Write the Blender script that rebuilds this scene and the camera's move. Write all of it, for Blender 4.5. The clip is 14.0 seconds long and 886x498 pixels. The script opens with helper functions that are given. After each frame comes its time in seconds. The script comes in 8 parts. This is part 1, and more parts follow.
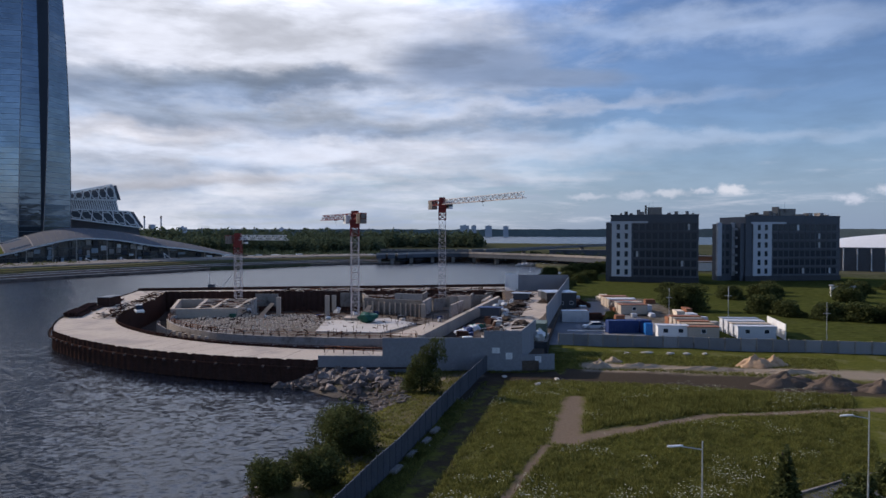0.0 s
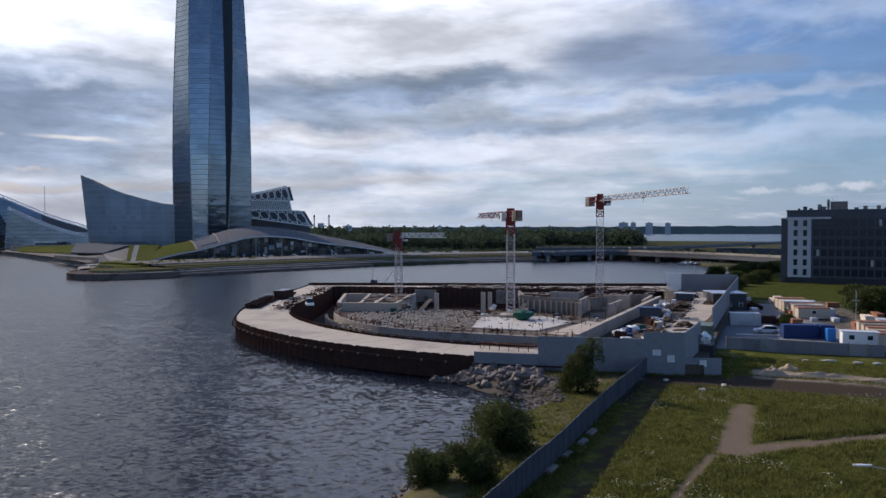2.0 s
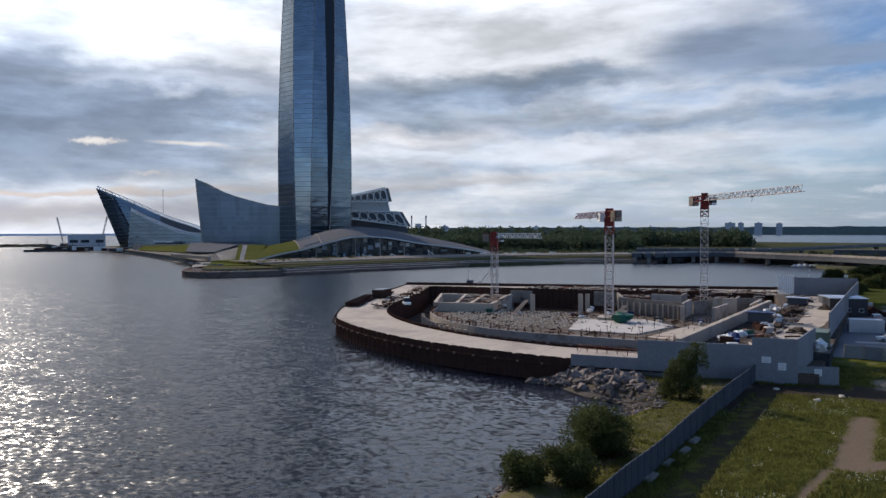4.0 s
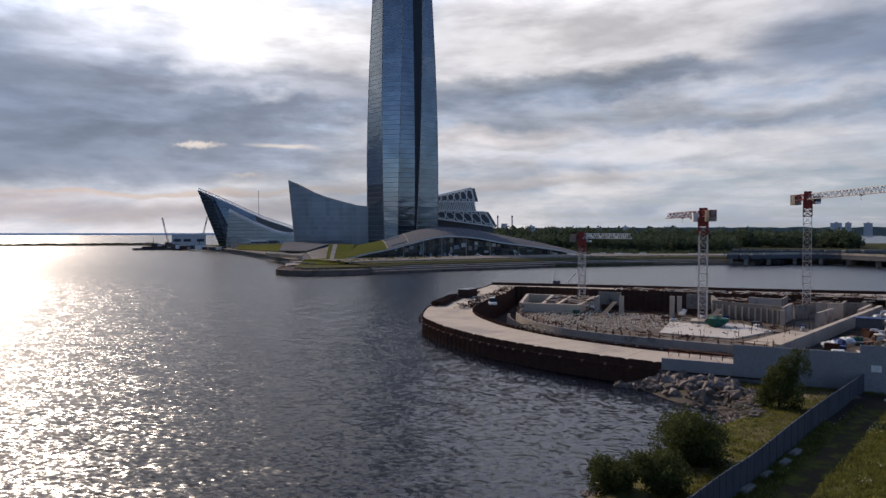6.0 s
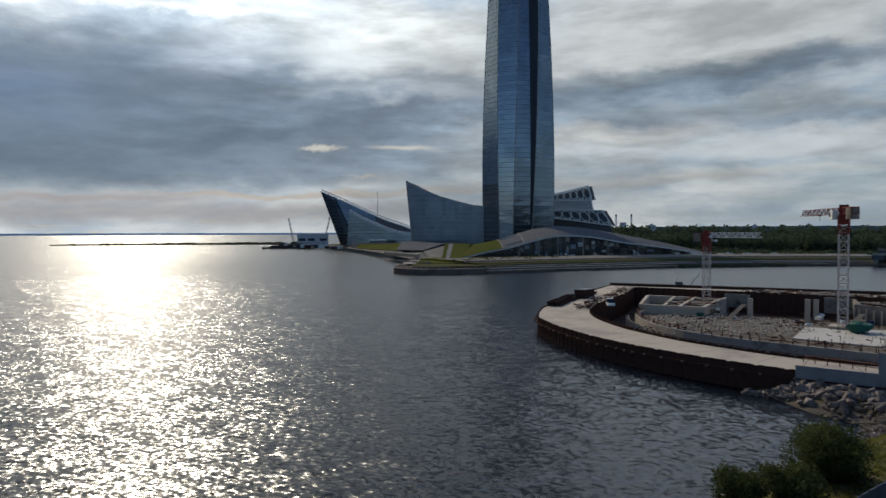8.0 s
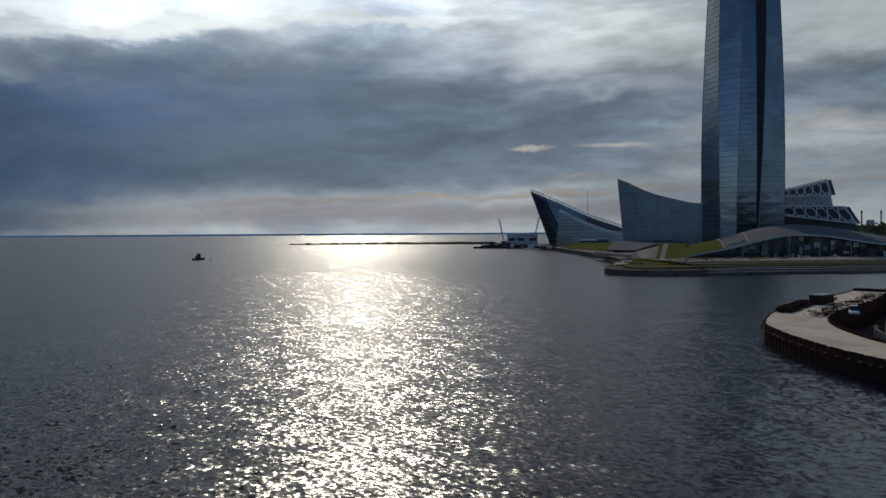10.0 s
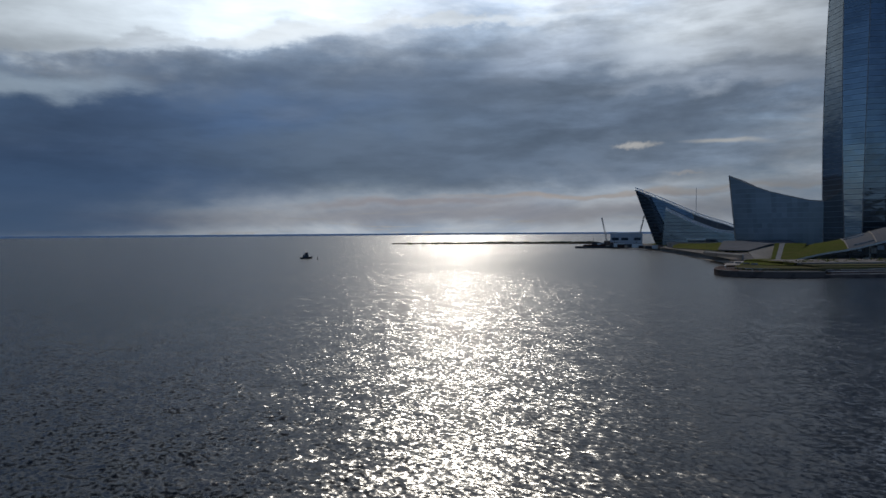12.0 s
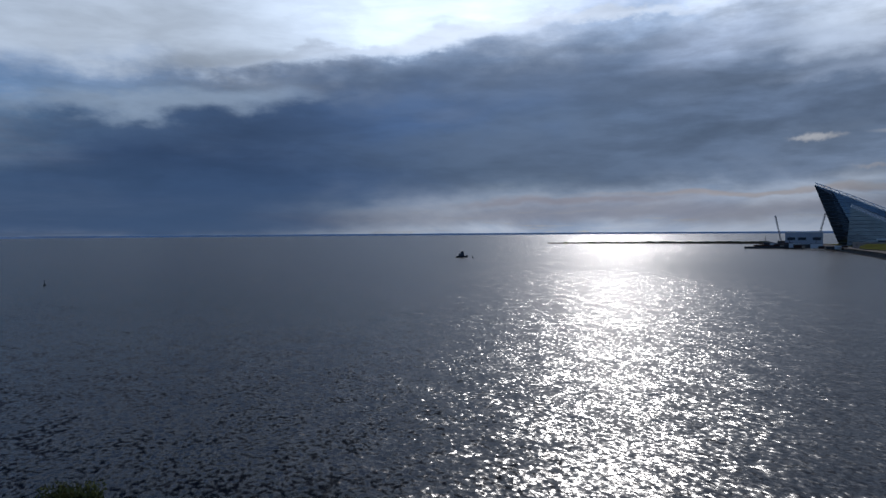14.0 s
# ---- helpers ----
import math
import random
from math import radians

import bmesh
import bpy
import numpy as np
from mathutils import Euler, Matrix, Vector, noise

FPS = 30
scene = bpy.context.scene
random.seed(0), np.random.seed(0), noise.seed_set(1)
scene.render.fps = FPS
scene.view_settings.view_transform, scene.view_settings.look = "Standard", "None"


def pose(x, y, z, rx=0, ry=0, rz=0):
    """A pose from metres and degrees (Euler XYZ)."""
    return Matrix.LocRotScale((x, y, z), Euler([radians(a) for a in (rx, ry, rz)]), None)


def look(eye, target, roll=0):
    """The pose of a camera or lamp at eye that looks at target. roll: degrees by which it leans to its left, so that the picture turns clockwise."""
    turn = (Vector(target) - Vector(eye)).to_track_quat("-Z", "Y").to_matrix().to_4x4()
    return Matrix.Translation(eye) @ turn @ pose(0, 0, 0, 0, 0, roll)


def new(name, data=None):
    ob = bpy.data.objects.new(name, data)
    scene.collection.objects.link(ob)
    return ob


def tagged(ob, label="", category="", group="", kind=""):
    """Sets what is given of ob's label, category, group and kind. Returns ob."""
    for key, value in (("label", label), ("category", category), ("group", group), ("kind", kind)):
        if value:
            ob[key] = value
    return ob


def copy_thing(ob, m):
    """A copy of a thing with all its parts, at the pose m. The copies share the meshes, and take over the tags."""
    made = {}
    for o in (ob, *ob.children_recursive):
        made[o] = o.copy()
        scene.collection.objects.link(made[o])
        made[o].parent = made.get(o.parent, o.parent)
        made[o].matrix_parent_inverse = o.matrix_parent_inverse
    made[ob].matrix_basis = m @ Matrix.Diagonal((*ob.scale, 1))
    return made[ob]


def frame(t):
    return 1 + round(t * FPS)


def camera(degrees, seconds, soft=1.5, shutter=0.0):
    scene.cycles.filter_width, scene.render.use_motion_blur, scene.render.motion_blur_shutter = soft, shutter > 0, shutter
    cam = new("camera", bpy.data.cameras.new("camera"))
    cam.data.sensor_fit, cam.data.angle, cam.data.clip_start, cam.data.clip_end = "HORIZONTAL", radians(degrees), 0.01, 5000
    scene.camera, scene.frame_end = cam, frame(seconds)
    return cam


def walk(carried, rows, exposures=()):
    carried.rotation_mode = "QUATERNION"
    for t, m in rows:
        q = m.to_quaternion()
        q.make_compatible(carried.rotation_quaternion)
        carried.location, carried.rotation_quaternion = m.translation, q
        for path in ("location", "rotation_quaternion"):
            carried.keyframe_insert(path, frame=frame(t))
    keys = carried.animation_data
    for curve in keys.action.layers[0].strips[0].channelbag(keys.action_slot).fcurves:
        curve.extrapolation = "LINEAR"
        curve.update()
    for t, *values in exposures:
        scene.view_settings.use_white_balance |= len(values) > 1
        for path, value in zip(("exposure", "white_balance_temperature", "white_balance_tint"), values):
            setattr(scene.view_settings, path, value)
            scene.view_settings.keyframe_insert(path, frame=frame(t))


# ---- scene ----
from mathutils.geometry import tessellate_polygon

# The camera hovers 20 m over the shore and turns to its left.
EYE_Z = 20.0
cam = camera(64.38, 14.0, shutter=0.2)
TURN = [
    (0.0, 0.00, -1.28, -0.03), (0.5, 3.03, -1.30, -0.03), (1.0, 6.46, -1.37, 0.01), (1.5, 9.77, -1.42, 0.09),
    (2.0, 12.62, -1.47, 0.11), (2.5, 15.26, -1.47, 0.14), (3.0, 17.39, -1.46, 0.11), (3.5, 18.62, -1.44, 0.08),
    (4.0, 20.43, -1.42, 0.07), (4.2, 21.34, -1.42, 0.06), (6.3, 27.87, -1.43, -0.02), (6.5, 28.09, -1.44, -0.02),
    (7.0, 29.21, -1.44, -0.02), (7.5, 31.84, -1.44, 0.03), (8.0, 36.79, -1.46, 0.11), (8.5, 41.91, -1.47, 0.17),
    (9.0, 46.74, -1.46, 0.22), (9.2, 48.53, -1.45, 0.25), (11.5, 59.43, -1.42, 0.35), (12.0, 61.87, -1.41, 0.39),
    (12.5, 65.22, -1.41, 0.38), (13.0, 68.67, -1.41, 0.39), (13.5, 71.65, -1.40, 0.38), (14.0, 74.42, -1.39, 0.39),
]
walk(cam, [(t, pose(0, 0, EYE_Z, 90 + pitch, roll, yaw)) for t, yaw, pitch, roll in TURN],
     exposures=[(0, 0.14, 6250, 17), (1.5, 0.17, 6200, 16), (3.3, 0.2, 6450, 14), (4, 0.2, 6450, 13), (6.5, -0.04, 6950, 18), (7.5, -0.2, 6750, 6), (9, -0.7, 6500, 6), (11.5, -0.92, 6250, 8), (14, -0.95, 5600, 12)])

# ---- world and sun ----
SUN_AZ, SUN_EL = 60.7, 27.0     # degrees to the left of the +y axis, and above the horizon
sun = new("sun", bpy.data.lights.new("sun", "SUN"))
sun.data.energy, sun.data.angle, sun.data.color = 3.8, radians(0.53), (1.0, 0.88, 0.72)
sun.matrix_world = look((-math.sin(radians(SUN_AZ)) * 100, math.cos(radians(SUN_AZ)) * 100, 100 * math.tan(radians(SUN_EL))), (0, 0, 0))


class Nodes:
    """Short hands for building a node tree."""

    def __init__(self, tree):
        self.tree = tree
        tree.nodes.clear()

    def add(self, kind, inputs=(), **props):
        n = self.tree.nodes.new(kind)
        for k, v in props.items():
            setattr(n, k, v)
        for key, v in dict(inputs).items():
            self.put(n.inputs[key], v)
        return n

    def put(self, socket, v):
        if isinstance(v, bpy.types.NodeSocket):
            self.tree.links.new(v, socket)
        elif isinstance(v, (tuple, list)) and len(v) == 3 and len(socket.default_value) == 4:
            socket.default_value = (*v, 1)
        else:
            socket.default_value = v

    def math(self, op, a, b=0.0, c=0.0):
        return self.add("ShaderNodeMath", {0: a, 1: b, 2: c}, operation=op).outputs[0]

    def mix(self, f, a, b, blend="MIX"):
        n = self.add("ShaderNodeMix", data_type="RGBA", blend_type=blend)
        self.put(n.inputs[0], f), self.put(n.inputs[6], a), self.put(n.inputs[7], b)
        return n.outputs[2]

    def noise(self, vec, scale, detail=4.0, rough=0.55, distortion=0.0):
        return self.add("ShaderNodeTexNoise", {"Vector": vec, "Scale": scale, "Detail": detail, "Roughness": rough, "Distortion": distortion}).outputs["Fac"]

    def step(self, v, lo, hi, out_lo=0.0, out_hi=1.0):
        return self.add("ShaderNodeMapRange", {0: v, 1: lo, 2: hi, 3: out_lo, 4: out_hi}, interpolation_type="SMOOTHSTEP").outputs[0]

    def vec(self, x, y, z=0.0):
        return self.add("ShaderNodeCombineXYZ", {0: x, 1: y, 2: z}).outputs[0]


def build_sky():
    w = bpy.data.worlds.new("sky")
    scene.world, w.use_nodes = w, True
    n = Nodes(w.node_tree)
    sky = n.add("ShaderNodeTexSky", sky_type="NISHITA", sun_disc=False, sun_elevation=radians(SUN_EL), sun_rotation=radians(-SUN_AZ), dust_density=0.6, ozone_density=1.4)
    blue = n.mix(1.0, sky.outputs[0], (0.064, 0.075, 0.092), "MULTIPLY")
    d = n.add("ShaderNodeTexCoord").outputs["Generated"]
    xyz = n.add("ShaderNodeSeparateXYZ", {0: d}).outputs
    az = n.math("MULTIPLY", n.math("ARCTAN2", n.math("MULTIPLY", xyz[0], -1.0), xyz[1]), 57.2958)
    el = n.math("MULTIPLY", n.math("ARCSINE", xyz[2]), 57.2958)
    # the cloud deck seen in perspective: flat strips towards the horizon
    high = n.math("ADD", n.math("MAXIMUM", xyz[2], 0.0), 0.075)
    deck = n.vec(n.math("DIVIDE", xyz[0], high), n.math("DIVIDE", xyz[1], high))
    flat = n.vec(az, n.math("MULTIPLY", el, 3.2))
    wob1 = n.math("SUBTRACT", n.noise(flat, 0.11, 5, 0.52), 0.5)
    wob2 = n.math("SUBTRACT", n.noise(n.vec(n.math("MULTIPLY", el, 2.2), az, 7.0), 0.17, 5, 0.55), 0.5)
    az_w = n.math("MULTIPLY_ADD", wob1, 11.0, az)
    el_w = n.math("MULTIPLY_ADD", n.math("MULTIPLY", wob2, n.step(el, 0.0, 10.0, 0.35, 1.0)), 5.0, el)
    az_f = n.math("MULTIPLY_ADD", wob1, 3.0, az)
    el_f = n.math("MULTIPLY_ADD", wob2, 1.3, el)
    curl = n.noise(n.vec(az, n.math("MULTIPLY", el, 1.5), 5.0), 1.1, 5, 0.6)
    curl2 = n.noise(n.vec(el, n.math("MULTIPLY", az, 0.8), 9.0), 1.6, 5, 0.6)
    az_s = n.math("MULTIPLY_ADD", n.math("SUBTRACT", curl, 0.5), 2.6, az)
    el_s = n.math("MULTIPLY_ADD", n.math("SUBTRACT", curl2, 0.5), 0.8, el)
    big = n.noise(deck, 0.42, 8, 0.62, 0.4)
    fine = n.noise(deck, 1.7, 10, 0.66, 0.6)
    shade = n.noise(flat, 0.07, 7, 0.6, 0.3)

    def blob(az0, el0, raz, rel, tilt=0.0, soft=0.55):
        """A soft-edged patch of sky, in degrees; tilt: rise per degree to the left."""
        aw, ew = (az_s, el_s) if raz < 1.6 else (az_f, el_f) if raz < 5.0 or soft <= 0.4 else (az_w, el_w)
        a = n.math("DIVIDE", n.math("SUBTRACT", aw, az0), raz)
        e = n.math("SUBTRACT", ew, el0)
        if tilt:
            e = n.math("SUBTRACT", e, n.math("MULTIPLY", n.math("SUBTRACT", aw, az0), tilt))
        e = n.math("DIVIDE", e, rel)
        q = n.math("SQRT", n.math("ADD", n.math("MULTIPLY", a, a), n.math("MULTIPLY", e, e)))
        return n.step(q, 1.0 + soft, 1.0 - soft)

    def over(col, f, c, amount=1.0):
        return n.mix(n.math("MULTIPLY", f, amount), col, c)

    col = blue
    # pale haze over the horizon
    col = over(col, n.step(el, 9.0, 0.0), n.mix(n.step(az, 10.0, 45.0), n.mix(n.step(az, -22.0, 8.0), (0.225, 0.315, 0.45), (0.35, 0.42, 0.51)), (0.25, 0.285, 0.345)), 0.75)
    # broken cloud cover, thinner to the right
    cover = n.math("ADD", n.math("MULTIPLY", big, 0.65), n.math("MULTIPLY", fine, 0.35))
    away = n.math("ABSOLUTE", n.math("SUBTRACT", az, 50.0))
    bias = n.math("ADD", n.step(away, 18.0, 85.0, 0.10, -0.14), n.step(el, 22.0, 55.0, 0.0, -0.10))
    cover = n.math("ADD", cover, bias)
    veil = n.step(cover, 0.40, 0.58)
    lit = n.mix(n.step(shade, 0.35, 0.65), (0.33, 0.41, 0.52), (0.68, 0.71, 0.74))
    col = over(col, n.math("MULTIPLY", veil, n.step(az, -22.0, 18.0, 0.55, 1.0)), lit, 0.9)
    for args, c, amount in SKY_PATCHES:
        col = over(col, blob(*args), c, amount)
    # the puffs and folds of the cloud: lighter crests, darker hollows
    puff = n.noise(n.vec(az, n.math("MULTIPLY", el, 4.2), 3.0), 0.12, 6, 0.55, 0.25)
    crisp = n.math("SUBTRACT", n.step(puff, 0.36, 0.63), 0.45)
    wisp = n.noise(n.vec(az, n.math("MULTIPLY", el, 3.2), 11.0), 0.38, 5, 0.55, 0.2)
    fold = n.math("ADD", n.math("MULTIPLY", crisp, 0.36), n.math("MULTIPLY", n.math("SUBTRACT", wisp, 0.5), 0.45))
    calm = n.math("MULTIPLY", n.step(az, -25.0, 22.0, 0.35, 0.95), n.step(az, 50.0, 68.0, 1.0, 0.5))
    gain = n.math("MULTIPLY_ADD", n.math("MULTIPLY", fold, n.math("MULTIPLY", calm, n.step(el, 1.0, 6.0, 0.25, 1.0))), 1.0, 1.0)
    col = n.mix(1.0, col, n.vec(gain, gain, gain), "MULTIPLY")
    # the sky brightens round the veiled sun
    to_sun = n.add("ShaderNodeVectorMath", {0: d, 1: (-math.sin(radians(SUN_AZ)) * math.cos(radians(SUN_EL)), math.cos(radians(SUN_AZ)) * math.cos(radians(SUN_EL)), math.sin(radians(SUN_EL)))}, operation="DOT_PRODUCT").outputs["Value"]
    glow = n.step(to_sun, 0.82, 1.0, 1.0, 2.4)
    col = n.mix(1.0, col, n.vec(glow, glow, glow), "MULTIPLY")
    # sky above the view: brightened north, darkened west, to tune the water's reflections
    north = n.math("MULTIPLY", n.math("MULTIPLY", n.step(az, 56.0, 44.0), n.step(az, -25.0, -3.0)), n.step(az, 24.0, 42.0, 3.7, -0.45))
    high_up = n.step(el, 16.0, 24.0)
    deep = n.step(az, 62.0, 80.0, 0.0, -0.88)
    crown = n.math("ADD", n.math("MULTIPLY_ADD", north, high_up, 1.0), n.math("MULTIPLY", deep, n.step(el, 13.0, 38.0)))
    col = n.mix(1.0, col, n.vec(crown, crown, crown), "MULTIPLY")
    # unseen sky on the land side, brightened to lift the facades facing it
    land_side = n.step(n.math("ABSOLUTE", n.math("SUBTRACT", az, 36.0)), 78.0, 125.0, 1.0, 1.75)
    col = n.mix(1.0, col, n.vec(land_side, land_side, land_side), "MULTIPLY")
    # the haze at the very bottom, and the dark lower half under the water
    out = n.mix(n.step(el, -0.5, -2.0), col, (0.05, 0.06, 0.08))
    bg = n.add("ShaderNodeBackground", {"Color": out, "Strength": 1.0})
    n.add("ShaderNodeOutputWorld", {"Surface": bg.outputs[0]})


# patches of cloud: (azimuth, elevation, half widths, tilt, softness), colour, amount
SKY_PATCHES = [
    ((13.4, 15.9, 14.8, 3.04, -0.079, 0.70), (0.660, 0.690, 0.730), 0.85),
    ((41.5, 14.2, 8.3, 3.54, -0.105, 0.70), (0.620, 0.650, 0.680), 0.70),
    ((14.3, 15.5, 13.8, 3.54, 0.047, 0.70), (0.660, 0.690, 0.720), 0.75),
    ((40.0, 13.6, 8.4, 3.54, 0.029, 0.70), (0.620, 0.640, 0.650), 0.70),
    ((10.6, 14.6, 12.8, 3.54, 0.078, 0.80), (0.550, 0.590, 0.630), 0.60),
    ((45.1, 13.6, 12.3, 3.04, -0.026, 0.70), (0.520, 0.550, 0.570), 0.65),
    ((6.7, 9.2, 21.9, 0.66, -0.040, 0.80), (0.620, 0.660, 0.720), 0.60),
    ((7.6, 6.4, 18.3, 1.11, -0.009, 0.80), (0.640, 0.670, 0.710), 0.75),
    ((17.1, 4.2, 11.1, 0.42, -0.011, 0.80), (0.60, 0.61, 0.62), 0.65),
    ((-16.4, 7.3, 15.5, 0.56, 0.027, 0.80), (0.440, 0.540, 0.660), 0.50),
    ((-3.9, 4.9, 8.1, 0.41, 0.029, 0.80), (0.580, 0.620, 0.660), 0.50),
    ((-20.7, 15.2, 11.5, 1.11, 0.052, 0.90), (0.540, 0.650, 0.790), 0.45),
    ((21.4, 7.7, 6.4, 0.71, -0.015, 0.70), (0.700, 0.700, 0.700), 0.80),
    ((45.0, 4.3, 4.7, 0.46, 0.026, 0.80), (0.420, 0.410, 0.410), 0.50),
    ((33.1, 3.5, 17.3, 0.32, -0.028, 0.80), (0.40, 0.41, 0.43), 0.65),
    ((15.5, 11.3, 12.3, 1.01, -0.081, 0.70), (0.170, 0.250, 0.380), 0.85),
    ((21.5, 9.0, 6.4, 0.61, -0.012, 0.80), (0.250, 0.330, 0.450), 0.60),
    ((-2.5, 13.3, 6.7, 1.62, 0.056, 0.40), (0.200, 0.265, 0.370), 0.90),
    ((-9.0, 12.3, 5.8, 0.76, 0.063, 0.40), (0.200, 0.270, 0.380), 0.85),
    ((9.2, 8.3, 13.4, 0.71, -0.017, 0.80), (0.280, 0.350, 0.460), 0.70),
    ((-5.3, 7.6, 3.8, 0.51, 0.012, 0.70), (0.300, 0.370, 0.470), 0.60),
    ((41.3, 9.6, 8.5, 1.72, -0.132, 0.70), (0.200, 0.270, 0.380), 0.80),
    ((41.3, 6.0, 8.6, 1.22, -0.102, 0.70), (0.240, 0.310, 0.420), 0.70),
    ((21.4, 10.1, 6.4, 0.91, -0.046, 0.80), (0.280, 0.360, 0.470), 0.60),
    ((47.0, 9.4, 13.9, 2.03, -0.072, 0.70), (0.190, 0.240, 0.320), 0.75),
    ((17.2, 11.9, 11.2, 0.91, -0.020, 0.70), (0.200, 0.250, 0.310), 0.75),
    ((9.4, 9.1, 14.1, 0.81, 0.015, 0.80), (0.240, 0.290, 0.340), 0.60),
    ((47.0, 5.8, 13.9, 2.03, -0.043, 0.80), (0.220, 0.270, 0.340), 0.70),
    ((60.1, 10.8, 19.6, 4.56, -0.020, 0.50), (0.140, 0.172, 0.215), 0.85),
    ((71.0, 8.8, 27.6, 5.57, -0.018, 0.45), (0.105, 0.140, 0.200), 0.90),
    ((85.5, 6.8, 22.0, 4.05, -0.017, 0.50), (0.080, 0.135, 0.245), 0.85),
    ((95.1, 4.6, 8.3, 2.03, 0.056, 0.70), (0.055, 0.100, 0.200), 0.70),
    ((64.7, 6.0, 14.8, 3.04, -0.023, 0.60), (0.105, 0.138, 0.180), 0.75),
    ((46.6, 10.9, 13.9, 1.42, -0.006, 0.70), (0.115, 0.145, 0.190), 0.70),
    ((60.1, 5.9, 14.1, 2.28, 0.057, 0.70), (0.110, 0.142, 0.195), 0.60),
    ((103.1, 2.4, 22.3, 3.14, -0.016, 0.45), (0.085, 0.145, 0.260), 0.92),
    ((92.5, 0.8, 11.6, 1.11, 0.000, 0.60), (0.095, 0.155, 0.265), 0.85),
    ((94.5, 16.8, 26.8, 4.05, -0.109, 0.42), (0.980, 1.060, 1.120), 0.95),
    ((88.8, 15.2, 18.4, 2.03, -0.094, 0.42), (0.920, 0.990, 1.040), 0.85),
    ((80.2, 14.5, 11.7, 0.46, -0.111, 0.70), (0.620, 0.660, 0.700), 0.80),
    ((61.6, 16.5, 10.1, 0.41, 0.001, 0.70), (0.600, 0.620, 0.630), 0.80),
    ((96.9, 10.1, 9.3, 1.11, -0.065, 0.70), (0.520, 0.620, 0.720), 0.80),
    ((92.5, 13.2, 4.9, 0.61, -0.169, 0.70), (0.550, 0.600, 0.640), 0.70),
    ((74.2, 15.4, 4.7, 0.71, -0.171, 0.60), (0.700, 0.720, 0.720), 0.80),
    ((53.4, 13.9, 3.9, 1.32, -0.170, 0.80), (0.400, 0.450, 0.530), 0.60),
    ((40.4, 13.3, 7.6, 1.52, 0.032, 0.80), (0.480, 0.520, 0.570), 0.60),
    ((39.3, 10.9, 6.5, 0.61, 0.003, 0.80), (0.400, 0.440, 0.500), 0.50),
    ((46.6, 6.6, 1.4, 0.23, -0.002, 0.75), (0.520, 0.500, 0.470), 0.90),
    ((39.9, 6.7, 2.4, 0.18, 0.008, 0.75), (0.500, 0.490, 0.470), 0.90),
    ((42.9, 4.4, 1.0, 0.15, 0.038, 0.70), (0.450, 0.430, 0.420), 0.60),
    ((74.0, 9.4, 2.3, 0.56, -0.067, 0.80), (0.160, 0.200, 0.270), 0.40),
    ((61.8, 1.4, 18.0, 0.81, -0.012, 0.70), (0.200, 0.172, 0.180), 0.60),
    ((50.3, 2.9, 10.0, 0.20, 0.002, 0.80), (0.370, 0.300, 0.260), 0.70),
    ((63.6, 2.4, 8.6, 0.30, -0.014, 0.80), (0.270, 0.225, 0.222), 0.60),
    ((47.0, 1.5, 13.9, 1.01, -0.025, 0.80), (0.290, 0.285, 0.305), 0.55),
    ((43.8, 3.1, 10.6, 0.20, -0.027, 0.80), (0.44, 0.41, 0.385), 0.60),
    ((-17.9, 3.1, 0.9, 0.25, 0.017, 0.70), (0.580, 0.620, 0.660), 0.75),
    ((-20.1, 3.2, 0.6, 0.20, -0.059, 0.70), (0.560, 0.600, 0.650), 0.75),
    ((-22.3, 3.3, 0.9, 0.35, 0.023, 0.60), (0.660, 0.680, 0.700), 0.85),
    ((-32.3, 3.0, 0.9, 0.30, -0.010, 0.70), (0.580, 0.620, 0.670), 0.75),
    ((-30.2, 2.4, 0.7, 0.30, 0.081, 0.70), (0.580, 0.620, 0.680), 0.80),
    ((-15.1, 3.0, 1.1, 0.25, -0.028, 0.70), (0.520, 0.570, 0.630), 0.70),
    ((-7.2, 2.9, 1.1, 0.25, 0.006, 0.70), (0.330, 0.400, 0.480), 0.70),
    ((-11.4, 2.9, 1.2, 0.20, -0.011, 0.70), (0.550, 0.590, 0.640), 0.60),
]
build_sky()

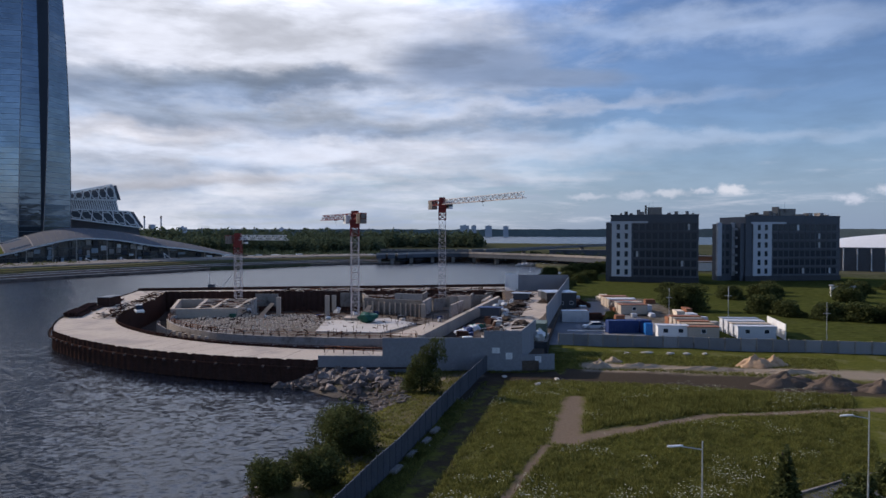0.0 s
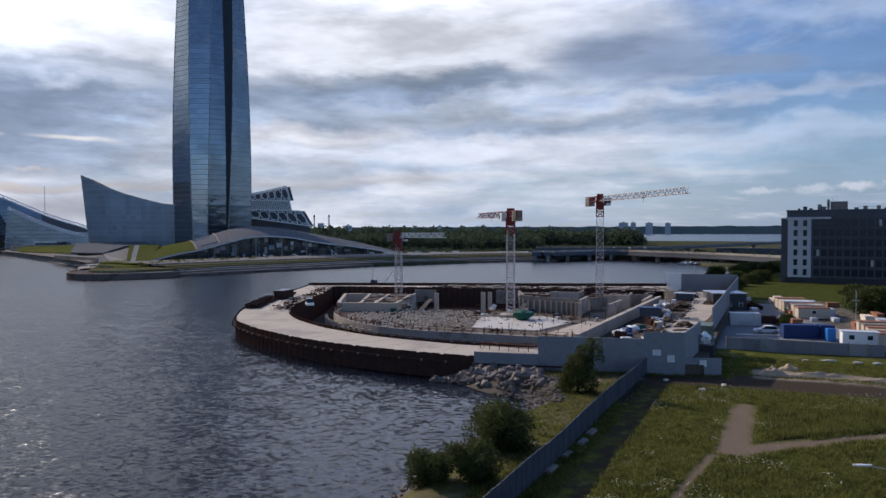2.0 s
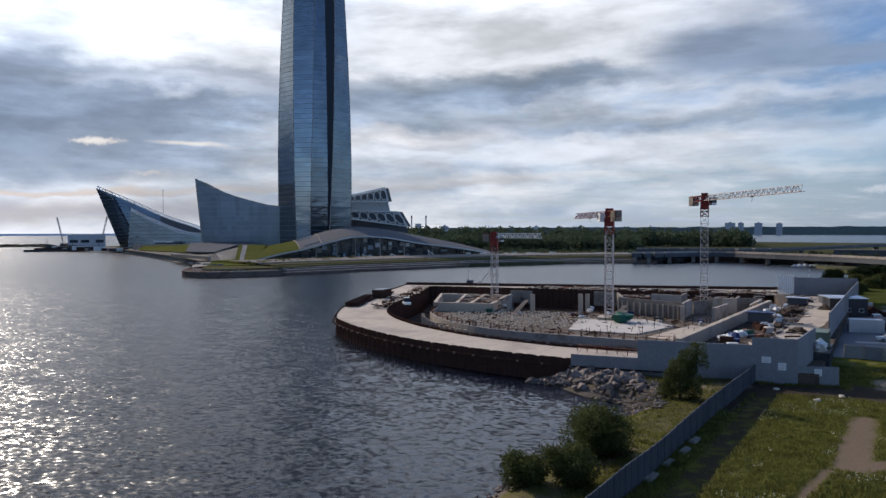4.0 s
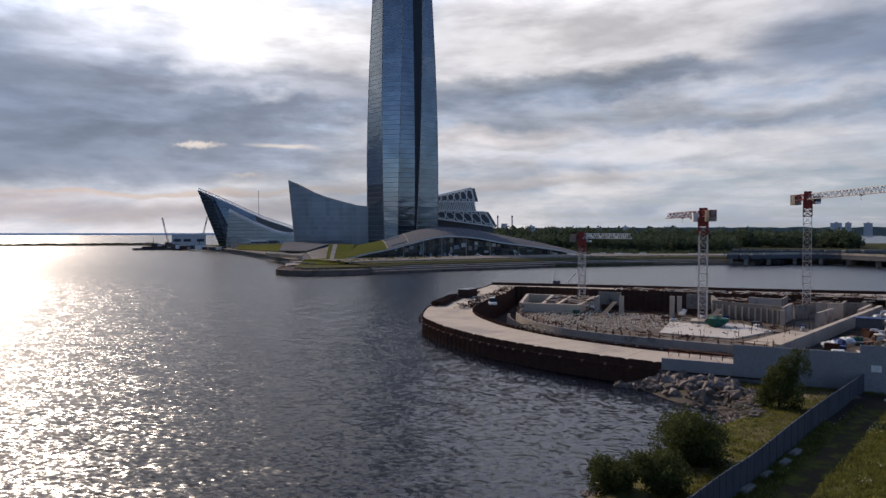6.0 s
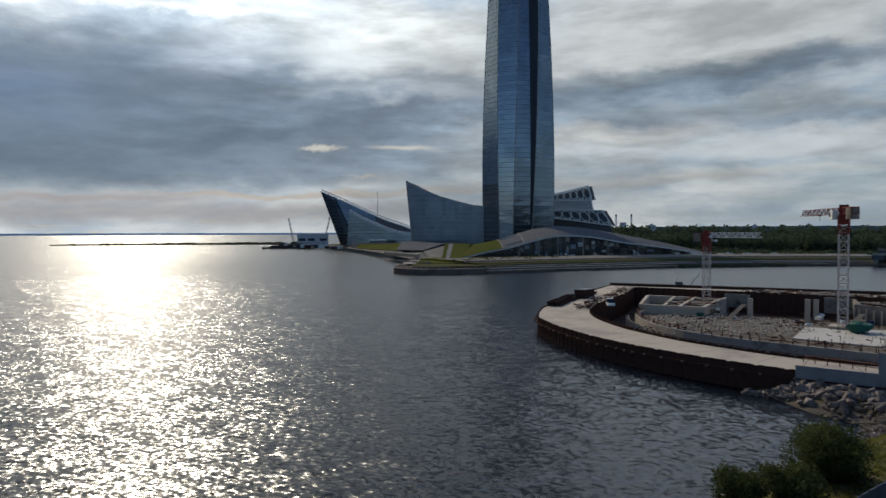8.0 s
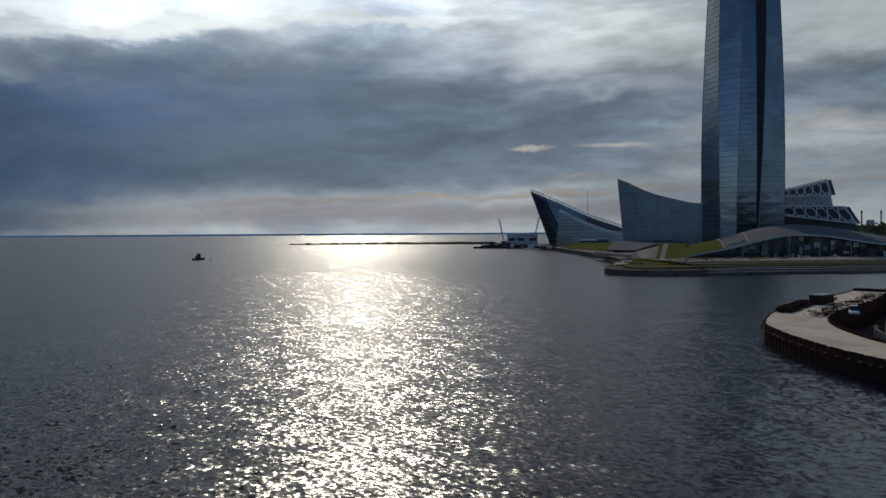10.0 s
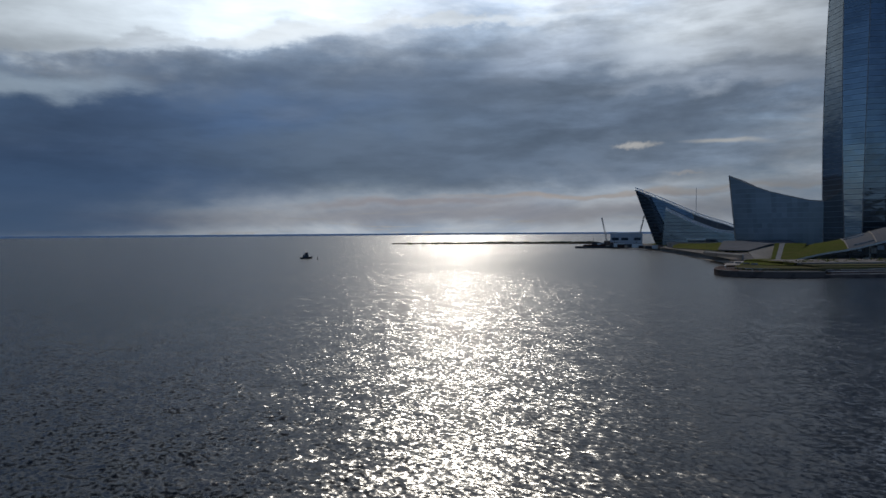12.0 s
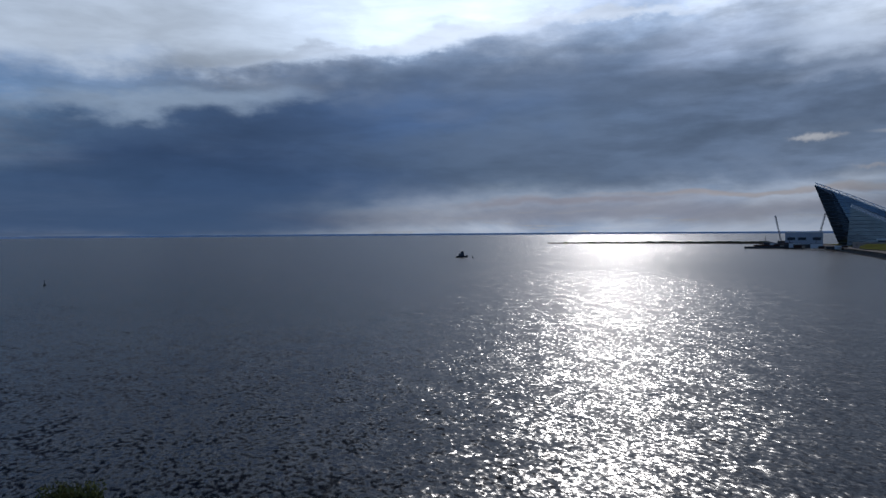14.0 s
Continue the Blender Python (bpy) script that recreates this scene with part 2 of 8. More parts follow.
# ---- materials ----
def material(name, colour, rough=0.8, metal=0.0, vary=0.25, scale=2.0, bump=0.0, second=None, patch=0.25, spec=0.2, per_piece=0.0):
    """A surface with grain at one scale and stains at a larger one; second: the colour of the stains."""
    m = bpy.data.materials.new(name)
    m.use_nodes = True
    n = Nodes(m.node_tree)
    p = n.add("ShaderNodeTexCoord").outputs["Object"]
    grain = n.noise(p, scale * 6, 5, 0.65)
    stain = n.noise(p, scale * patch, 5, 0.6, 0.3)
    dark = tuple(c * (1 - vary) for c in colour)
    light = tuple(min(1, c * (1 + vary)) for c in colour)
    col = n.mix(n.step(grain, 0.3, 0.7), dark, light)
    col = n.mix(n.step(stain, 0.48, 0.72), col, second or tuple(c * (1 - vary * 1.3) for c in colour))
    if per_piece:
        r = n.add("ShaderNodeObjectInfo").outputs["Random"]
        hsv = n.add("ShaderNodeHueSaturation", {"Value": n.math("MULTIPLY_ADD", r, 2 * per_piece, 1 - per_piece), "Color": col})
        col = hsv.outputs[0]
    b = n.add("ShaderNodeBsdfPrincipled", {"Base Color": col, "Metallic": metal, "Specular IOR Level": spec,
                                          "Roughness": n.step(stain, 0.3, 0.7, rough * 0.9, min(1.0, rough * 1.1))})
    if bump:
        bp = n.add("ShaderNodeBump", {"Height": grain, "Strength": 0.6, "Distance": bump})
        n.put(b.inputs["Normal"], bp.outputs[0])
    n.add("ShaderNodeOutputMaterial", {"Surface": b.outputs[0]})
    return m


def water_material():
    """Short steep chop over a longer swell: the slopes of the surface are laid straight into its normal."""
    m = bpy.data.materials.new("water")
    m.use_nodes = True
    n = Nodes(m.node_tree)
    p = n.add("ShaderNodeTexCoord").outputs["Object"]
    wind = n.add("ShaderNodeMapping", {"Vector": p, "Rotation": (0, 0, radians(33)), "Scale": (0.75, 1.0, 1.0)}).outputs[0]
    cross = n.add("ShaderNodeMapping", {"Vector": p, "Rotation": (0, 0, radians(-24)), "Scale": (0.7, 1.0, 1.0)}).outputs[0]

    def slopes(vec, scale, detail, rough, amount):
        c = n.add("ShaderNodeTexNoise", {"Vector": vec, "Scale": scale, "Detail": detail, "Roughness": rough, "Distortion": 0.3}).outputs["Color"]
        flat = n.add("ShaderNodeVectorMath", {0: c, 1: (0.5, 0.5, 0.5)}, operation="SUBTRACT").outputs[0]
        return n.add("ShaderNodeVectorMath", {0: flat, "Scale": amount}, operation="SCALE").outputs[0]

    gust = n.noise(p, 0.010, 4, 0.6)
    streak = n.noise(n.vec(n.add("ShaderNodeVectorMath", {0: p, 1: (0.06, 0.02, 0)}, operation="DOT_PRODUCT").outputs["Value"], n.add("ShaderNodeVectorMath", {0: p, 1: (-0.004, 0.012, 0)}, operation="DOT_PRODUCT").outputs["Value"]), 1.0, 3, 0.6)
    lively = n.math("MULTIPLY", n.step(gust, 0.3, 0.7, 0.82, 1.12), n.step(streak, 0.3, 0.7, 0.85, 1.1))
    # calmer water in the lee of the headland and the quay
    xyz = n.add("ShaderNodeSeparateXYZ", {0: p}).outputs
    lee = n.math("MULTIPLY", n.step(xyz[1], 120.0, 290.0), n.step(xyz[0], -640.0, -230.0))
    lively = n.math("MULTIPLY", lively, n.math("MULTIPLY_ADD", lee, -0.72, 1.0))
    both = n.add("ShaderNodeVectorMath", {0: slopes(wind, 0.34, 2.0, 0.5, SWELL), 1: slopes(cross, 1.6, 3.0, 0.6, CHOP)}, operation="ADD").outputs[0]
    both = n.add("ShaderNodeVectorMath", {0: both, "Scale": lively}, operation="SCALE").outputs[0]
    xy = n.add("ShaderNodeVectorMath", {0: both, 1: (1, 1, 0)}, operation="MULTIPLY").outputs[0]
    normal = n.add("ShaderNodeVectorMath", {0: n.add("ShaderNodeVectorMath", {0: xy, 1: (0, 0, 1)}, operation="ADD").outputs[0]}, operation="NORMALIZE").outputs[0]
    b = n.add("ShaderNodeBsdfPrincipled", {"Base Color": (0.004, 0.006, 0.012), "Roughness": 0.25, "IOR": 1.333, "Specular IOR Level": 0.21, "Normal": normal})
    n.add("ShaderNodeOutputMaterial", {"Surface": b.outputs[0]})
    return m


def foliage_material(name, dark, light, through_leaf=0.25):
    m = bpy.data.materials.new(name)
    m.use_nodes = True
    n = Nodes(m.node_tree)
    r = n.add("ShaderNodeNewGeometry").outputs["Random Per Island"]
    p = n.add("ShaderNodeTexCoord").outputs["Object"]
    col = n.mix(r, dark, light)
    col = n.mix(n.step(n.noise(p, 0.6, 4), 0.45, 0.7), col, tuple(0.6 * c for c in dark))
    b = n.add("ShaderNodeBsdfPrincipled", {"Base Color": col, "Roughness": 0.85, "Specular IOR Level": 0.0})
    t = n.add("ShaderNodeBsdfTranslucent", {"Color": n.mix(0.5, col, light)})
    mx = n.add("ShaderNodeMixShader", {0: through_leaf, 1: b.outputs[0], 2: t.outputs[0]})
    n.add("ShaderNodeOutputMaterial", {"Surface": mx.outputs[0]})
    return m


def glass_wall_material(name, tint, floor_h, pane_w, rough=0.08, line=(0.02, 0.025, 0.03), metal=0.75, lo=0.55):
    """Coated curtain-wall glass: panes in rows with slight differences of tint and tilt."""
    m = bpy.data.materials.new(name)
    m.use_nodes = True
    n = Nodes(m.node_tree)
    uv = n.add("ShaderNodeTexCoord").outputs["UV"]
    s = n.add("ShaderNodeSeparateXYZ", {0: uv}).outputs
    u = n.math("DIVIDE", s[0], pane_w)
    v = n.math("DIVIDE", s[1], floor_h)
    cell = n.vec(n.math("FLOOR", u), n.math("FLOOR", v))
    rnd = n.add("ShaderNodeTexWhiteNoise", {"Vector": cell}, noise_dimensions="2D").outputs
    row = n.add("ShaderNodeTexWhiteNoise", {"Vector": n.vec(0.0, n.math("FLOOR", v))}, noise_dimensions="2D").outputs[0]
    fv = n.math("FRACT", v)
    joint = n.math("LESS_THAN", fv, 0.08)
    block = n.noise(n.vec(n.math("MULTIPLY", n.math("FLOOR", u), 0.35), n.math("MULTIPLY", n.math("FLOOR", v), 0.16)), 1.0, 3, 0.6)
    lum = n.math("ADD", n.math("ADD", n.math("MULTIPLY", rnd[0], 0.12), n.math("MULTIPLY", row, 0.10)), n.step(block, 0.35, 0.65, 0.0, 0.24))
    col = n.mix(lum, tuple(lo * c for c in tint), tuple(min(1, 1.25 * c) for c in tint))
    col = n.mix(joint, col, line)
    p = n.add("ShaderNodeTexCoord").outputs["Object"]
    wave = n.noise(p, 0.12, 3)
    bp = n.add("ShaderNodeBump", {"Height": n.math("ADD", n.math("MULTIPLY", wave, 1.0), n.math("MULTIPLY", rnd[0], 0.015)), "Strength": 0.30, "Distance": 0.5})
    b = n.add("ShaderNodeBsdfPrincipled", {"Base Color": col, "Metallic": n.math("MULTIPLY_ADD", joint, -metal, metal), "Roughness": n.math("MULTIPLY_ADD", joint, 0.4, rough),
                                          "Normal": bp.outputs[0]})
    n.add("ShaderNodeOutputMaterial", {"Surface": b.outputs[0]})
    return m


SWELL, CHOP = 0.42, 1.25
M_WATER = water_material()
M_CONCRETE = material("pale_concrete", (0.41, 0.34, 0.272), 0.85, vary=0.16, scale=1.0, bump=0.02, second=(0.29, 0.25, 0.22), patch=0.12)
M_CONCRETE_DARK = material("weathered_concrete", (0.22, 0.20, 0.18), 0.9, vary=0.3, scale=1.2, bump=0.02, second=(0.08, 0.068, 0.06), spec=0.0)
M_CONCRETE_GREY = material("raw_grey_concrete", (0.33, 0.30, 0.275), 0.9, vary=0.22, scale=1.0, bump=0.02, second=(0.15, 0.13, 0.115), patch=0.3, spec=0.0)
M_SLAB = material("fresh_concrete_slab", (0.46, 0.42, 0.375), 0.8, vary=0.12, scale=1.0, bump=0.01)
M_RUST = material("rusted_sheet_pile", (0.056, 0.031, 0.025), 0.85, vary=0.4, scale=1.5, bump=0.02, second=(0.04, 0.025, 0.02), patch=0.4, spec=0.0)
M_GRANITE = material("brown_granite", (0.135, 0.104, 0.090), 0.8, vary=0.25, scale=0.6, second=(0.06, 0.047, 0.042), spec=0.0)
M_SOIL = material("dark_soil", (0.07, 0.055, 0.045), 0.95, vary=0.35, scale=1.0, bump=0.05, second=(0.035, 0.028, 0.024), spec=0.0)
M_SAND = material("pale_sand", (0.36, 0.28, 0.20), 0.95, vary=0.2, scale=1.5, bump=0.05, second=(0.24, 0.18, 0.13), spec=0.0)
M_FENCE = material("grey_painted_fence_sheet", (0.052, 0.056, 0.068), 0.6, vary=0.16, scale=0.8, second=(0.038, 0.041, 0.05))
M_WALLGREY = material("grey_site_hoarding", (0.195, 0.20, 0.215), 0.65, vary=0.10, scale=0.5, second=(0.165, 0.17, 0.185))
M_ASPHALT = material("asphalt", (0.075, 0.075, 0.08), 0.9, vary=0.2, scale=2.0, bump=0.01)
M_ROCK = material("granite_boulder", (0.155, 0.128, 0.114), 0.85, vary=0.3, scale=2.0, bump=0.05, second=(0.12, 0.105, 0.10), per_piece=0.4)
M_RED = material("red_crane_paint", (0.18, 0.028, 0.024), 0.5, vary=0.15, scale=3)
M_WHITE = material("white_painted_steel", (0.66, 0.66, 0.65), 0.5, vary=0.08, scale=3)
M_MAST = material("dull_white_crane_steel", (0.50, 0.44, 0.42), 0.6, vary=0.12, scale=3)
M_STEEL = material("galvanised_steel", (0.42, 0.43, 0.45), 0.45, metal=0.6, vary=0.1, scale=3)
M_DARK = material("dark_grey_metal", (0.04, 0.042, 0.048), 0.5, vary=0.2, scale=2)
M_FACADE_DARK = material("dark_facade_panel", (0.075, 0.082, 0.098), 0.5, vary=0.15, scale=0.5)
M_FACADE_WHITE = material("white_facade_panel", (0.46, 0.47, 0.50), 0.7, vary=0.06, scale=0.5)
M_WINDOW = material("window_glass", (0.03, 0.04, 0.055), 0.12, metal=0.3, vary=0.3, scale=0.3)
# one tower glass in three tones: the facets' shading is put into the tint
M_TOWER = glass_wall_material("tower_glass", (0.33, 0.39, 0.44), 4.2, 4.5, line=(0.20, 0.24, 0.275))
M_TOWER_DARK = glass_wall_material("tower_glass_shaded", (0.25, 0.295, 0.335), 4.2, 4.5, line=(0.155, 0.19, 0.225))
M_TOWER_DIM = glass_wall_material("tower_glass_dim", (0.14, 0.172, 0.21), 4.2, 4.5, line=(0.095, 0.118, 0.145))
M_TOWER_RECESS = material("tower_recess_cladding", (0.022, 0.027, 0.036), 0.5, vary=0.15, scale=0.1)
M_WING = glass_wall_material("wing_glass", (0.245, 0.295, 0.365), 4.2, 4.0, rough=0.3, line=(0.205, 0.247, 0.305))
M_RIB = material("facade_edge_profile", (0.34, 0.30, 0.28), 0.5, metal=0.4, vary=0.1)
M_ROOFGREY = material("grey_metal_roof", (0.135, 0.137, 0.145), 0.9, vary=0.12, scale=0.4, second=(0.11, 0.112, 0.12), spec=0.0)
M_ARCHGLASS = glass_wall_material("dark_entrance_glass", (0.12, 0.14, 0.16), 5.0, 6.0, rough=0.12, line=(0.03, 0.035, 0.04))
M_LAWN = material("mown_lawn", (0.085, 0.094, 0.027), 0.95, vary=0.35, scale=0.5, bump=0.05, second=(0.115, 0.10, 0.04), spec=0.0)

M_BANK = material("planted_bank_earth", (0.10, 0.088, 0.05), 0.95, vary=0.35, scale=0.5, bump=0.05, second=(0.075, 0.095, 0.028), patch=0.4, spec=0.0)
M_LEAF = foliage_material("bush_leaf", (0.032, 0.042, 0.016), (0.110, 0.122, 0.046))
# far leaves are painted paler and bluer to stand for haze
M_LEAF_FAR = foliage_material("haze_tinted_leaf", (0.044, 0.060, 0.038), (0.095, 0.120, 0.072))
# the haze of the distance is mixed into this pale base colour
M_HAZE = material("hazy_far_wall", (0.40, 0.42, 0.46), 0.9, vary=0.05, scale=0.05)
M_BARK = material("bark", (0.07, 0.055, 0.045), 0.95, vary=0.3, scale=4, bump=0.02)
M_TIMBER = material("pale_formwork_timber", (0.62, 0.53, 0.43), 0.85, vary=0.25, scale=2, second=(0.46, 0.37, 0.29), spec=0.05)
M_BLUE = material("blue_painted_container", (0.018, 0.038, 0.125), 0.55, vary=0.15, scale=1)
M_ORANGE = material("orange_brown_roof_sheet", (0.25, 0.105, 0.055), 0.7, vary=0.2, scale=1)
M_GREEN = material("green_tarpaulin", (0.016, 0.085, 0.06), 0.7, vary=0.25, scale=1)
M_OLIVE = material("dull_green_container", (0.10, 0.13, 0.10), 0.6, vary=0.15, scale=1)


# ---- helpers for meshes ----
def pol(az, d, z=0.0):
    """A place by its azimuth (degrees to the left of +y), distance and height."""
    a = radians(az)
    return Vector((-d * math.sin(a), d * math.cos(a), z))


def up(az, d, el):
    """The same, by the angle above the camera's own level."""
    return pol(az, d, EYE_Z + d * math.tan(radians(el)))


def part(name, bm, mat, parent=None, label=""):
    me = bpy.data.meshes.new(name)
    bm.to_mesh(me)
    bm.free()
    for m in (mat if isinstance(mat, (list, tuple)) else [mat]):
        me.materials.append(m)
    ob = new(name, me)
    if parent:
        ob.parent = parent
    return tagged(ob, label)


def thing(name, at, label, category, group="", kind=""):
    ob = new(name)
    ob.location = at
    return tagged(ob, label, category, group, kind)


def box(bm, x0, x1, y0, y1, z0, z1, m=None):
    vs = [bm.verts.new((x, y, z)) for z in (z0, z1) for x, y in ((x0, y0), (x1, y0), (x1, y1), (x0, y1))]
    fs = [bm.faces.new([vs[i] for i in q]) for q in ((3, 2, 1, 0), (4, 5, 6, 7), (0, 1, 5, 4), (1, 2, 6, 5), (2, 3, 7, 6), (3, 0, 4, 7))]
    if m is not None:
        for v in vs:
            v.co = m @ v.co
    return fs


def boxes(*rows):
    bm = bmesh.new()
    for r in rows:
        box(bm, *r)
    return bm


def bar(bm, a, b, r, sides=4):
    """A straight rod from a to b."""
    a, b = Vector(a), Vector(b)
    d = (b - a).normalized()
    u = d.cross(Vector((0, 0, 1)) if abs(d.z) < 0.9 else Vector((1, 0, 0))).normalized()
    v = d.cross(u)
    rings = []
    for p in (a, b):
        rings.append([bm.verts.new(p + (u * math.cos(t) + v * math.sin(t)) * r) for t in [2 * math.pi * (k + 0.5) / sides for k in range(sides)]])
    for k in range(sides):
        bm.faces.new((rings[0][k], rings[0][(k + 1) % sides], rings[1][(k + 1) % sides], rings[1][k]))
    bm.faces.new(rings[0][::-1])
    bm.faces.new(rings[1])


def prism(bm, pts, z0, z1, mat_top=0, mat_side=0):
    """An upright prism on a plan polygon (counter-clockwise)."""
    lo = [bm.verts.new((p[0], p[1], z0)) for p in pts]
    hi = [bm.verts.new((p[0], p[1], z1)) for p in pts]
    n = len(pts)
    top = bm.faces.new(hi)
    top.material_index = mat_top
    bm.faces.new(lo[::-1])
    for k in range(n):
        f = bm.faces.new((lo[k], lo[(k + 1) % n], hi[(k + 1) % n], hi[k]))
        f.material_index = mat_side
    return top


def wall_run(bm, a, b, z0, z1, thick, z1b=None):
    """A wall along a plan line from a to b."""
    a, b = Vector((a[0], a[1])), Vector((b[0], b[1]))
    d = (b - a).normalized()
    n = Vector((-d.y, d.x)) * thick / 2
    z1b = z1 if z1b is None else z1b
    c = [a - n, b - n, b + n, a + n]
    lo = [bm.verts.new((p.x, p.y, z0)) for p in c]
    hi = [bm.verts.new((p.x, p.y, z)) for p, z in zip(c, (z1, z1b, z1b, z1))]
    bm.faces.new(lo[::-1]), bm.faces.new(hi)
    for k in range(4):
        bm.faces.new((lo[k], lo[(k + 1) % 4], hi[(k + 1) % 4], hi[k]))


def smooth_line(pts, n):
    """n + 1 places along a smooth line through pts (Catmull-Rom)."""
    pts = [Vector(p) for p in pts]
    out = []
    for i in range(n + 1):
        t = i / n * (len(pts) - 1)
        k = min(int(t), len(pts) - 2)
        f = t - k
        p0, p1, p2, p3 = pts[max(k - 1, 0)], pts[k], pts[k + 1], pts[min(k + 2, len(pts) - 1)]
        out.append(0.5 * ((2 * p1) + (p2 - p0) * f + (2 * p0 - 5 * p1 + 4 * p2 - p3) * f * f + (3 * p1 - p0 - 3 * p2 + p3) * f ** 3))
    return out


# ---- water and land ----


SHORE = [(-90, -60), (-62, -20), (-52, -8), (-44, 4), (-34, 20), (-24, 36), (-18, 48), (-16, 58), (-13, 72), (-8.5, 84), (-9, 91), (-15, 94), (-24, 103),
         (-10, 120), (20, 238), (30, 246), (48, 350), (170, 360), (260, 200), (260, -80)]


def inside_distance(px, py, poly):
    """Signed distance to the edge of a plan polygon, positive inside."""
    best = np.full(px.shape, 1e9)
    odd = np.zeros(px.shape, bool)
    for k in range(len(poly)):
        (ax, ay), (bx, by) = poly[k], poly[(k + 1) % len(poly)]
        dx, dy = bx - ax, by - ay
        t = np.clip(((px - ax) * dx + (py - ay) * dy) / (dx * dx + dy * dy), 0, 1)
        best = np.minimum(best, np.hypot(px - ax - t * dx, py - ay - t * dy))
        cross = (ay > py) != (by > py)
        with np.errstate(divide="ignore", invalid="ignore"):
            odd ^= cross & (px < (bx - ax) * (py - ay) / (by - ay if by != ay else 1e-9) + ax)
    return np.where(odd, best, -best)


def ground_material():
    """Meadow with worn paths, dark dirt with some painted shadow, sandy spoil and a bare strip along the fence, by
    their places on the plan.
    """
    m = bpy.data.materials.new("meadow_ground")
    m.use_nodes = True
    n = Nodes(m.node_tree)
    p = n.add("ShaderNodeTexCoord").outputs["Object"]
    s = n.add("ShaderNodeSeparateXYZ", {0: p}).outputs
    wob = n.math("SUBTRACT", n.noise(p, 0.25, 5, 0.6), 0.5)
    wob2 = n.math("SUBTRACT", n.noise(n.vec(s[1], s[0], 3.0), 0.6, 5, 0.6), 0.5)
    x = n.math("MULTIPLY_ADD", wob, 3.0, s[0])
    y = n.math("MULTIPLY_ADD", wob2, 3.0, s[1])
    grain = n.noise(p, 3.5, 6, 0.7)
    tuft = n.noise(p, 0.5, 6, 0.65)
    patch = n.noise(p, 0.09, 5, 0.6)
    col = n.mix(n.step(grain, 0.3, 0.7), (0.040, 0.044, 0.010), (0.112, 0.112, 0.025))
    col = n.mix(n.step(tuft, 0.42, 0.68), col, (0.095, 0.10, 0.022))
    col = n.mix(n.step(n.noise(p, 0.22, 5, 0.65), 0.52, 0.68, 0.0, 0.7), col, (0.15, 0.14, 0.07))
    col = n.mix(n.step(patch, 0.50, 0.70, 0.0, 0.7), col, (0.085, 0.09, 0.028))

    def band(v, a, b, soft):
        return n.math("MULTIPLY", n.step(v, a - soft, a + soft), n.step(v, b + soft, b - soft))

    def line(ax, ay, bx, by, half, soft, half_end=None):
        """A strip along a line on the plan."""
        L = math.hypot(bx - ax, by - ay)
        ux, uy = (bx - ax) / L, (by - ay) / L
        dx, dy = n.math("SUBTRACT", x, ax), n.math("SUBTRACT", y, ay)
        along = n.math("ADD", n.math("MULTIPLY", dx, ux), n.math("MULTIPLY", dy, uy))
        off = n.math("ABSOLUTE", n.math("SUBTRACT", n.math("MULTIPLY", dx, uy), n.math("MULTIPLY", dy, ux)))
        if half_end is not None:
            off = n.math("SUBTRACT", off, n.math("MULTIPLY", along, (half_end - half) / L))
        return n.math("MULTIPLY", n.step(off, half + soft, half - soft), band(along, 0, L, 0.6))

    # dark dirt; the last strip paints soil and the shadow near the fence together
    for a in ((17, 100, 62, 88, 4.6, 1.2), (3, 95.5, 17, 99, 3.6, 1.6), (5.5, 101, 1.5, 84, 2.6, 1.6)):
        col = n.mix(n.math("MULTIPLY", line(*a), 0.92), col, n.mix(grain, (0.035, 0.026, 0.022), (0.075, 0.058, 0.048)))
    for a in ((-2, 95.5, 5.0, 98.5, 1.5, 1.0), (-8.5, 60, -6.0, 66, 0.9, 0.9), (21, 105.5, 70, 97.0, 3.3, 1.5), (24, 110, 27, 105, 1.2, 0.8)):
        col = n.mix(n.math("MULTIPLY", line(*a), 0.9), col, n.mix(grain, (0.19, 0.15, 0.115), (0.34, 0.275, 0.21)))
    for a in ((16.2, 86, 11.4, 66.0, 0.9, 0.6, 1.7), (12.6, 67.6, 19.5, 71.8, 1.3, 0.7, 0.6), (18, 70, 30, 77.5, 0.75, 0.4), (30, 77.5, 64, 80, 0.7, 0.4), (10.0, 66, 6.0, 56.5, 0.5, 0.5), (6.0, 56.5, 1.5, 44, 0.5, 0.5)):
        col = n.mix(n.math("MULTIPLY", line(*a), 0.95), col, n.mix(grain, (0.115, 0.085, 0.062), (0.21, 0.16, 0.12)))
    # bare earth beside the fence
    col = n.mix(n.math("MULTIPLY", n.math("MULTIPLY", line(8.8, 101, -3.6, 47, 1.7, 1.3), n.step(tuft, 0.66, 0.42)), 0.95), col, n.mix(grain, (0.028, 0.022, 0.017), (0.072, 0.054, 0.040)))
    # dry, trodden bank between the fence and the water
    bank = n.step(n.math("SUBTRACT", s[0], n.math("MULTIPLY_ADD", s[1], 0.25, -19.4)), 0.6, -0.8)
    col = n.mix(n.math("MULTIPLY", bank, n.step(n.noise(p, 0.35, 5, 0.65), 0.38, 0.62, 0.15, 0.75)), col, n.mix(grain, (0.095, 0.078, 0.05), (0.17, 0.145, 0.09)))
    # rank dark grass beyond the boundary wall
    rank = n.step(n.math("ADD", s[1], n.math("MULTIPLY", s[0], 0.19)), 126.0, 130.0)
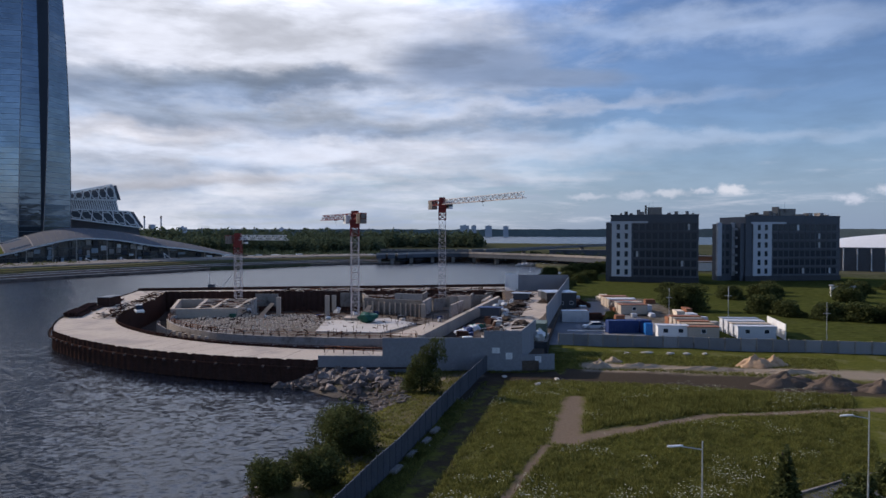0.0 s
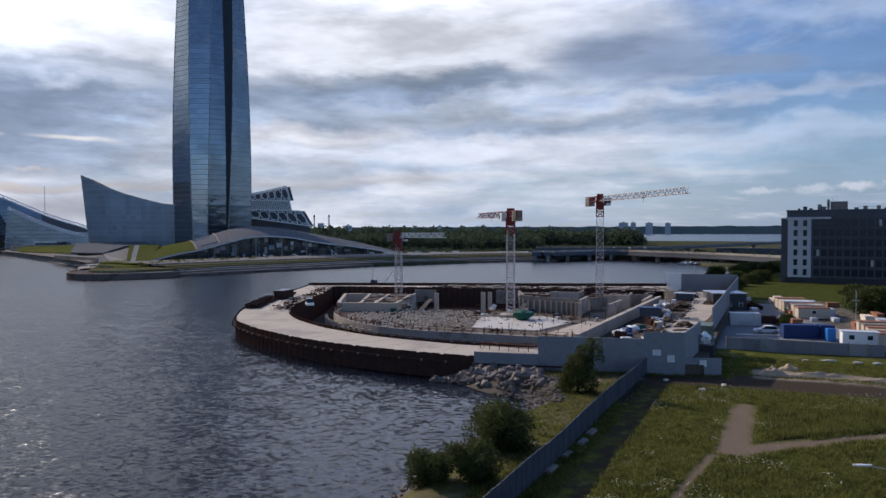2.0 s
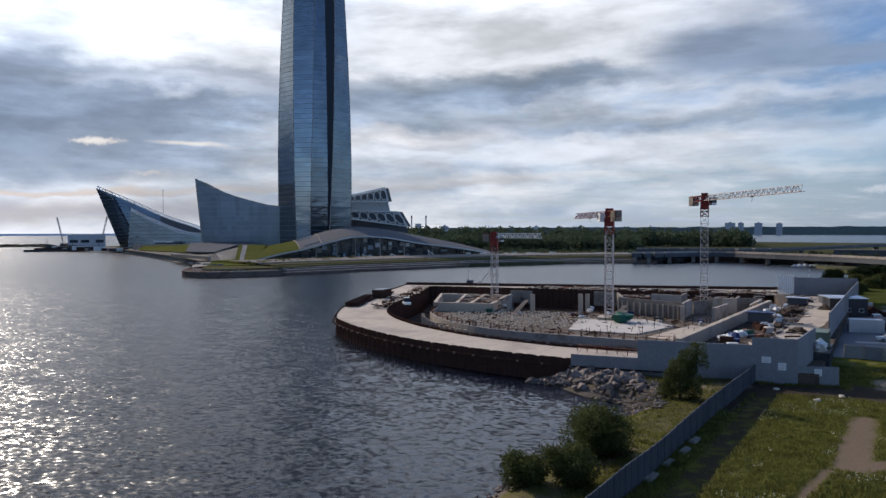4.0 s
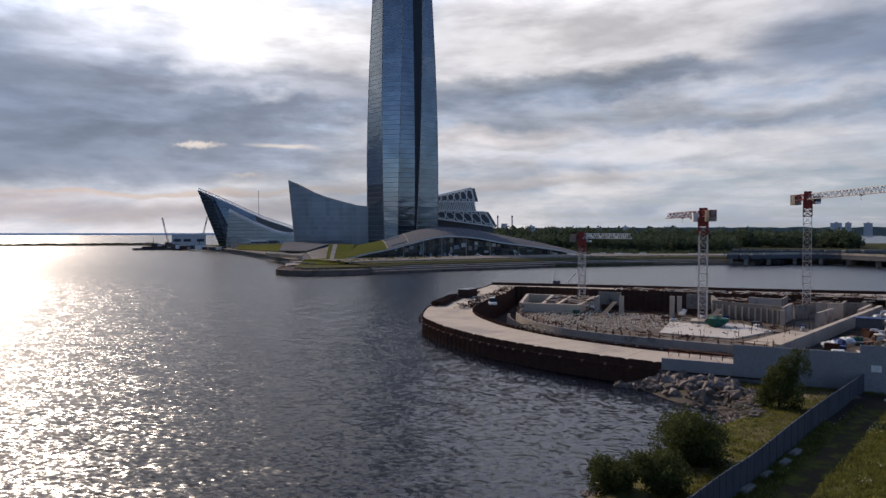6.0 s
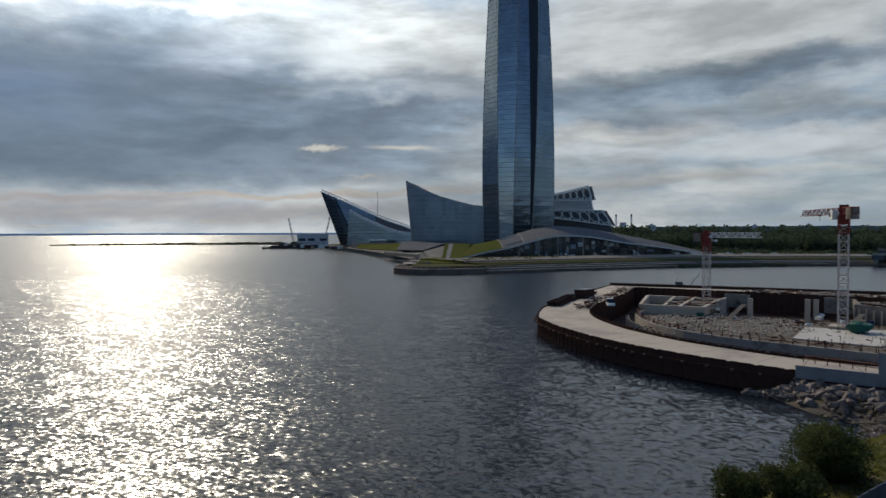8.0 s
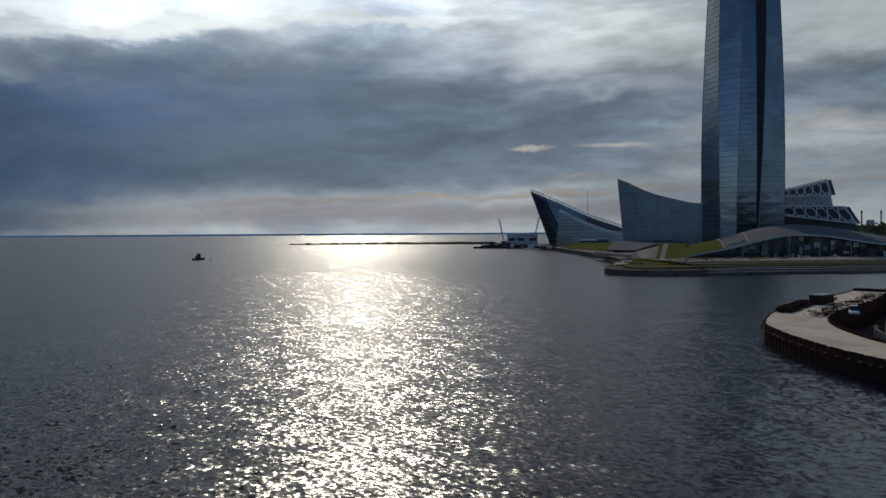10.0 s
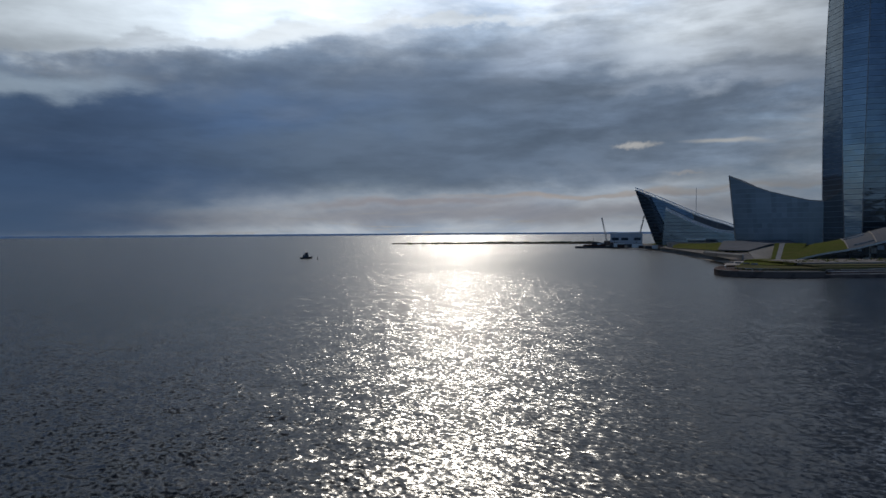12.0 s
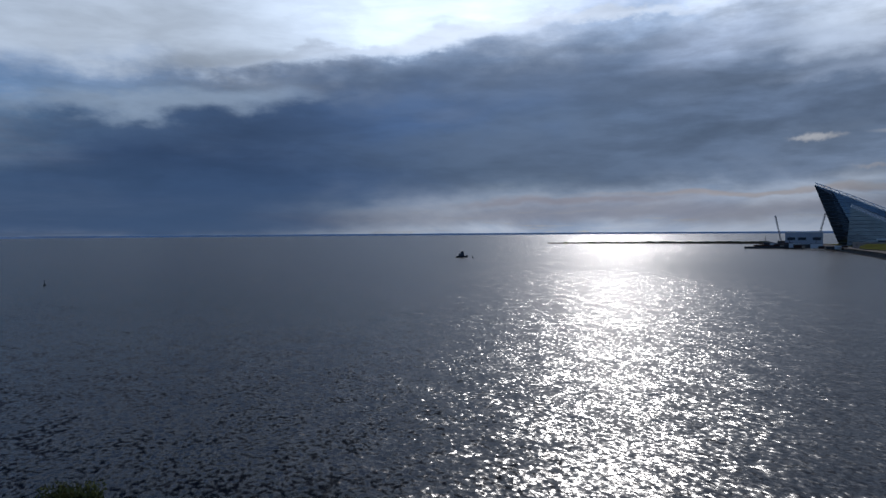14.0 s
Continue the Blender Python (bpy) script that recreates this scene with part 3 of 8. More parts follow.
    col = n.mix(n.math("MULTIPLY", rank, 0.75), col, n.mix(n.step(tuft, 0.35, 0.65), (0.026, 0.036, 0.010), (0.066, 0.074, 0.021)))
    # hard standing of the compound beyond the wall
    yard = n.math("MULTIPLY", band(s[0], 16, 47, 0.5), band(s[1], 126, 205, 0.5))
    store = n.math("MULTIPLY", band(x, 44, 61, 1.5), band(y, 150, 216, 2.0))
    col = n.mix(n.math("MULTIPLY", store, 0.9), col, n.mix(n.step(tuft, 0.35, 0.65), (0.085, 0.07, 0.056), (0.19, 0.165, 0.14)))
    col = n.mix(yard, col, n.mix(grain, (0.16, 0.16, 0.165), (0.26, 0.25, 0.25)))
    # stones and mud at the water's edge
    col = n.mix(n.step(s[2], -0.5, -1.2), col, n.mix(grain, (0.06, 0.05, 0.04), (0.17, 0.15, 0.13)))
    b = n.add("ShaderNodeBsdfPrincipled", {"Base Color": col, "Roughness": 0.95, "Specular IOR Level": 0.0})
    bp = n.add("ShaderNodeBump", {"Height": n.math("ADD", grain, tuft), "Strength": 0.8, "Distance": 0.15})
    n.put(b.inputs["Normal"], bp.outputs[0])
    n.add("ShaderNodeOutputMaterial", {"Surface": b.outputs[0]})
    return m


def ground_height(x, y):
    """Height of the near ground at a place."""
    d = float(inside_distance(np.array([x]), np.array([y]), SHORE)[0])
    return max(-6.0, min(0.0, -2.0 + 0.55 * d)) + 0.25 * noise.noise((x * 0.12, y * 0.12, 0)) * (1 if d > 4 else 0)


def build_ground():
    xs = np.concatenate([np.arange(-95, 70, 1.25), np.arange(70, 262, 4)])
    ys = np.concatenate([np.arange(-80, 30, 4), np.arange(30, 130, 1.25), np.arange(130, 362, 4)])
    gx, gy = np.meshgrid(xs, ys)
    d = inside_distance(gx, gy, SHORE)
    z = np.clip(-2.0 + 0.55 * d, -6, 0)
    bumps = np.array([noise.noise((a * 0.12, b * 0.12, 0)) for a, b in zip(gx.ravel(), gy.ravel())]).reshape(gx.shape)
    z = z + 0.25 * bumps * (d > 4)
    site = [(-20, 103), (12, 103), (41, 228), (28, 246), (-20, 240)]
    z = np.where(inside_distance(gx, gy, site) > 0.4, -6.0, z)      # dug out under the building site
    nx, ny = len(xs), len(ys)
    verts = np.stack([gx.ravel(), gy.ravel(), z.ravel()], 1)
    keep = (d > -14)
    faces = [(j * nx + i, j * nx + i + 1, (j + 1) * nx + i + 1, (j + 1) * nx + i) for j in range(ny - 1) for i in range(nx - 1)
             if keep[j, i] or keep[j + 1, i + 1] or keep[j, i + 1] or keep[j + 1, i]]
    me = bpy.data.meshes.new("ground")
    me.from_pydata(verts.tolist(), [], faces)
    me.polygons.foreach_set("use_smooth", [True] * len(me.polygons))
    me.materials.append(ground_material())
    tagged(new("ground", me), "overgrown summer meadow with worn earth paths", "ground", kind="structure")
    # the land beyond, out to the horizon behind the camera
    bm = bmesh.new()
    prism(bm, [(60, -100), (60, 100), (60, 250), (75, 350), (62, 470), (66, 520), (58, 600), (0, 620), (-42, 560), (-31, 508), (-75, 487), (-120, 433), (-161, 391),
               (-190, 378), (-225, 372), (-330, 425), (-475, 530), (-563, 575), (-670, 650), (-748, 680), (-790, 700), (-800, 1000), (-500, 1500), (100, 1450), (500, 1250), (1500, 1200), (4400, 700), (4400, -2000),
               (2500, -4000), (-500, -4500), (-400, -900), (-110, -100)][::-1], -6, -0.3)
    bmesh.ops.recalc_face_normals(bm, faces=bm.faces)
    bmesh.ops.triangulate(bm, faces=bm.faces)
    tagged(part("far_ground", bm, material("far_land", (0.058, 0.062, 0.034), 0.95, vary=0.3, scale=0.05, second=(0.10, 0.092, 0.068), spec=0.0)), "flat green land reaching the far horizon", "ground", kind="structure")


build_ground()


# ---- the building site on its quay ----
DECK_Z, PIT_Z = 1.4, -4.5
OUTER = [(-3.0, 101.9), (-18, 101.9), (-29.9, 104.4), (-40.5, 108.0), (-46.2, 110.6), (-53, 114.5), (-61.8, 121.0), (-68, 126.7), (-73, 132), (-76, 137), (-79.5, 144), (-84, 156), (-89.6, 181), (-92.7, 198), (-98, 226)]
INNER = [(-8, 112), (-19.8, 112.5), (-28, 114.6), (-39, 118.8), (-48.0, 124.4), (-54.0, 129), (-62.5, 138), (-68.5, 147), (-71.5, 155), (-74, 162), (-77, 176), (-81, 198), (-87.0, 220)]


def build_water():
    """The bay: one sheet out to the horizon, with a hole where the quay keeps the pit dry."""
    hole = [Vector((0.5 * (a.x + b.x), 0.5 * (a.y + b.y), -2.0)) for a, b in zip(smooth_line([(*p, 0) for p in OUTER], 30), smooth_line([(*p, 0) for p in INNER], 30))]
    hole += [Vector((-50, 227, -2)), Vector((20, 235, -2)), Vector((30, 225, -2)), Vector((12, 108, -2))]
    ring = [Vector((4990 * math.cos(a), 4990 * math.sin(a), -2.0)) for a in [2 * math.pi * k / 96 for k in range(96)]]
    tris = tessellate_polygon([ring, hole])
    me = bpy.data.meshes.new("water")
    me.from_pydata(ring + hole, [], tris)
    bm = bmesh.new()
    bm.from_mesh(me)
    for f in bm.faces:
        f.normal_update()
        if f.normal.z < 0:
            f.normal_flip()
    bm.to_mesh(me)
    bm.free()
    me.materials.append(M_WATER)
    tagged(new("water", me), "dark slate-blue choppy bay water in low sun", "water", kind="structure")


build_water()


def build_quay():
    quay = thing("quay", (0, 0, 0), "pale concrete quay round a building pit, on rusted sheet piles", "quay", kind="structure")
    outer = [v.xy for v in smooth_line([(*p, 0) for p in OUTER], 84)]
    inner = [v.xy for v in smooth_line([(*p, 0) for p in INNER], 84)]
    bm = bmesh.new()
    rows = []
    for a, b in zip(outer, inner):
        rows.append([bm.verts.new((*p, z)) for p, z in ((a, DECK_Z - 0.12), (a, DECK_Z), (b, DECK_Z), (b, DECK_Z - 0.12))])
    for r, q in zip(rows, rows[1:]):
        for k in range(3):
            bm.faces.new((r[k], r[k + 1], q[k + 1], q[k]))
        bm.faces.new((r[3], r[0], q[0], q[3]))
    bmesh.ops.recalc_face_normals(bm, faces=bm.faces)
    part("deck", bm, M_CONCRETE, quay)
    # far deck, the strip along the north side, and the yard to the east
    bm = bmesh.new()
    prism(bm, [(-87.2, 220), (-53.7, 221.5), (-35, 222.5), (9, 224.3), (17, 225), (23, 227), (23, 246), (19, 246), (-18, 238.5), (-56, 233), (-92, 227.5), (-97.8, 226)], DECK_Z - 0.12, DECK_Z)
    part("north_deck", bm, M_CONCRETE, quay)
    # the yard to the east: a sunk strip beside the pit, then earth with a sandy track
    bm = bmesh.new()
    prism(bm, [(-8, 102.3), (14, 102.3), (40, 227), (17, 227), (16, 200), (6.9, 166), (0.4, 141), (-4, 126), (-8, 112)], PIT_Z, -0.6)
    part("sunk_strip", bm, M_SOIL, quay)
    bm = bmesh.new()
    prism(bm, [(3.0, 102.3), (14, 102.3), (40, 227), (19, 227), (18.5, 205), (13.5, 166), (8.5, 141), (4.5, 122)], -0.7, DECK_Z)
    part("east_yard", bm, material("site_earth", (0.10, 0.078, 0.062), 0.95, vary=0.35, scale=0.8, bump=0.05, second=(0.05, 0.038, 0.031), spec=0.05), quay)
    bm = bmesh.new()
    left = smooth_line([(6.5, 112, DECK_Z + 0.03), (12.5, 140, DECK_Z + 0.03), (19, 165, DECK_Z + 0.03), (23, 190, DECK_Z + 0.03), (27, 224, DECK_Z + 0.03)], 24)
    sheet_rows = [[p + Vector((w + 0.5 * noise.noise((p.y * 0.2, w, 0)), 0, 0)) for p in left] for w in (0, 2.5, 5.2)]
    for r, q in zip(sheet_rows, sheet_rows[1:]):
        for k in range(24):
            bm.faces.new([bm.verts.new(v) for v in (r[k], q[k], q[k + 1], r[k + 1])])
    bmesh.ops.remove_doubles(bm, verts=bm.verts, dist=0.001)
    part("sandy_track", bm, M_CONCRETE, quay)
    # sheet piles: folded walls, outside and inside
    for name, line, z0, z1 in (("outer_sheet_piles", outer + [Vector((-56, 233)), Vector((-18, 238.5)), Vector((23, 246))], -6, DECK_Z + 0.25),
                               ("inner_sheet_piles", inner + [Vector((-53.7, 221.5)), Vector((-35, 222.5)), Vector((9, 224.3)), Vector((17, 225))], PIT_Z, DECK_Z + 0.4)):
        bm = bmesh.new()
        prev, k, carry = None, 0, 0.0
        sign = -1 if name.startswith("outer") else 1
        for a, b in zip(line, line[1:]):
            L = (b - a).length
            d = (b - a) / L
            nrm = Vector((-d.y, d.x)) * -1 * sign
            t = carry
            while t < L:
                off = (0.06, 0.24, 0.24, 0.06)[k % 4]
                p = a + d * t + nrm * -off * -1
                pair = (bm.verts.new((*p, z0)), bm.verts.new((*p, z1 - (0.0 if k % 9 else 0.15))))
                if prev:
                    bm.faces.new((prev[0], pair[0], pair[1], prev[1]))
                prev, k = pair, k + 1
                t += (0.55, 0.35)[k % 2]
            carry = t - L
        part(name, bm, M_RUST, quay, "rusted dark steel sheet piles")
    # waling beam and fenders along the outside
    bm = bmesh.new()
    for a, b in zip(outer, outer[1:]):
        d = (b - a).normalized()
        nn = Vector((-d.y, d.x)) * 0.62
        bar(bm, (*(a + nn), 0.55), (*(b + nn), 0.55), 0.14)
    part("waling_beam", bm, M_RUST, quay)
    for k in range(2, 84, 2):
        a, b = outer[k], outer[k + 1]
        d = (b - a).normalized()
        nn = Vector((-d.y, d.x))
        c = a + nn * 0.8
        bm = bmesh.new()
        box(bm, -0.14, 0.14, -0.3, 0.2, 0.4, 0.68, Matrix.Translation((*c, 0)) @ Matrix.Rotation(math.atan2(d.y, d.x), 4, "Z"))
        part("bracket", bm, M_GRANITE, quay)
    # upstand of dark sheet piles along the far side
    north = [Vector((-98, 226)), Vector((-56, 233.2)), Vector((-18, 238.7)), Vector((23, 246.2))]
    for a, b in zip(north, north[1:]):
        bm = bmesh.new()
        wall_run(bm, a, b, -6, DECK_Z + 0.9, 0.4)
        part("far_upstand", bm, M_RUST, quay)
    # pit floor
    bm = bmesh.new()
    vs = [bm.verts.new((*p, PIT_Z)) for p in [*inner[::4], Vector((17, 225)), Vector((16, 200)), Vector((6.9, 166)), Vector((0.4, 141)), Vector((-4, 126))]]
    f = bm.faces.new(vs)
    bmesh.ops.recalc_face_normals(bm, faces=bm.faces)
    if f.normal.z < 0:
        f.normal_flip()
    part("pit_floor", bm, M_SOIL, quay)
    return quay, outer, inner


QUAY, OUTER_LINE, INNER_LINE = build_quay()


def build_hoarding():
    rows = [("front_wall", (-8.7, 101.6), (6.0, 101.9), -2, 4.85), ("corner_wall", (6.0, 101.9), (11.4, 102.0), -1, 5.85),
            ("side_wall", (11.4, 102.2), (15.2, 115.5), -1, 5.85), ("long_wall", (20.2, 137), (41, 229), -1, 5.85),
            ("far_wall", (24.5, 228.5), (40.8, 229), -1, 6.5), ("low_wall", (-18.0, 101.4), (-8.7, 101.3), -1.6, 2.3)]
    for name, a, b, z0, z1 in rows:
        w = thing("hoarding", (0, 0, 0), "grey sheet-metal hoarding wall round the building site", "wall", "site hoarding", "structure")
        bm = bmesh.new()
        wall_run(bm, a, b, z0, z1, 0.18)
        part(name, bm, M_WALLGREY, w)
        bm = bmesh.new()
        L = math.dist(a, b)
        for k in range(int(L / 2.5) + 1):
            f = min(1, k * 2.5 / L)
            c = Vector(a).lerp(Vector(b), f)
            box(bm, c.x - 0.06, c.x + 0.06, c.y - 0.05, c.y + 0.2, z0, z1 + 0.03)
        part("posts", bm, M_WALLGREY, w)


build_hoarding()


def build_fence():
    """The long low fence between the bank and the meadow."""
    line = [(6.4, 101.9), (1.5, 83.2), (-1.3, 71.5), (-3.5, 61.6), (-5.3, 55), (-6.7, 49.2), (-9.0, 40), (-11, 32)]
    f = thing("fence", (0, 0, 0), "long grey sheet-metal fence along the bank", "fence", kind="structure")
    pts = smooth_line([(*p, 0) for p in line], 32)
    for a, b in zip(pts, pts[1:]):
        bm = bmesh.new()
        wall_run(bm, a.xy, b.xy, -0.5, 2.3, 0.08)
        part("panel", bm, M_FENCE, f)
        bm = bmesh.new()
        box(bm, a.x - 0.07, a.x + 0.07, a.y - 0.07, a.y + 0.07, -0.5, 2.36)
        part("post", bm, M_FENCE, f)


build_fence()


# ---- tower ----
TOWER_AZ, TOWER_D = 30.70, 650.0
TOWER_AT = pol(TOWER_AZ, TOWER_D, 0)


def tower_radius(z):
    """Half width of the tower by height."""
    keys = [(0, 31.2), (48, 32.2), (85, 32.2), (122, 31.5), (175, 29.6), (232, 26.7), (290, 21.5), (340, 15.5), (385, 9.0), (420, 4.5), (450, 1.4), (462, 0.15)]
    for (a, ra), (b, rb) in zip(keys, keys[1:]):
        if z <= b:
            t = (z - a) / (b - a)
            return ra + (rb - ra) * t
    return 0.1


def build_tower():
    tw = thing("tower", TOWER_AT, "tapering blue glass skyscraper with twisted ribs and dark recesses", "skyscraper")
    # corners round the plan: angle from the viewer's side, its change over 184 m of height, distance from the axis
    ring = [(-80, 0, 1.015), (-33.5, -7.5, 0.965), (-32, -7.5, 1.0), (-6.7, 8.4, 1.0), (21.5, 0, 0.91), (24.8, 16, 1.0), (80, 0, 1.015), (104, 8, 0.93),
            (107, 8, 1.0), (150, 8, 1.0), (176, 8, 0.92), (179, 8, 1.0), (222, 8, 1.0), (248, 8, 0.93), (251, 8, 1.0)]
    # facets that mirror less sky take the darker tints of the same glass
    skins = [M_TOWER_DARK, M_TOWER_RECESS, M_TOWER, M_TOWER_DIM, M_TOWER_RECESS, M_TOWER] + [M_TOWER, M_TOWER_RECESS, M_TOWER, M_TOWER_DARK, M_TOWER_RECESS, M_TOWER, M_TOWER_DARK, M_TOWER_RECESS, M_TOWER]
    levels = [0, 4.2] + [8.4 * k for k in range(1, 50)] + [418, 440, 462]
    n = len(ring)

    def corner(k, z):
        a0, lean, r = ring[k % n]
        th = radians(-90 + TOWER_AZ + a0 + lean * (min(z, 300) - 48) / 184)
        R = tower_radius(z) * r
        return Vector((R * math.cos(th), R * math.sin(th), z))
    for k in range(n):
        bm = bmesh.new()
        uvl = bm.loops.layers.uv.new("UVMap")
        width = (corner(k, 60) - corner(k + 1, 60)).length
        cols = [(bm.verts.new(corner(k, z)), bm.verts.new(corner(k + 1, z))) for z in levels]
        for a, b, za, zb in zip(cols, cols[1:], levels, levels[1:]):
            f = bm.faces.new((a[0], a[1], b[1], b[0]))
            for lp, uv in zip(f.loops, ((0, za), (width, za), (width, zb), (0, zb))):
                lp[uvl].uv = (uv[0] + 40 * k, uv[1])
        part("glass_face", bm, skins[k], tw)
        if k in (0, 2, 3, 5, 6, 8, 11, 14):
            bm = bmesh.new()
            for za, zb in zip(levels, levels[1:]):
                bar(bm, corner(k, za) * 1.002, corner(k, zb) * 1.002, 0.28)
            part("edge_rib", bm, M_RIB, tw)


build_tower()


# ---- the low buildings beside the tower ----
def sheet(bm, rows, uv=None):
    """A skin through rows of places."""
    vs = [[bm.verts.new(p) for p in r] for r in rows]
    uvl = bm.loops.layers.uv.verify() if uv else None
    for i in range(len(vs) - 1):
        for j in range(len(vs[0]) - 1):
            q = [(i, j), (i, j + 1), (i + 1, j + 1), (i + 1, j)]
            f = bm.faces.new([vs[a][b] for a, b in q])
            if uv:
                for lp, (a, b) in zip(f.loops, q):
                    lp[uvl].uv = uv(a, b, rows[a][b])


def build_wing():
    """The block that rises to a prow, left of the tower."""
    w = thing("office_wing", (0, 0, 0), "dark blue glass office wing with a sloping concave roof", "office building")
    az = [39.75, 38.4, 37.0, 35.6, 34.4, 33.0, 31.6]
    top = [4.05, 3.35, 2.80, 2.40, 2.10, 1.95, 1.9]
    D = [655, 650, 647, 645, 644, 644, 645]
    n = len(az)
    lean = [0.55, 0.4, 0.25, 0.1, 0, 0, 0]
    front = [[up(a, d, e) for a, d, e in zip(az, D, top)], [pol(a - l, d + 2, -1) for a, d, l in zip(az, D, lean)]]
    back = [[p + Vector((-25, 45, 0)) for p in r] for r in front]
    bm = bmesh.new()
    sheet(bm, front, lambda i, j, p: ((az[0] - az[j]) * 11.3, p.z))
    part("front_glass", bm, M_WING, w)
    bm = bmesh.new()
    sheet(bm, [[front[0][0], back[0][0]], [front[1][0], back[1][0]]], lambda i, j, p: (j * 50.0, p.z))
    sheet(bm, back, lambda i, j, p: ((az[0] - az[j]) * 11.3, p.z))
    part("side_glass", bm, M_WING, w)
    bm = bmesh.new()
    sheet(bm, [front[0], back[0]])
    part("roof", bm, M_ROOFGREY, w)
    bm = bmesh.new()
    for a, b in zip(front[0], front[0][1:]):
        bar(bm, a, b, 0.5)
    bar(bm, front[0][0], front[1][0], 0.6)
    for k in range(22):
        p = front[0][0].lerp(front[1][0], k / 22)
        bar(bm, p, p + Vector((-1.2, 1.2, 0)), 0.35)
    part("edge_profile", bm, M_CONCRETE_GREY, w)


def build_wedge():
    """The low wedge further left, with trussed edges along its roof."""
    w = thing("wedge_hall", (0, 0, 0), "glass hall shaped as a wedge with trussed roof edges", "hall")
    D = 945
    line = [(46.63, 3.18), (44.46, 2.25), (41.81, 1.03), (39.85, 0.35), (38.97, -0.08)]
    upper = smooth_line([up(a, D - 4 * (46.6 - a), e) for a, e in line], 20)
    tip = upper[0]
    foot, foot2, knee = pol(45.05, D, 1), pol(44.42, D - 12, 1), up(45.56, D - 12, 2.47)
    lower = [foot2.lerp(pol(38.9, D - 34, 1), k / 20) for k in range(21)]
    back = Vector((-60, 60, 0))
    crest, base = [knee] + upper[3:], [foot2] + lower[3:]
    bm = bmesh.new()
    sheet(bm, [crest[:8], base[:8]], lambda i, j, p: (j * 6.0, p.z))
    part("glass_wall", bm, M_TOWER_DIM, w)
    bm = bmesh.new()
    sheet(bm, [crest[7:], base[7:]])
    part("roof_plane", bm, M_ROOFGREY, w)
    for k in range(7, len(crest)):
        bm = bmesh.new()
        bar(bm, crest[k] + Vector((0.2, -0.3, 0)), base[k] + Vector((0.2, -0.3, 0)), 0.2)
        part("standing_seam", bm, M_CONCRETE_DARK, w)
    bm = bmesh.new()
    sheet(bm, [[tip, knee], [foot, foot2]], lambda i, j, p: (j * 10.0, p.z))
    sheet(bm, [[tip, tip + back], [foot, foot + back]], lambda i, j, p: (j * 60.0, p.z))
    part("prow_glass", bm, M_TOWER_DIM, w)
    bm = bmesh.new()
    sheet(bm, [upper, [p + back for p in upper]])
    bm.faces.new([bm.verts.new(p) for p in (tip, upper[3], knee)])
    part("roof", bm, M_ROOFGREY, w)
    # the inner, lower shell in front
    D2 = 900
    line2 = [(44.35, 1.59), (42.97, 0.85), (41.43, 0.18), (40.25, -0.2), (38.97, -0.29)]
    up2 = smooth_line([up(a, D2 - 3 * (44.4 - a), e) for a, e in line2], 20)
    foot_line = [pol(44.57 - 0.28 * k, D2 - 0.85 * k, 1) for k in range(21)]
    bm = bmesh.new()
    sheet(bm, [up2, foot_line], lambda i, j, p: (j * 4.0, p.z))
    part("front_shell", bm, M_TOWER_DIM, w)
    bm = bmesh.new()
    sheet(bm, [up2, [p + Vector((-12, 25, 1.0)) for p in up2]])
    part("shell_roof", bm, M_ROOFGREY, w)
    for nm, ln, hh in (("upper_truss", upper, 3.0), ("lower_truss", up2, 2.6)):
        bm = bmesh.new()
        o = Vector((-2, 3, hh))
        for a, b in zip(ln, ln[1:]):
            bar(bm, a, b, 0.65), bar(bm, a + o, b + o, 0.65)
            m = a.lerp(b, 0.5)
            bar(bm, a, m + o, 0.45), bar(bm, m + o, b, 0.45)
        part(nm, bm, M_WHITE, w, "white tubular steel roof truss")
    bm = bmesh.new()
    bar(bm, up(42.09, 975, 1.2), up(42.09, 975, 3.2), 0.3)
    part("aerial", bm, M_STEEL, w)
    hut = thing("white_pavilion", pol(42.1, 860, 1.5), "small white flat-roofed pavilion beside the wedge", "pavilion")
    hut.rotation_euler = (0, 0, radians(42))
    part("body", boxes((-9, 9, -4, 4, -0.5, 6.6)), M_FACADE_DARK, hut)
    part("roof", boxes((-10.5, 10.5, -5, 5, 6.6, 8.4)), M_WHITE, hut)


def lattice(bm, a, b, c, d, n, r):
    """Hexagon bracing in the panel a-b (top) and d-c (bottom)."""
    bar(bm, a, b, r * 1.5), bar(bm, d, c, r * 1.5), bar(bm, a, d, r * 1.5), bar(bm, b, c, r * 1.5)
    for k in range(n):
        t0, t1, t2, t3 = [(k + f) / n for f in (0.0, 0.28, 0.72, 1.0)]
        tm0, tm1 = a.lerp(b, t1), a.lerp(b, t2)
        bm0, bm1 = d.lerp(c, t1), d.lerp(c, t2)
        ml, mr = a.lerp(b, t0).lerp(d.lerp(c, t0), 0.5), a.lerp(b, t3).lerp(d.lerp(c, t3), 0.5)
        for p, q in ((ml, tm0), (ml, bm0), (mr, tm1), (mr, bm1), (tm0.lerp(bm0, 0.15), tm1.lerp(bm1, 0.15)), (tm0.lerp(bm0, 0.85), tm1.lerp(bm1, 0.85))):
            bar(bm, p, q, r)


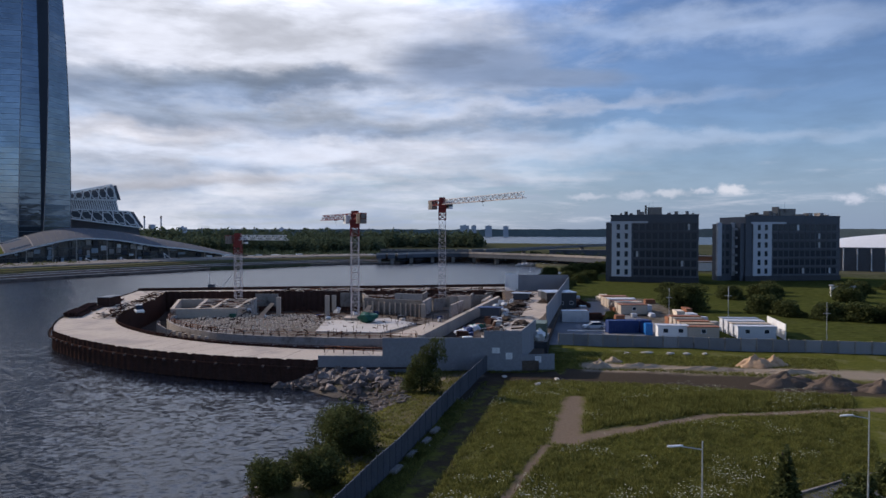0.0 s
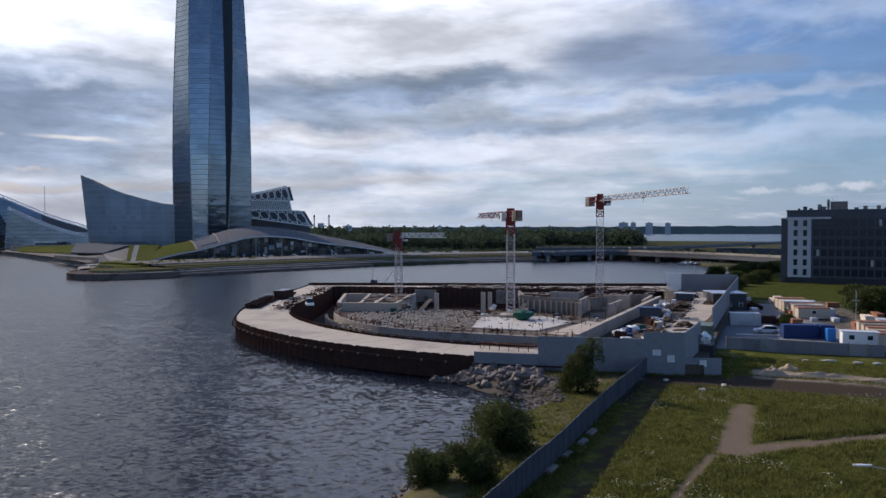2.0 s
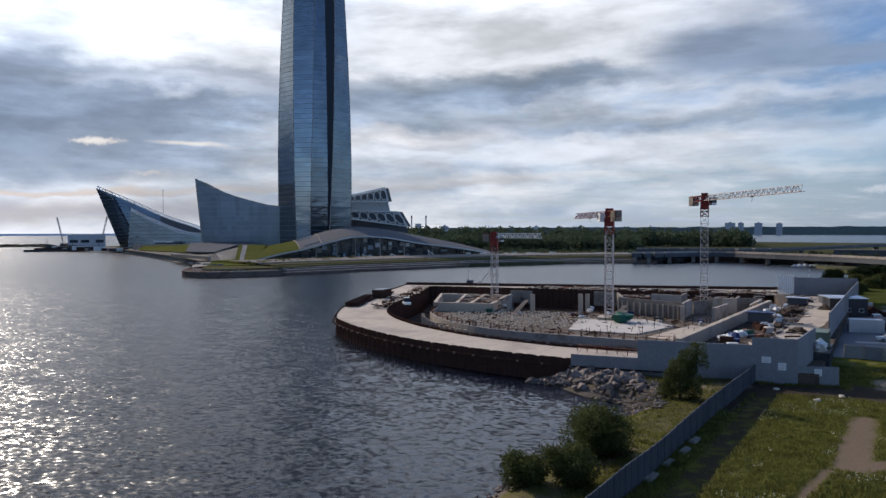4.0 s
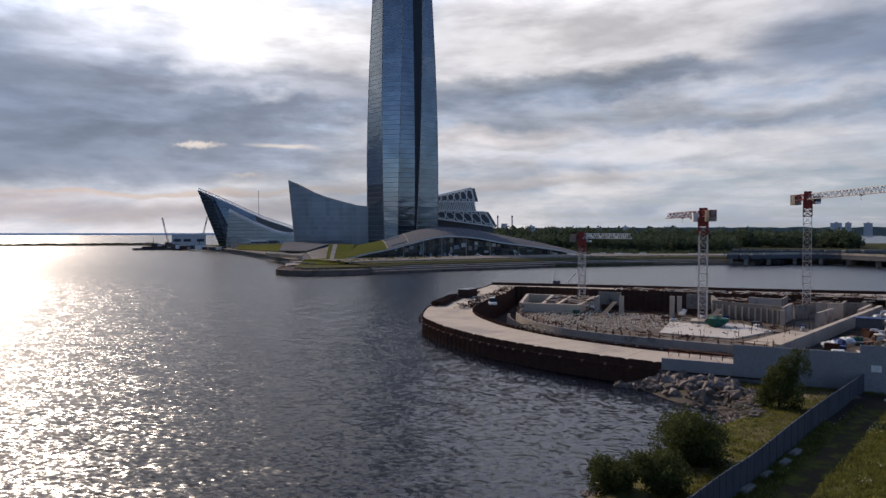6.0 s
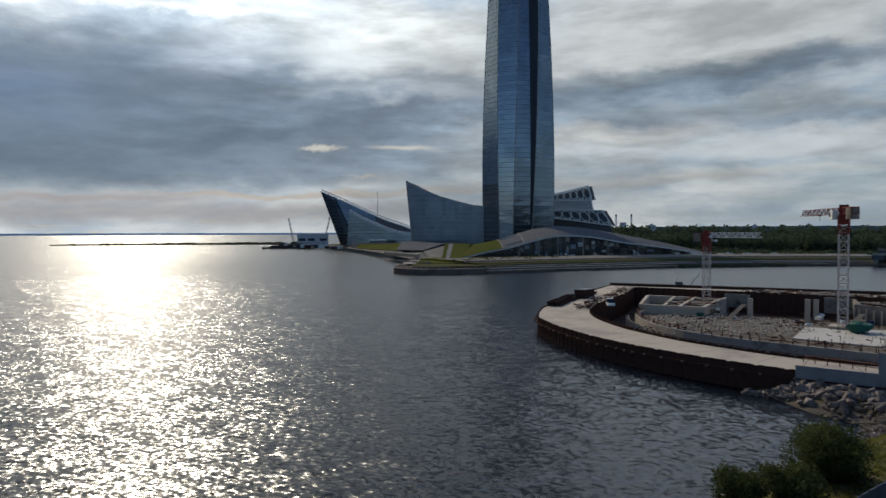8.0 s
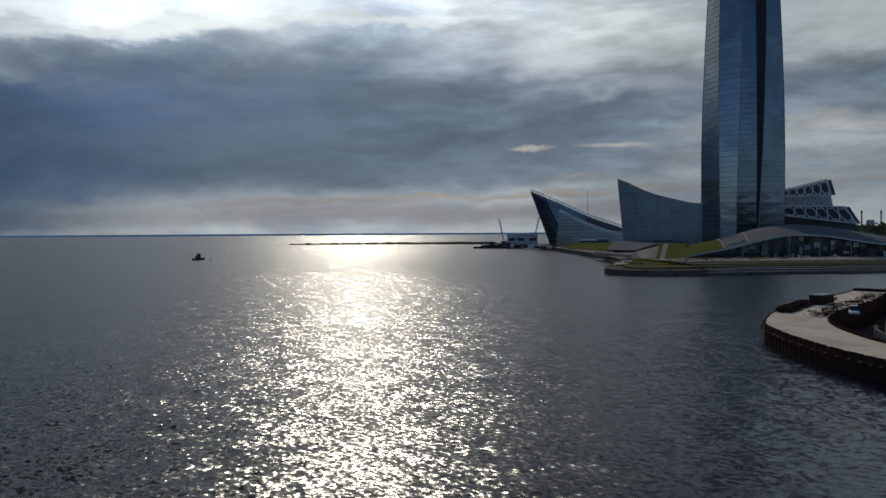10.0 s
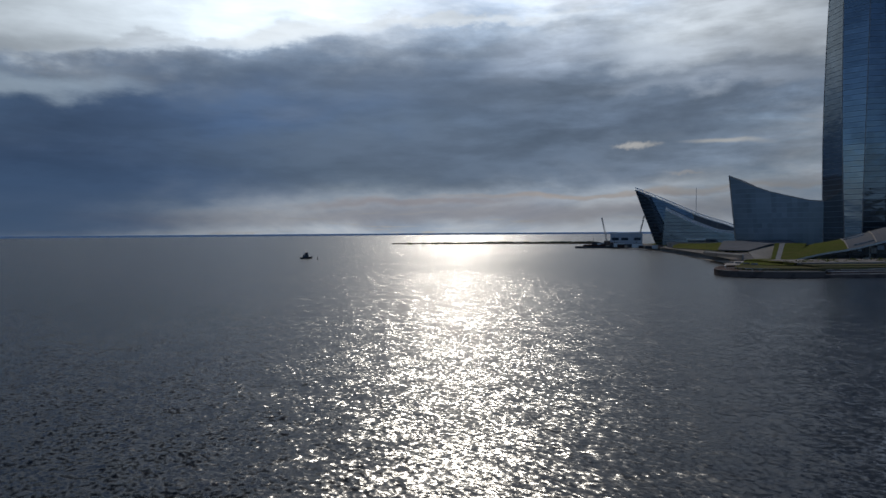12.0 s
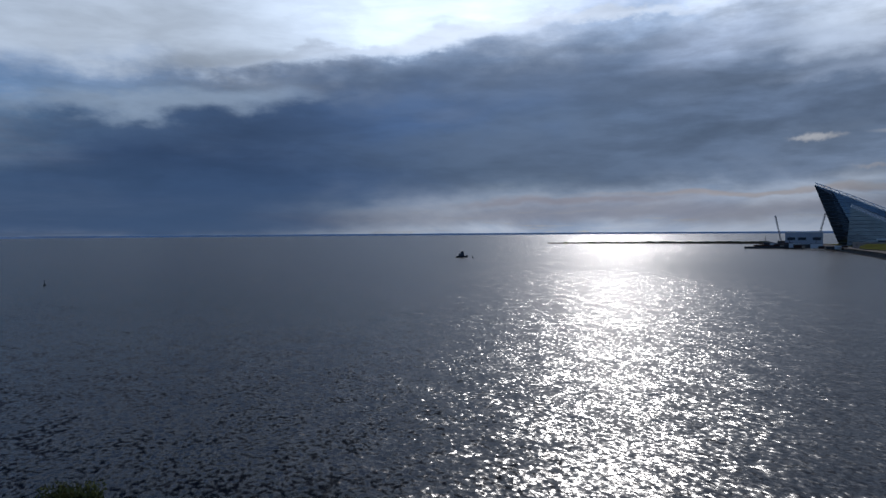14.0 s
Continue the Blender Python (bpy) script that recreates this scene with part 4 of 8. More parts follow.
def build_lattice_wing():
    w = thing("lattice_wing", (0, 0, 0), "end of a glass wing with white hexagonal steel trusses", "office building")
    D = 690
    panels = [("upper_truss", (28.6, 2.75), (25.15, 3.55), (24.85, 2.45), (28.6, 2.4)), ("lower_truss", (28.6, 1.75), (24.0, 1.60), (23.3, 0.42), (28.6, 1.15))]
    for name, *q in panels:
        c = [up(a, D, e) for a, e in q]
        back = [p + Vector((6, 14, 0)) * 0.3 for p in c]
        bm = bmesh.new()
        bm.faces.new([bm.verts.new(p) for p in back])
        panel = part(name, bm, M_FACADE_DARK, w)
        bm = bmesh.new()
        lattice(bm, *c, 7, 0.5)
        part("lattice", bm, M_WHITE, panel, "white painted hexagonal steel lattice")
    bm = bmesh.new()
    a, b, c, d = up(28.6, D + 1, 2.4), up(24.8, D + 1, 2.4), up(24.75, D + 1, 1.62), up(28.6, D + 1, 1.75)
    for k in range(26):
        t = k / 26
        bar(bm, a.lerp(b, t), d.lerp(c, min(1, t + 0.04)), 0.58)
    bar(bm, a, b, 0.5), bar(bm, d, c, 0.5)
    part("louvres", bm, M_WHITE, w)
    bm = bmesh.new()
    q = [up(28.6, D + 6, 2.6), up(25.0, D + 6, 2.9), up(24.7, D + 6, 1.62), up(23.4, D + 6, 0.45), pol(23.0, D + 6, 0), pol(28.6, D + 6, 0)]
    bm.faces.new([bm.verts.new(p) for p in q])
    bmesh.ops.solidify(bm, geom=bm.faces[:], thickness=-30)
    part("body", bm, M_FACADE_DARK, w)


def build_arch():
    """The wide entrance roof: one curved sheet that comes down to the ground on both sides, glass under it."""
    w = thing("arch_pavilion", (0, 0, 0), "low arched pavilion with a grey roof, grass foot and glazed front", "pavilion")
    az = [36.0, 33.6, 31.5, 29.4, 27.5, 25.0, 22.5, 19.3, 16.5]
    fr = [-2.38, -1.74, -1.33, -0.75, -0.37, -0.45, -0.88, -1.28, -1.74]
    fd = [440, 462, 480, 496, 510, 532, 553, 577, 600]
    bk = [-1.5, -1.05, -0.62, 0.05, 0.38, 0.22, -0.22, -0.85, -1.62]
    n = 40
    front = smooth_line([up(a, d, e) for a, d, e in zip(az, fd, fr)], n)
    back = smooth_line([up(a + 0.5, d + 70, e) for a, d, e in zip(az, fd, bk)], n)
    bm = bmesh.new()
    rows = [[f.lerp(b, t) + Vector((0, 0, 1.5 * math.sin(math.pi * t))) for f, b in zip(front, back)] for t in (0, 0.25, 0.5, 0.75, 1)]
    sheet(bm, rows)
    bm.faces.index_update()
    for f in bm.faces:
        f.material_index = 1 if f.index % n < 9 else 0
    part("roof", bm, [M_ROOFGREY, M_LAWN], w)
    bm = bmesh.new()
    for a, b in zip(front, front[1:]):
        d = Vector((0.8, -0.6, 0)) * 0.5
        f = bm.faces.new([bm.verts.new(p) for p in (a + d, b + d, b + d + Vector((0, 0, -1.0)), a + d + Vector((0, 0, -1.0)))])
    part("roof_edge", bm, M_STEEL, w)
    inset = [p + Vector((-3.0, 5.5, -0.6)) for p in front]
    bm = bmesh.new()
    sheet(bm, [inset, [Vector((p.x, p.y, 0)) for p in inset]], lambda i, j, p: (j * 6.4, p.z))
    part("glass_front", bm, M_ARCHGLASS, w)
    for k in range(9, n - 3, 2):
        p = inset[k]
        bm = bmesh.new()
        bar(bm, (p.x + 0.5, p.y - 0.8, 0), (p.x + 0.5, p.y - 0.8, p.z), 0.22)
        part("mullion", bm, M_DARK, w)
    # random panels before the glass: rooms behind, and reflections and light patches, as colour
    rnd = random.Random(6)
    fills = [M_WINDOW, M_STEEL, M_CONCRETE_DARK, M_FACADE_DARK, M_CONCRETE_GREY, M_TOWER_DARK]
    for k in range(10, n - 4):
        a, b = inset[k], inset[k + 1]
        top = min(a.z, b.z) - 0.4
        z = 0.2
        while z + 1.2 < top:
            h = min(rnd.choice((1.6, 2.8, 3.6)), top - z)
            if rnd.random() < 0.42:
                u0, u1 = rnd.uniform(0, 0.4), rnd.uniform(0.6, 1)
                bm = bmesh.new()
                o = Vector((0.3, -0.55, 0))
                p, q = a.lerp(b, u0) + o, a.lerp(b, u1) + o
                wall_run(bm, p.xy, q.xy, z, z + h * 0.9, 0.3)
                part("panel", bm, rnd.choice(fills), w)
            z += h
    for k in range(12, n - 2, 4):
        p = inset[k] + Vector((1.4, -2.6, 0))
        bm = bmesh.new()
        bar(bm, (p.x, p.y, 0), (p.x, p.y, p.z), 0.32, 8)
        part("column", bm, M_CONCRETE_GREY, w)
    for j in range(14, n):
        bm = bmesh.new()
        for a, b in zip(rows, rows[1:]):
            bar(bm, a[j] + Vector((0, 0, 0.05)), b[j] + Vector((0, 0, 0.05)), 0.14)
        part("standing_seam", bm, M_CONCRETE_DARK, w)
    # pale band across the roof between grass and sheet metal
    for j in (9, 13):
        bm = bmesh.new()
        for a, b in zip(rows, rows[1:]):
            bar(bm, a[j] + Vector((0, 0, 0.15)), b[j] + Vector((0, 0, 0.15)), 0.45)
        part("roof_seam", bm, M_CONCRETE_GREY, w)
    # a dark skylight let into the roof, and white frames that stand in front of the glass
    bm = bmesh.new()
    sheet(bm, [[rows[0][j].lerp(rows[1][j], 0.4) + Vector((0, 0, 0.25)) for j in (10, 11, 12, 13)], [rows[3][j] + Vector((0, 0, 0.25)) for j in (9, 10, 11, 12)]])
    part("skylight", bm, M_WINDOW, w, "dark glazed skylight in the roof")
    # the stair between two lawns beside the pavilion's foot
    st = thing("lawn_stair", (0, 0, 0), "broad white stair between sloping lawns", "stair")
    for name, b0, b1, t0, t1, m in (("lawn", 36.9, 36.6, 36.63, 36.3, M_LAWN), ("flight", 36.6, 36.27, 36.3, 35.95, M_CONCRETE_GREY), ("lawn", 36.27, 35.5, 35.95, 34.5, M_LAWN)):
        bm = bmesh.new()
        sheet(bm, [[up(b0, 442, -2.28), up(b1, 442, -2.28)], [up(t0, 510, -1.0), up(t1, 510, -1.02)], [up(t0, 530, -1.1), up(t1, 530, -1.1)]])
        part(name, bm, m, st)
    for k in range(1, 12):
        bm = bmesh.new()
        t = k / 12
        bar(bm, up(36.6, 442, -2.28).lerp(up(36.3, 510, -1.0), t) + Vector((0, 0, 0.1)), up(36.27, 442, -2.28).lerp(up(35.95, 510, -1.02), t) + Vector((0, 0, 0.1)), 0.18)
        part("step_edge", bm, M_SLAB, st)
    # the flat-roofed low pavilion to the west of it
    lp = thing("low_pavilion", (0, 0, 0), "flat grey-roofed low pavilion with a white slanted wall", "pavilion")
    bm = bmesh.new()
    bm.faces.new([bm.verts.new(up(a, d, e)) for a, d, e in ((40.18, 640, -0.9), (35.74, 640, -0.82), (35.2, 600, -1.04), (36.89, 560, -1.12), (38.41, 500, -1.62), (40.54, 540, -1.56))])
    bmesh.ops.triangulate(bm, faces=bm.faces)
    bmesh.ops.solidify(bm, geom=bm.faces[:], thickness=0.6)
    part("roof", bm, M_ROOFGREY, lp)
    bm = bmesh.new()
    bm.faces.new([bm.verts.new(p) for p in (up(38.41, 499, -1.66), up(36.63, 503, -1.18), up(36.77, 480, -2.19), up(37.9, 470, -2.30))])
    bmesh.ops.solidify(bm, geom=bm.faces[:], thickness=1.0)
    part("white_wall", bm, M_SLAB, lp)
    bm = bmesh.new()
    sheet(bm, [[up(43.8, 745, -1.37), up(41.4, 585, -1.50), up(40.5, 541, -1.60), up(38.41, 501, -1.68)], [up(43.8, 770, -1.03), up(41.4, 640, -1.02), up(40.2, 640, -0.95), up(38.41, 641, -0.95)]])
    part("lawn_roof", bm, M_LAWN, lp)
    bm = bmesh.new()
    wall_run(bm, pol(44.2, 775).xy, pol(40.3, 646).xy, 0, 7.6, 0.8, 9.4)
    part("parapet", bm, M_CONCRETE_GREY, lp, "long pale concrete parapet")
    bm = bmesh.new()
    sheet(bm, [[pol(46.8, 948, 1.8), pol(45.2, 818, 1.85), pol(43.2, 668, 1.9), pol(41.2, 548, 2.0), pol(39.5, 452, 2.2), pol(36.9, 430, 2.6)], [up(46.2, 980, -1.02), up(45.0, 860, -1.15), up(43.6, 744, -1.40), up(41.3, 584, -1.55), up(38.4, 500, -1.70), up(37.9, 469, -2.3)]])
    part("paved_slope", bm, M_CONCRETE_DARK, lp)
    for j in range(5):
        t = 0.15 + 0.16 * j
        bm = bmesh.new()
        a, b = pol(41.2, 548, 2.0).lerp(up(41.3, 584, -1.55), t), pol(39.5, 452, 2.2).lerp(up(38.4, 500, -1.70), t)
        bar(bm, a + Vector((0, 0, 0.2)), a.lerp(b, 0.5) + Vector((0, 0, 0.25 + 0.4 * t)), 0.25)
        part("terrace_edge", bm, M_SLAB, lp)
    # a long low pale wall with benches at the tip of the promenade
    sh = thing("lookout_wall", (0, 0, 2.3), "long low pale stone wall with benches at the promenade's tip", "wall")
    bm = bmesh.new()
    wall_run(bm, pol(41.5, 547).xy, pol(38.8, 456).xy, -0.6, 1.7, 1.2, 2.6)
    part("wall", bm, M_CONCRETE_DARK, sh)
    bm = bmesh.new()
    bar(bm, pol(41.5, 546, 1.9), pol(38.8, 455, 2.8), 0.55)
    part("coping", bm, M_SLAB, sh)
    for k in range(5):
        p = pol(40.2 - 0.55 * k, 418 - 6 * k)
        bm = bmesh.new()
        box(bm, -1.6, 1.6, -0.3, 0.3, -0.3, 0.5, Matrix.Translation((p.x, p.y, 0)) @ Matrix.Rotation(radians(40), 4, "Z"))
        part("bench", bm, M_CONCRETE_DARK, sh)
    rail = thing("tip_railing", (0, 0, 0), "thin steel railing round the promenade's tip", "railing")
    ring = smooth_line([(-213, 290, 0.6), (-226, 282, 0.6), (-240, 287, 0.6), (-250, 298, 0.6)], 16)
    for a, b in zip(ring, ring[1:]):
        bm = bmesh.new()
        bar(bm, a + Vector((0, 0, 1.1)), b + Vector((0, 0, 1.1)), 0.07)
        part("rail", bm, M_STEEL, rail)
        bm = bmesh.new()
        bar(bm, a, a + Vector((0, 0, 1.1)), 0.07)
        part("post", bm, M_STEEL, rail)


build_wing(), build_wedge(), build_lattice_wing(), build_arch()


# ---- promenade in front of the tower ----
def build_promenade():
    pr = thing("promenade", (0, 0, 0), "stepped granite promenade and embankment in front of the tower", "embankment", kind="structure")
    edge = [(-31, 507), (-75, 483), (-124, 433), (-144.5, 403.5), (-161, 373), (-177, 347), (-190, 321), (-199, 303), (-212, 284), (-227, 275), (-242, 281), (-252, 293), (-262, 308)]
    line = [v.xy for v in smooth_line([(*p, 0) for p in edge], 60)]

    def inward(k):
        a, b = line[max(k - 1, 0)], line[min(k + 1, 60)]
        d = (b - a).normalized()
        return Vector((-d.y, d.x)) * -1
    steps = [("quay_wall", 0, -6, -0.6, M_GRANITE), ("pale_step", 2, -1, -0.45, M_CONCRETE_GREY), ("step", 4, -1, 0.3, M_GRANITE), ("pale_step", 6, 0, 0.45, M_SLAB), ("step", 8, 0, 1.1, M_GRANITE),
             ("pale_step", 11, 0, 1.22, M_CONCRETE_GREY), ("planted_bank", 13, 0, 2.0, M_BANK), ("upper_lawn", 20, 0, 2.5, M_BANK), ("terrace", 34, 0, 3.2, M_CONCRETE_DARK)]
    tip = 35        # from here on the land narrows to a rounded tip
    for name, off, z0, z1, mat in steps:
        bm = bmesh.new()
        wide = [40 if k < tip else 11.5 if off == 0 else 0.0 for k in range(61)]
        if off == 0:
            rise = [z1 if k < tip else 0.7 for k in range(61)]
        else:
            rise = [z1] * 61
        o = [p + inward(k) * off for k, p in enumerate(line)]
        i = [p + inward(k) * (off + wide[k]) for k, p in enumerate(line)]
        for k in range(60):
            if wide[k + 1] <= 0:
                continue
            q = [o[k], o[k + 1], i[k + 1], i[k]]
            hi = [bm.verts.new((*p, rise[k])) for p in q]
            bm.faces.new(hi)
            bm.faces.new([bm.verts.new((*o[k], z0)), bm.verts.new((*o[k + 1], z0)), bm.verts.new((*o[k + 1], rise[k])), bm.verts.new((*o[k], rise[k]))])
        bmesh.ops.remove_doubles(bm, verts=bm.verts, dist=0.001)
        part(name, bm, mat, pr)
        if mat is M_GRANITE and off in (0, 8):
            bm = bmesh.new()
            for k in range(60):
                if (k * 7 + off) % 11 > 1 and wide[k + 1] > 0:
                    bar(bm, (*o[k], rise[k] + 0.05), (*o[k + 1], rise[k] + 0.05), 0.16)
            part("step_edge", bm, M_CONCRETE, pr, "pale stone edge of a step")
    # the raised paving in the middle of the tip
    bm = bmesh.new()
    prism(bm, [line[k] + inward(k) * 9.5 for k in range(tip - 6, 61, 2)], 0, 1.7)
    bmesh.ops.recalc_face_normals(bm, faces=bm.faces)
    bmesh.ops.triangulate(bm, faces=bm.faces)
    part("tip_terrace", bm, M_BANK, pr)
    # the sloping bank that runs on to the west
    bm = bmesh.new()
    e2 = [(-256, 296), (-315, 374), (-362, 413), (-460, 490), (-584, 580), (-697, 651), (-740, 672)]
    l2 = smooth_line([(*p, 0) for p in e2], 40)
    rows = [[Vector((p.x, p.y, -2.3)) for p in l2], [Vector((p.x + 2, p.y + 5, 1.3)) for p in l2], [Vector((p.x + 8, p.y + 10, 1.9)) for p in l2], [Vector((p.x + 70, p.y + 70, 1.9)) for p in l2]]
    sheet(bm, rows[:3])
    part("west_bank", bm, M_CONCRETE_GREY, pr)
    bm = bmesh.new()
    sheet(bm, rows[2:])
    part("bank_lawn", bm, M_LAWN, pr)


build_promenade()


# ---- far woods and the distance ----
def blob_mesh(bm, c, r, h, rnd, sub=1):
    vs = bmesh.ops.create_icosphere(bm, subdivisions=sub, radius=1.0)["verts"]
    for v in vs:
        k = 0.75 + 0.5 * rnd.random()
        v.co = Vector((c[0] + v.co.x * r * k, c[1] + v.co.y * r * k, c[2] + v.co.z * h * k))


def leaf_cloud(lobes, leaves, size, rnd, verts, faces):
    """Flat clumps of leaves through the shells of some lobes: (x, y, z, rx, rz)."""
    for x, y, z, rx, rz in lobes:
        for _ in range(leaves):
            v = Vector((rnd.gauss(0, 1), rnd.gauss(0, 1), rnd.gauss(0, 1))).normalized() * (0.55 + 0.5 * rnd.random() ** 0.7)
            c = Vector((x + v.x * rx, y + v.y * rx, z + v.z * rz))
            a = Vector((rnd.gauss(0, 1), rnd.gauss(0, 1), rnd.gauss(0, 0.7))).normalized()
            b = a.cross(Vector((rnd.gauss(0, 1), rnd.gauss(0, 1), rnd.gauss(0, 1)))).normalized()
            s = size * rnd.uniform(0.6, 1.4)
            k = len(verts)
            verts += [c - a * s, c + b * s * 0.7, c + a * s, c - b * s * 0.7]
            faces.append((k, k + 1, k + 2, k + 3))


def build_woods():
    rnd = random.Random(5)
    rows = [("near_wood", [(27, 760, 16), (5, 740, 14)], 560, 200, 5.5), ("far_wood", [(26, 1000, 24), (-3, 980, 20)], 640, 320, 8.0), ("bay_wood", [(6, 1250, 16), (-2, 1250, 9)], 120, 150, 9.0)]
    for name, ((a0, d0, h0), (a1, d1, h1)), count, depth, r in rows:
        verts, faces = [], []
        for k in range(count):
            t = rnd.random()
            az = a0 + (a1 - a0) * t
            p = pol(az, d0 + (d1 - d0) * t + depth * rnd.random() ** 1.5)
            h = (h0 + (h1 - h0) * t) * (0.75 + 0.45 * rnd.random() + 0.25 * noise.noise((az * 0.8, 3, 0)))
            rr = r * (0.6 + 0.7 * rnd.random())
            leaf_cloud([(p.x, p.y, h * 0.55, rr, h * 0.5), (p.x + rr * 0.5, p.y, h * 0.35, rr * 0.8, h * 0.35)], 34, r * 0.26, rnd, verts, faces)
        me = bpy.data.meshes.new(name)
        me.from_pydata(verts, [], faces)
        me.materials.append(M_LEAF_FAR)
        tagged(new(name, me), "dense dark green woodland across the bay", "woods", kind="stuff")
    # low shores on the horizon, haze put into their colours: wooded to the north and east, hazy across the sea
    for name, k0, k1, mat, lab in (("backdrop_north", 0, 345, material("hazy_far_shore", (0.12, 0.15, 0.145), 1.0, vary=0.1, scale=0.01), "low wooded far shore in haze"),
                                   ("backdrop_west", 345, 720, material("haze_tinted_coast", (0.46, 0.52, 0.60), 1.0, vary=0.1, scale=0.01), "thin far coast across the sea, tinted blue for haze")):
        bm = bmesh.new()
        prev = None
        for k in range(k0, k1 + 1):
            az = -95 + 250 * k / 720
            right = 1 / (1 + math.exp((az - 28) / 3))
            d = 4700
            h = 10.0 + right * 37 + (1 + 5 * right) * noise.noise((az * 0.9, 0, 0)) + (0.6 + 1.6 * right) * noise.noise((az * 4, 5, 0))
            trio = (bm.verts.new(pol(az, d, -3)), bm.verts.new(pol(az, d + 20, h)), bm.verts.new(pol(az, d + 200, h)))
            if prev:
                bm.faces.new((prev[0], trio[0], trio[1], prev[1]))
                bm.faces.new((prev[1], trio[1], trio[2], prev[2]))
            prev = trio
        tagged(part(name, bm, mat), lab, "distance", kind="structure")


build_woods()


# ---- blocks of flats ----
def build_flats(at, turn, w, depth, h, floors, white, side):
    b = thing("apartment_building", at, "dark grey apartment block with white window strips and roof plant", "apartment building", "apartment blocks")
    b.rotation_euler = (0, 0, radians(turn))
    part("body", boxes((1.2, w, 0, depth, 0, h)), M_FACADE_DARK, b)
    part("plinth", boxes((0.8, w + 0.2, -0.6, depth + 0.2, 0, 2.2)), M_DARK, b)
    part("end_bay", boxes((-0.8, 1.6, 0.6, depth - 1, 0, h - 2.6)), M_FACADE_DARK, b)
    x0, x1 = white
    part("white_bay", boxes((x0, x1, -0.4, 3, 2.2, h - 2.2)), M_FACADE_WHITE, b)
    part("cornice", boxes((x0 - 1.0, x1 + 6.5, -0.5, 0.5, h - 3.0, h - 2.2)), M_FACADE_WHITE, b)
    part("parapet", boxes((1.0, w + 0.1, -0.15, 0.15, h, h + 0.5)), M_FACADE_DARK, b)
    fh = (h - 5.0) / floors
    rnd = random.Random(int(w))
    for k in range(floors):
        z = 3.0 + k * fh
        for x in (x0 + 2.0, x0 + 5.2):
            win = part("window", boxes((x, x + 1.35, -0.46, -0.36, z, z + 2.3)), M_DARK, b)
            part("pane", boxes((x + 0.1, x + 1.25, -0.48, -0.45, z + 0.1, z + 2.2)), M_WINDOW, win)
        for x in np.arange(x1 + 0.8, w - 1.5, 2.5):
            win = part("window", boxes((x, x + 2.0, -0.08, 0.04, z - 0.1, z + 2.4)), M_DARK, b)
            part("pane", boxes((x + 0.1, x + 0.95, -0.1, -0.07, z, z + 2.3)), M_WINDOW, win)
            part("pane", boxes((x + 1.05, x + 1.9, -0.1, -0.07, z, z + 2.3)), M_WINDOW if rnd.random() > 0.05 else M_STEEL, win)
        part("floor_band", boxes((x1 + 0.3, w - 0.3, -0.12, 0.03, z + 2.5, z + 2.75)), M_DARK, b)
    if side:
        part("side_wing", boxes((-8.6, 0.6, 5, 9, 0, h - 3)), M_FACADE_DARK, b)
        for x in (-8.6, -2.0):
            part("white_strip", boxes((x, x + 1.8, 4.6, 6, 2, h - 2.4)), M_FACADE_WHITE, b)
        for k in range(floors):
            z = 3.0 + k * fh
            bal = part("balcony", boxes((-9.2, -7.6, 3.9, 5.2, z, z + 1.1)), M_FACADE_WHITE, b)
            bal = part("balcony", boxes((-1.6, 0.8, 2.6, 4.6, z, z + 1.0)), M_FACADE_WHITE, b)
            for x in (-6.9, -4.6):
                part("window", boxes((x, x + 1.3, 4.92, 5.02, z, z + 2.2)), M_WINDOW, b)
    plant = [(0.44, 0.60, 3.6), (0.32, 0.355, 2.6), (0.36, 0.40, 1.8), (0.18, 0.215, 1.9), (0.13, 0.15, 1.2), (0.24, 0.27, 1.2), (0.66, 0.70, 1.3), (0.74, 0.78, 1.8), (0.86, 0.895, 1.9), (0.93, 0.95, 1.1), (0.41, 0.43, 4.4)]
    for a0, a1, hh in plant:
        part("roof_plant", boxes((w * a0, w * a1, 4, 8, h, h + hh)), M_CONCRETE_DARK, b)
    bm = bmesh.new()
    for x in np.arange(w * 0.7, w, 1.5):
        bar(bm, (x, 1, h + 0.3), (x, 1, h + 1.4), 0.05)
    bar(bm, (w * 0.7, 1, h + 1.4), (w, 1, h + 1.4), 0.05)
    bar(bm, (w * 0.5, 5, h + 3), (w * 0.5, 5, h + 6.5), 0.06), bar(bm, (w * 0.46, 5, h + 3), (w * 0.46, 5, h + 5.4), 0.05)
    part("roof_rail", bm, M_STEEL, b)
    return b


build_flats((68.5, 292.5, 0), -18, 35.5, 20, 27.2, 6, (1.6, 9.5), False)
build_flats((125.5, 294.5, 0), 9, 45, 20, 27.0, 6, (4.5, 13.0), True)


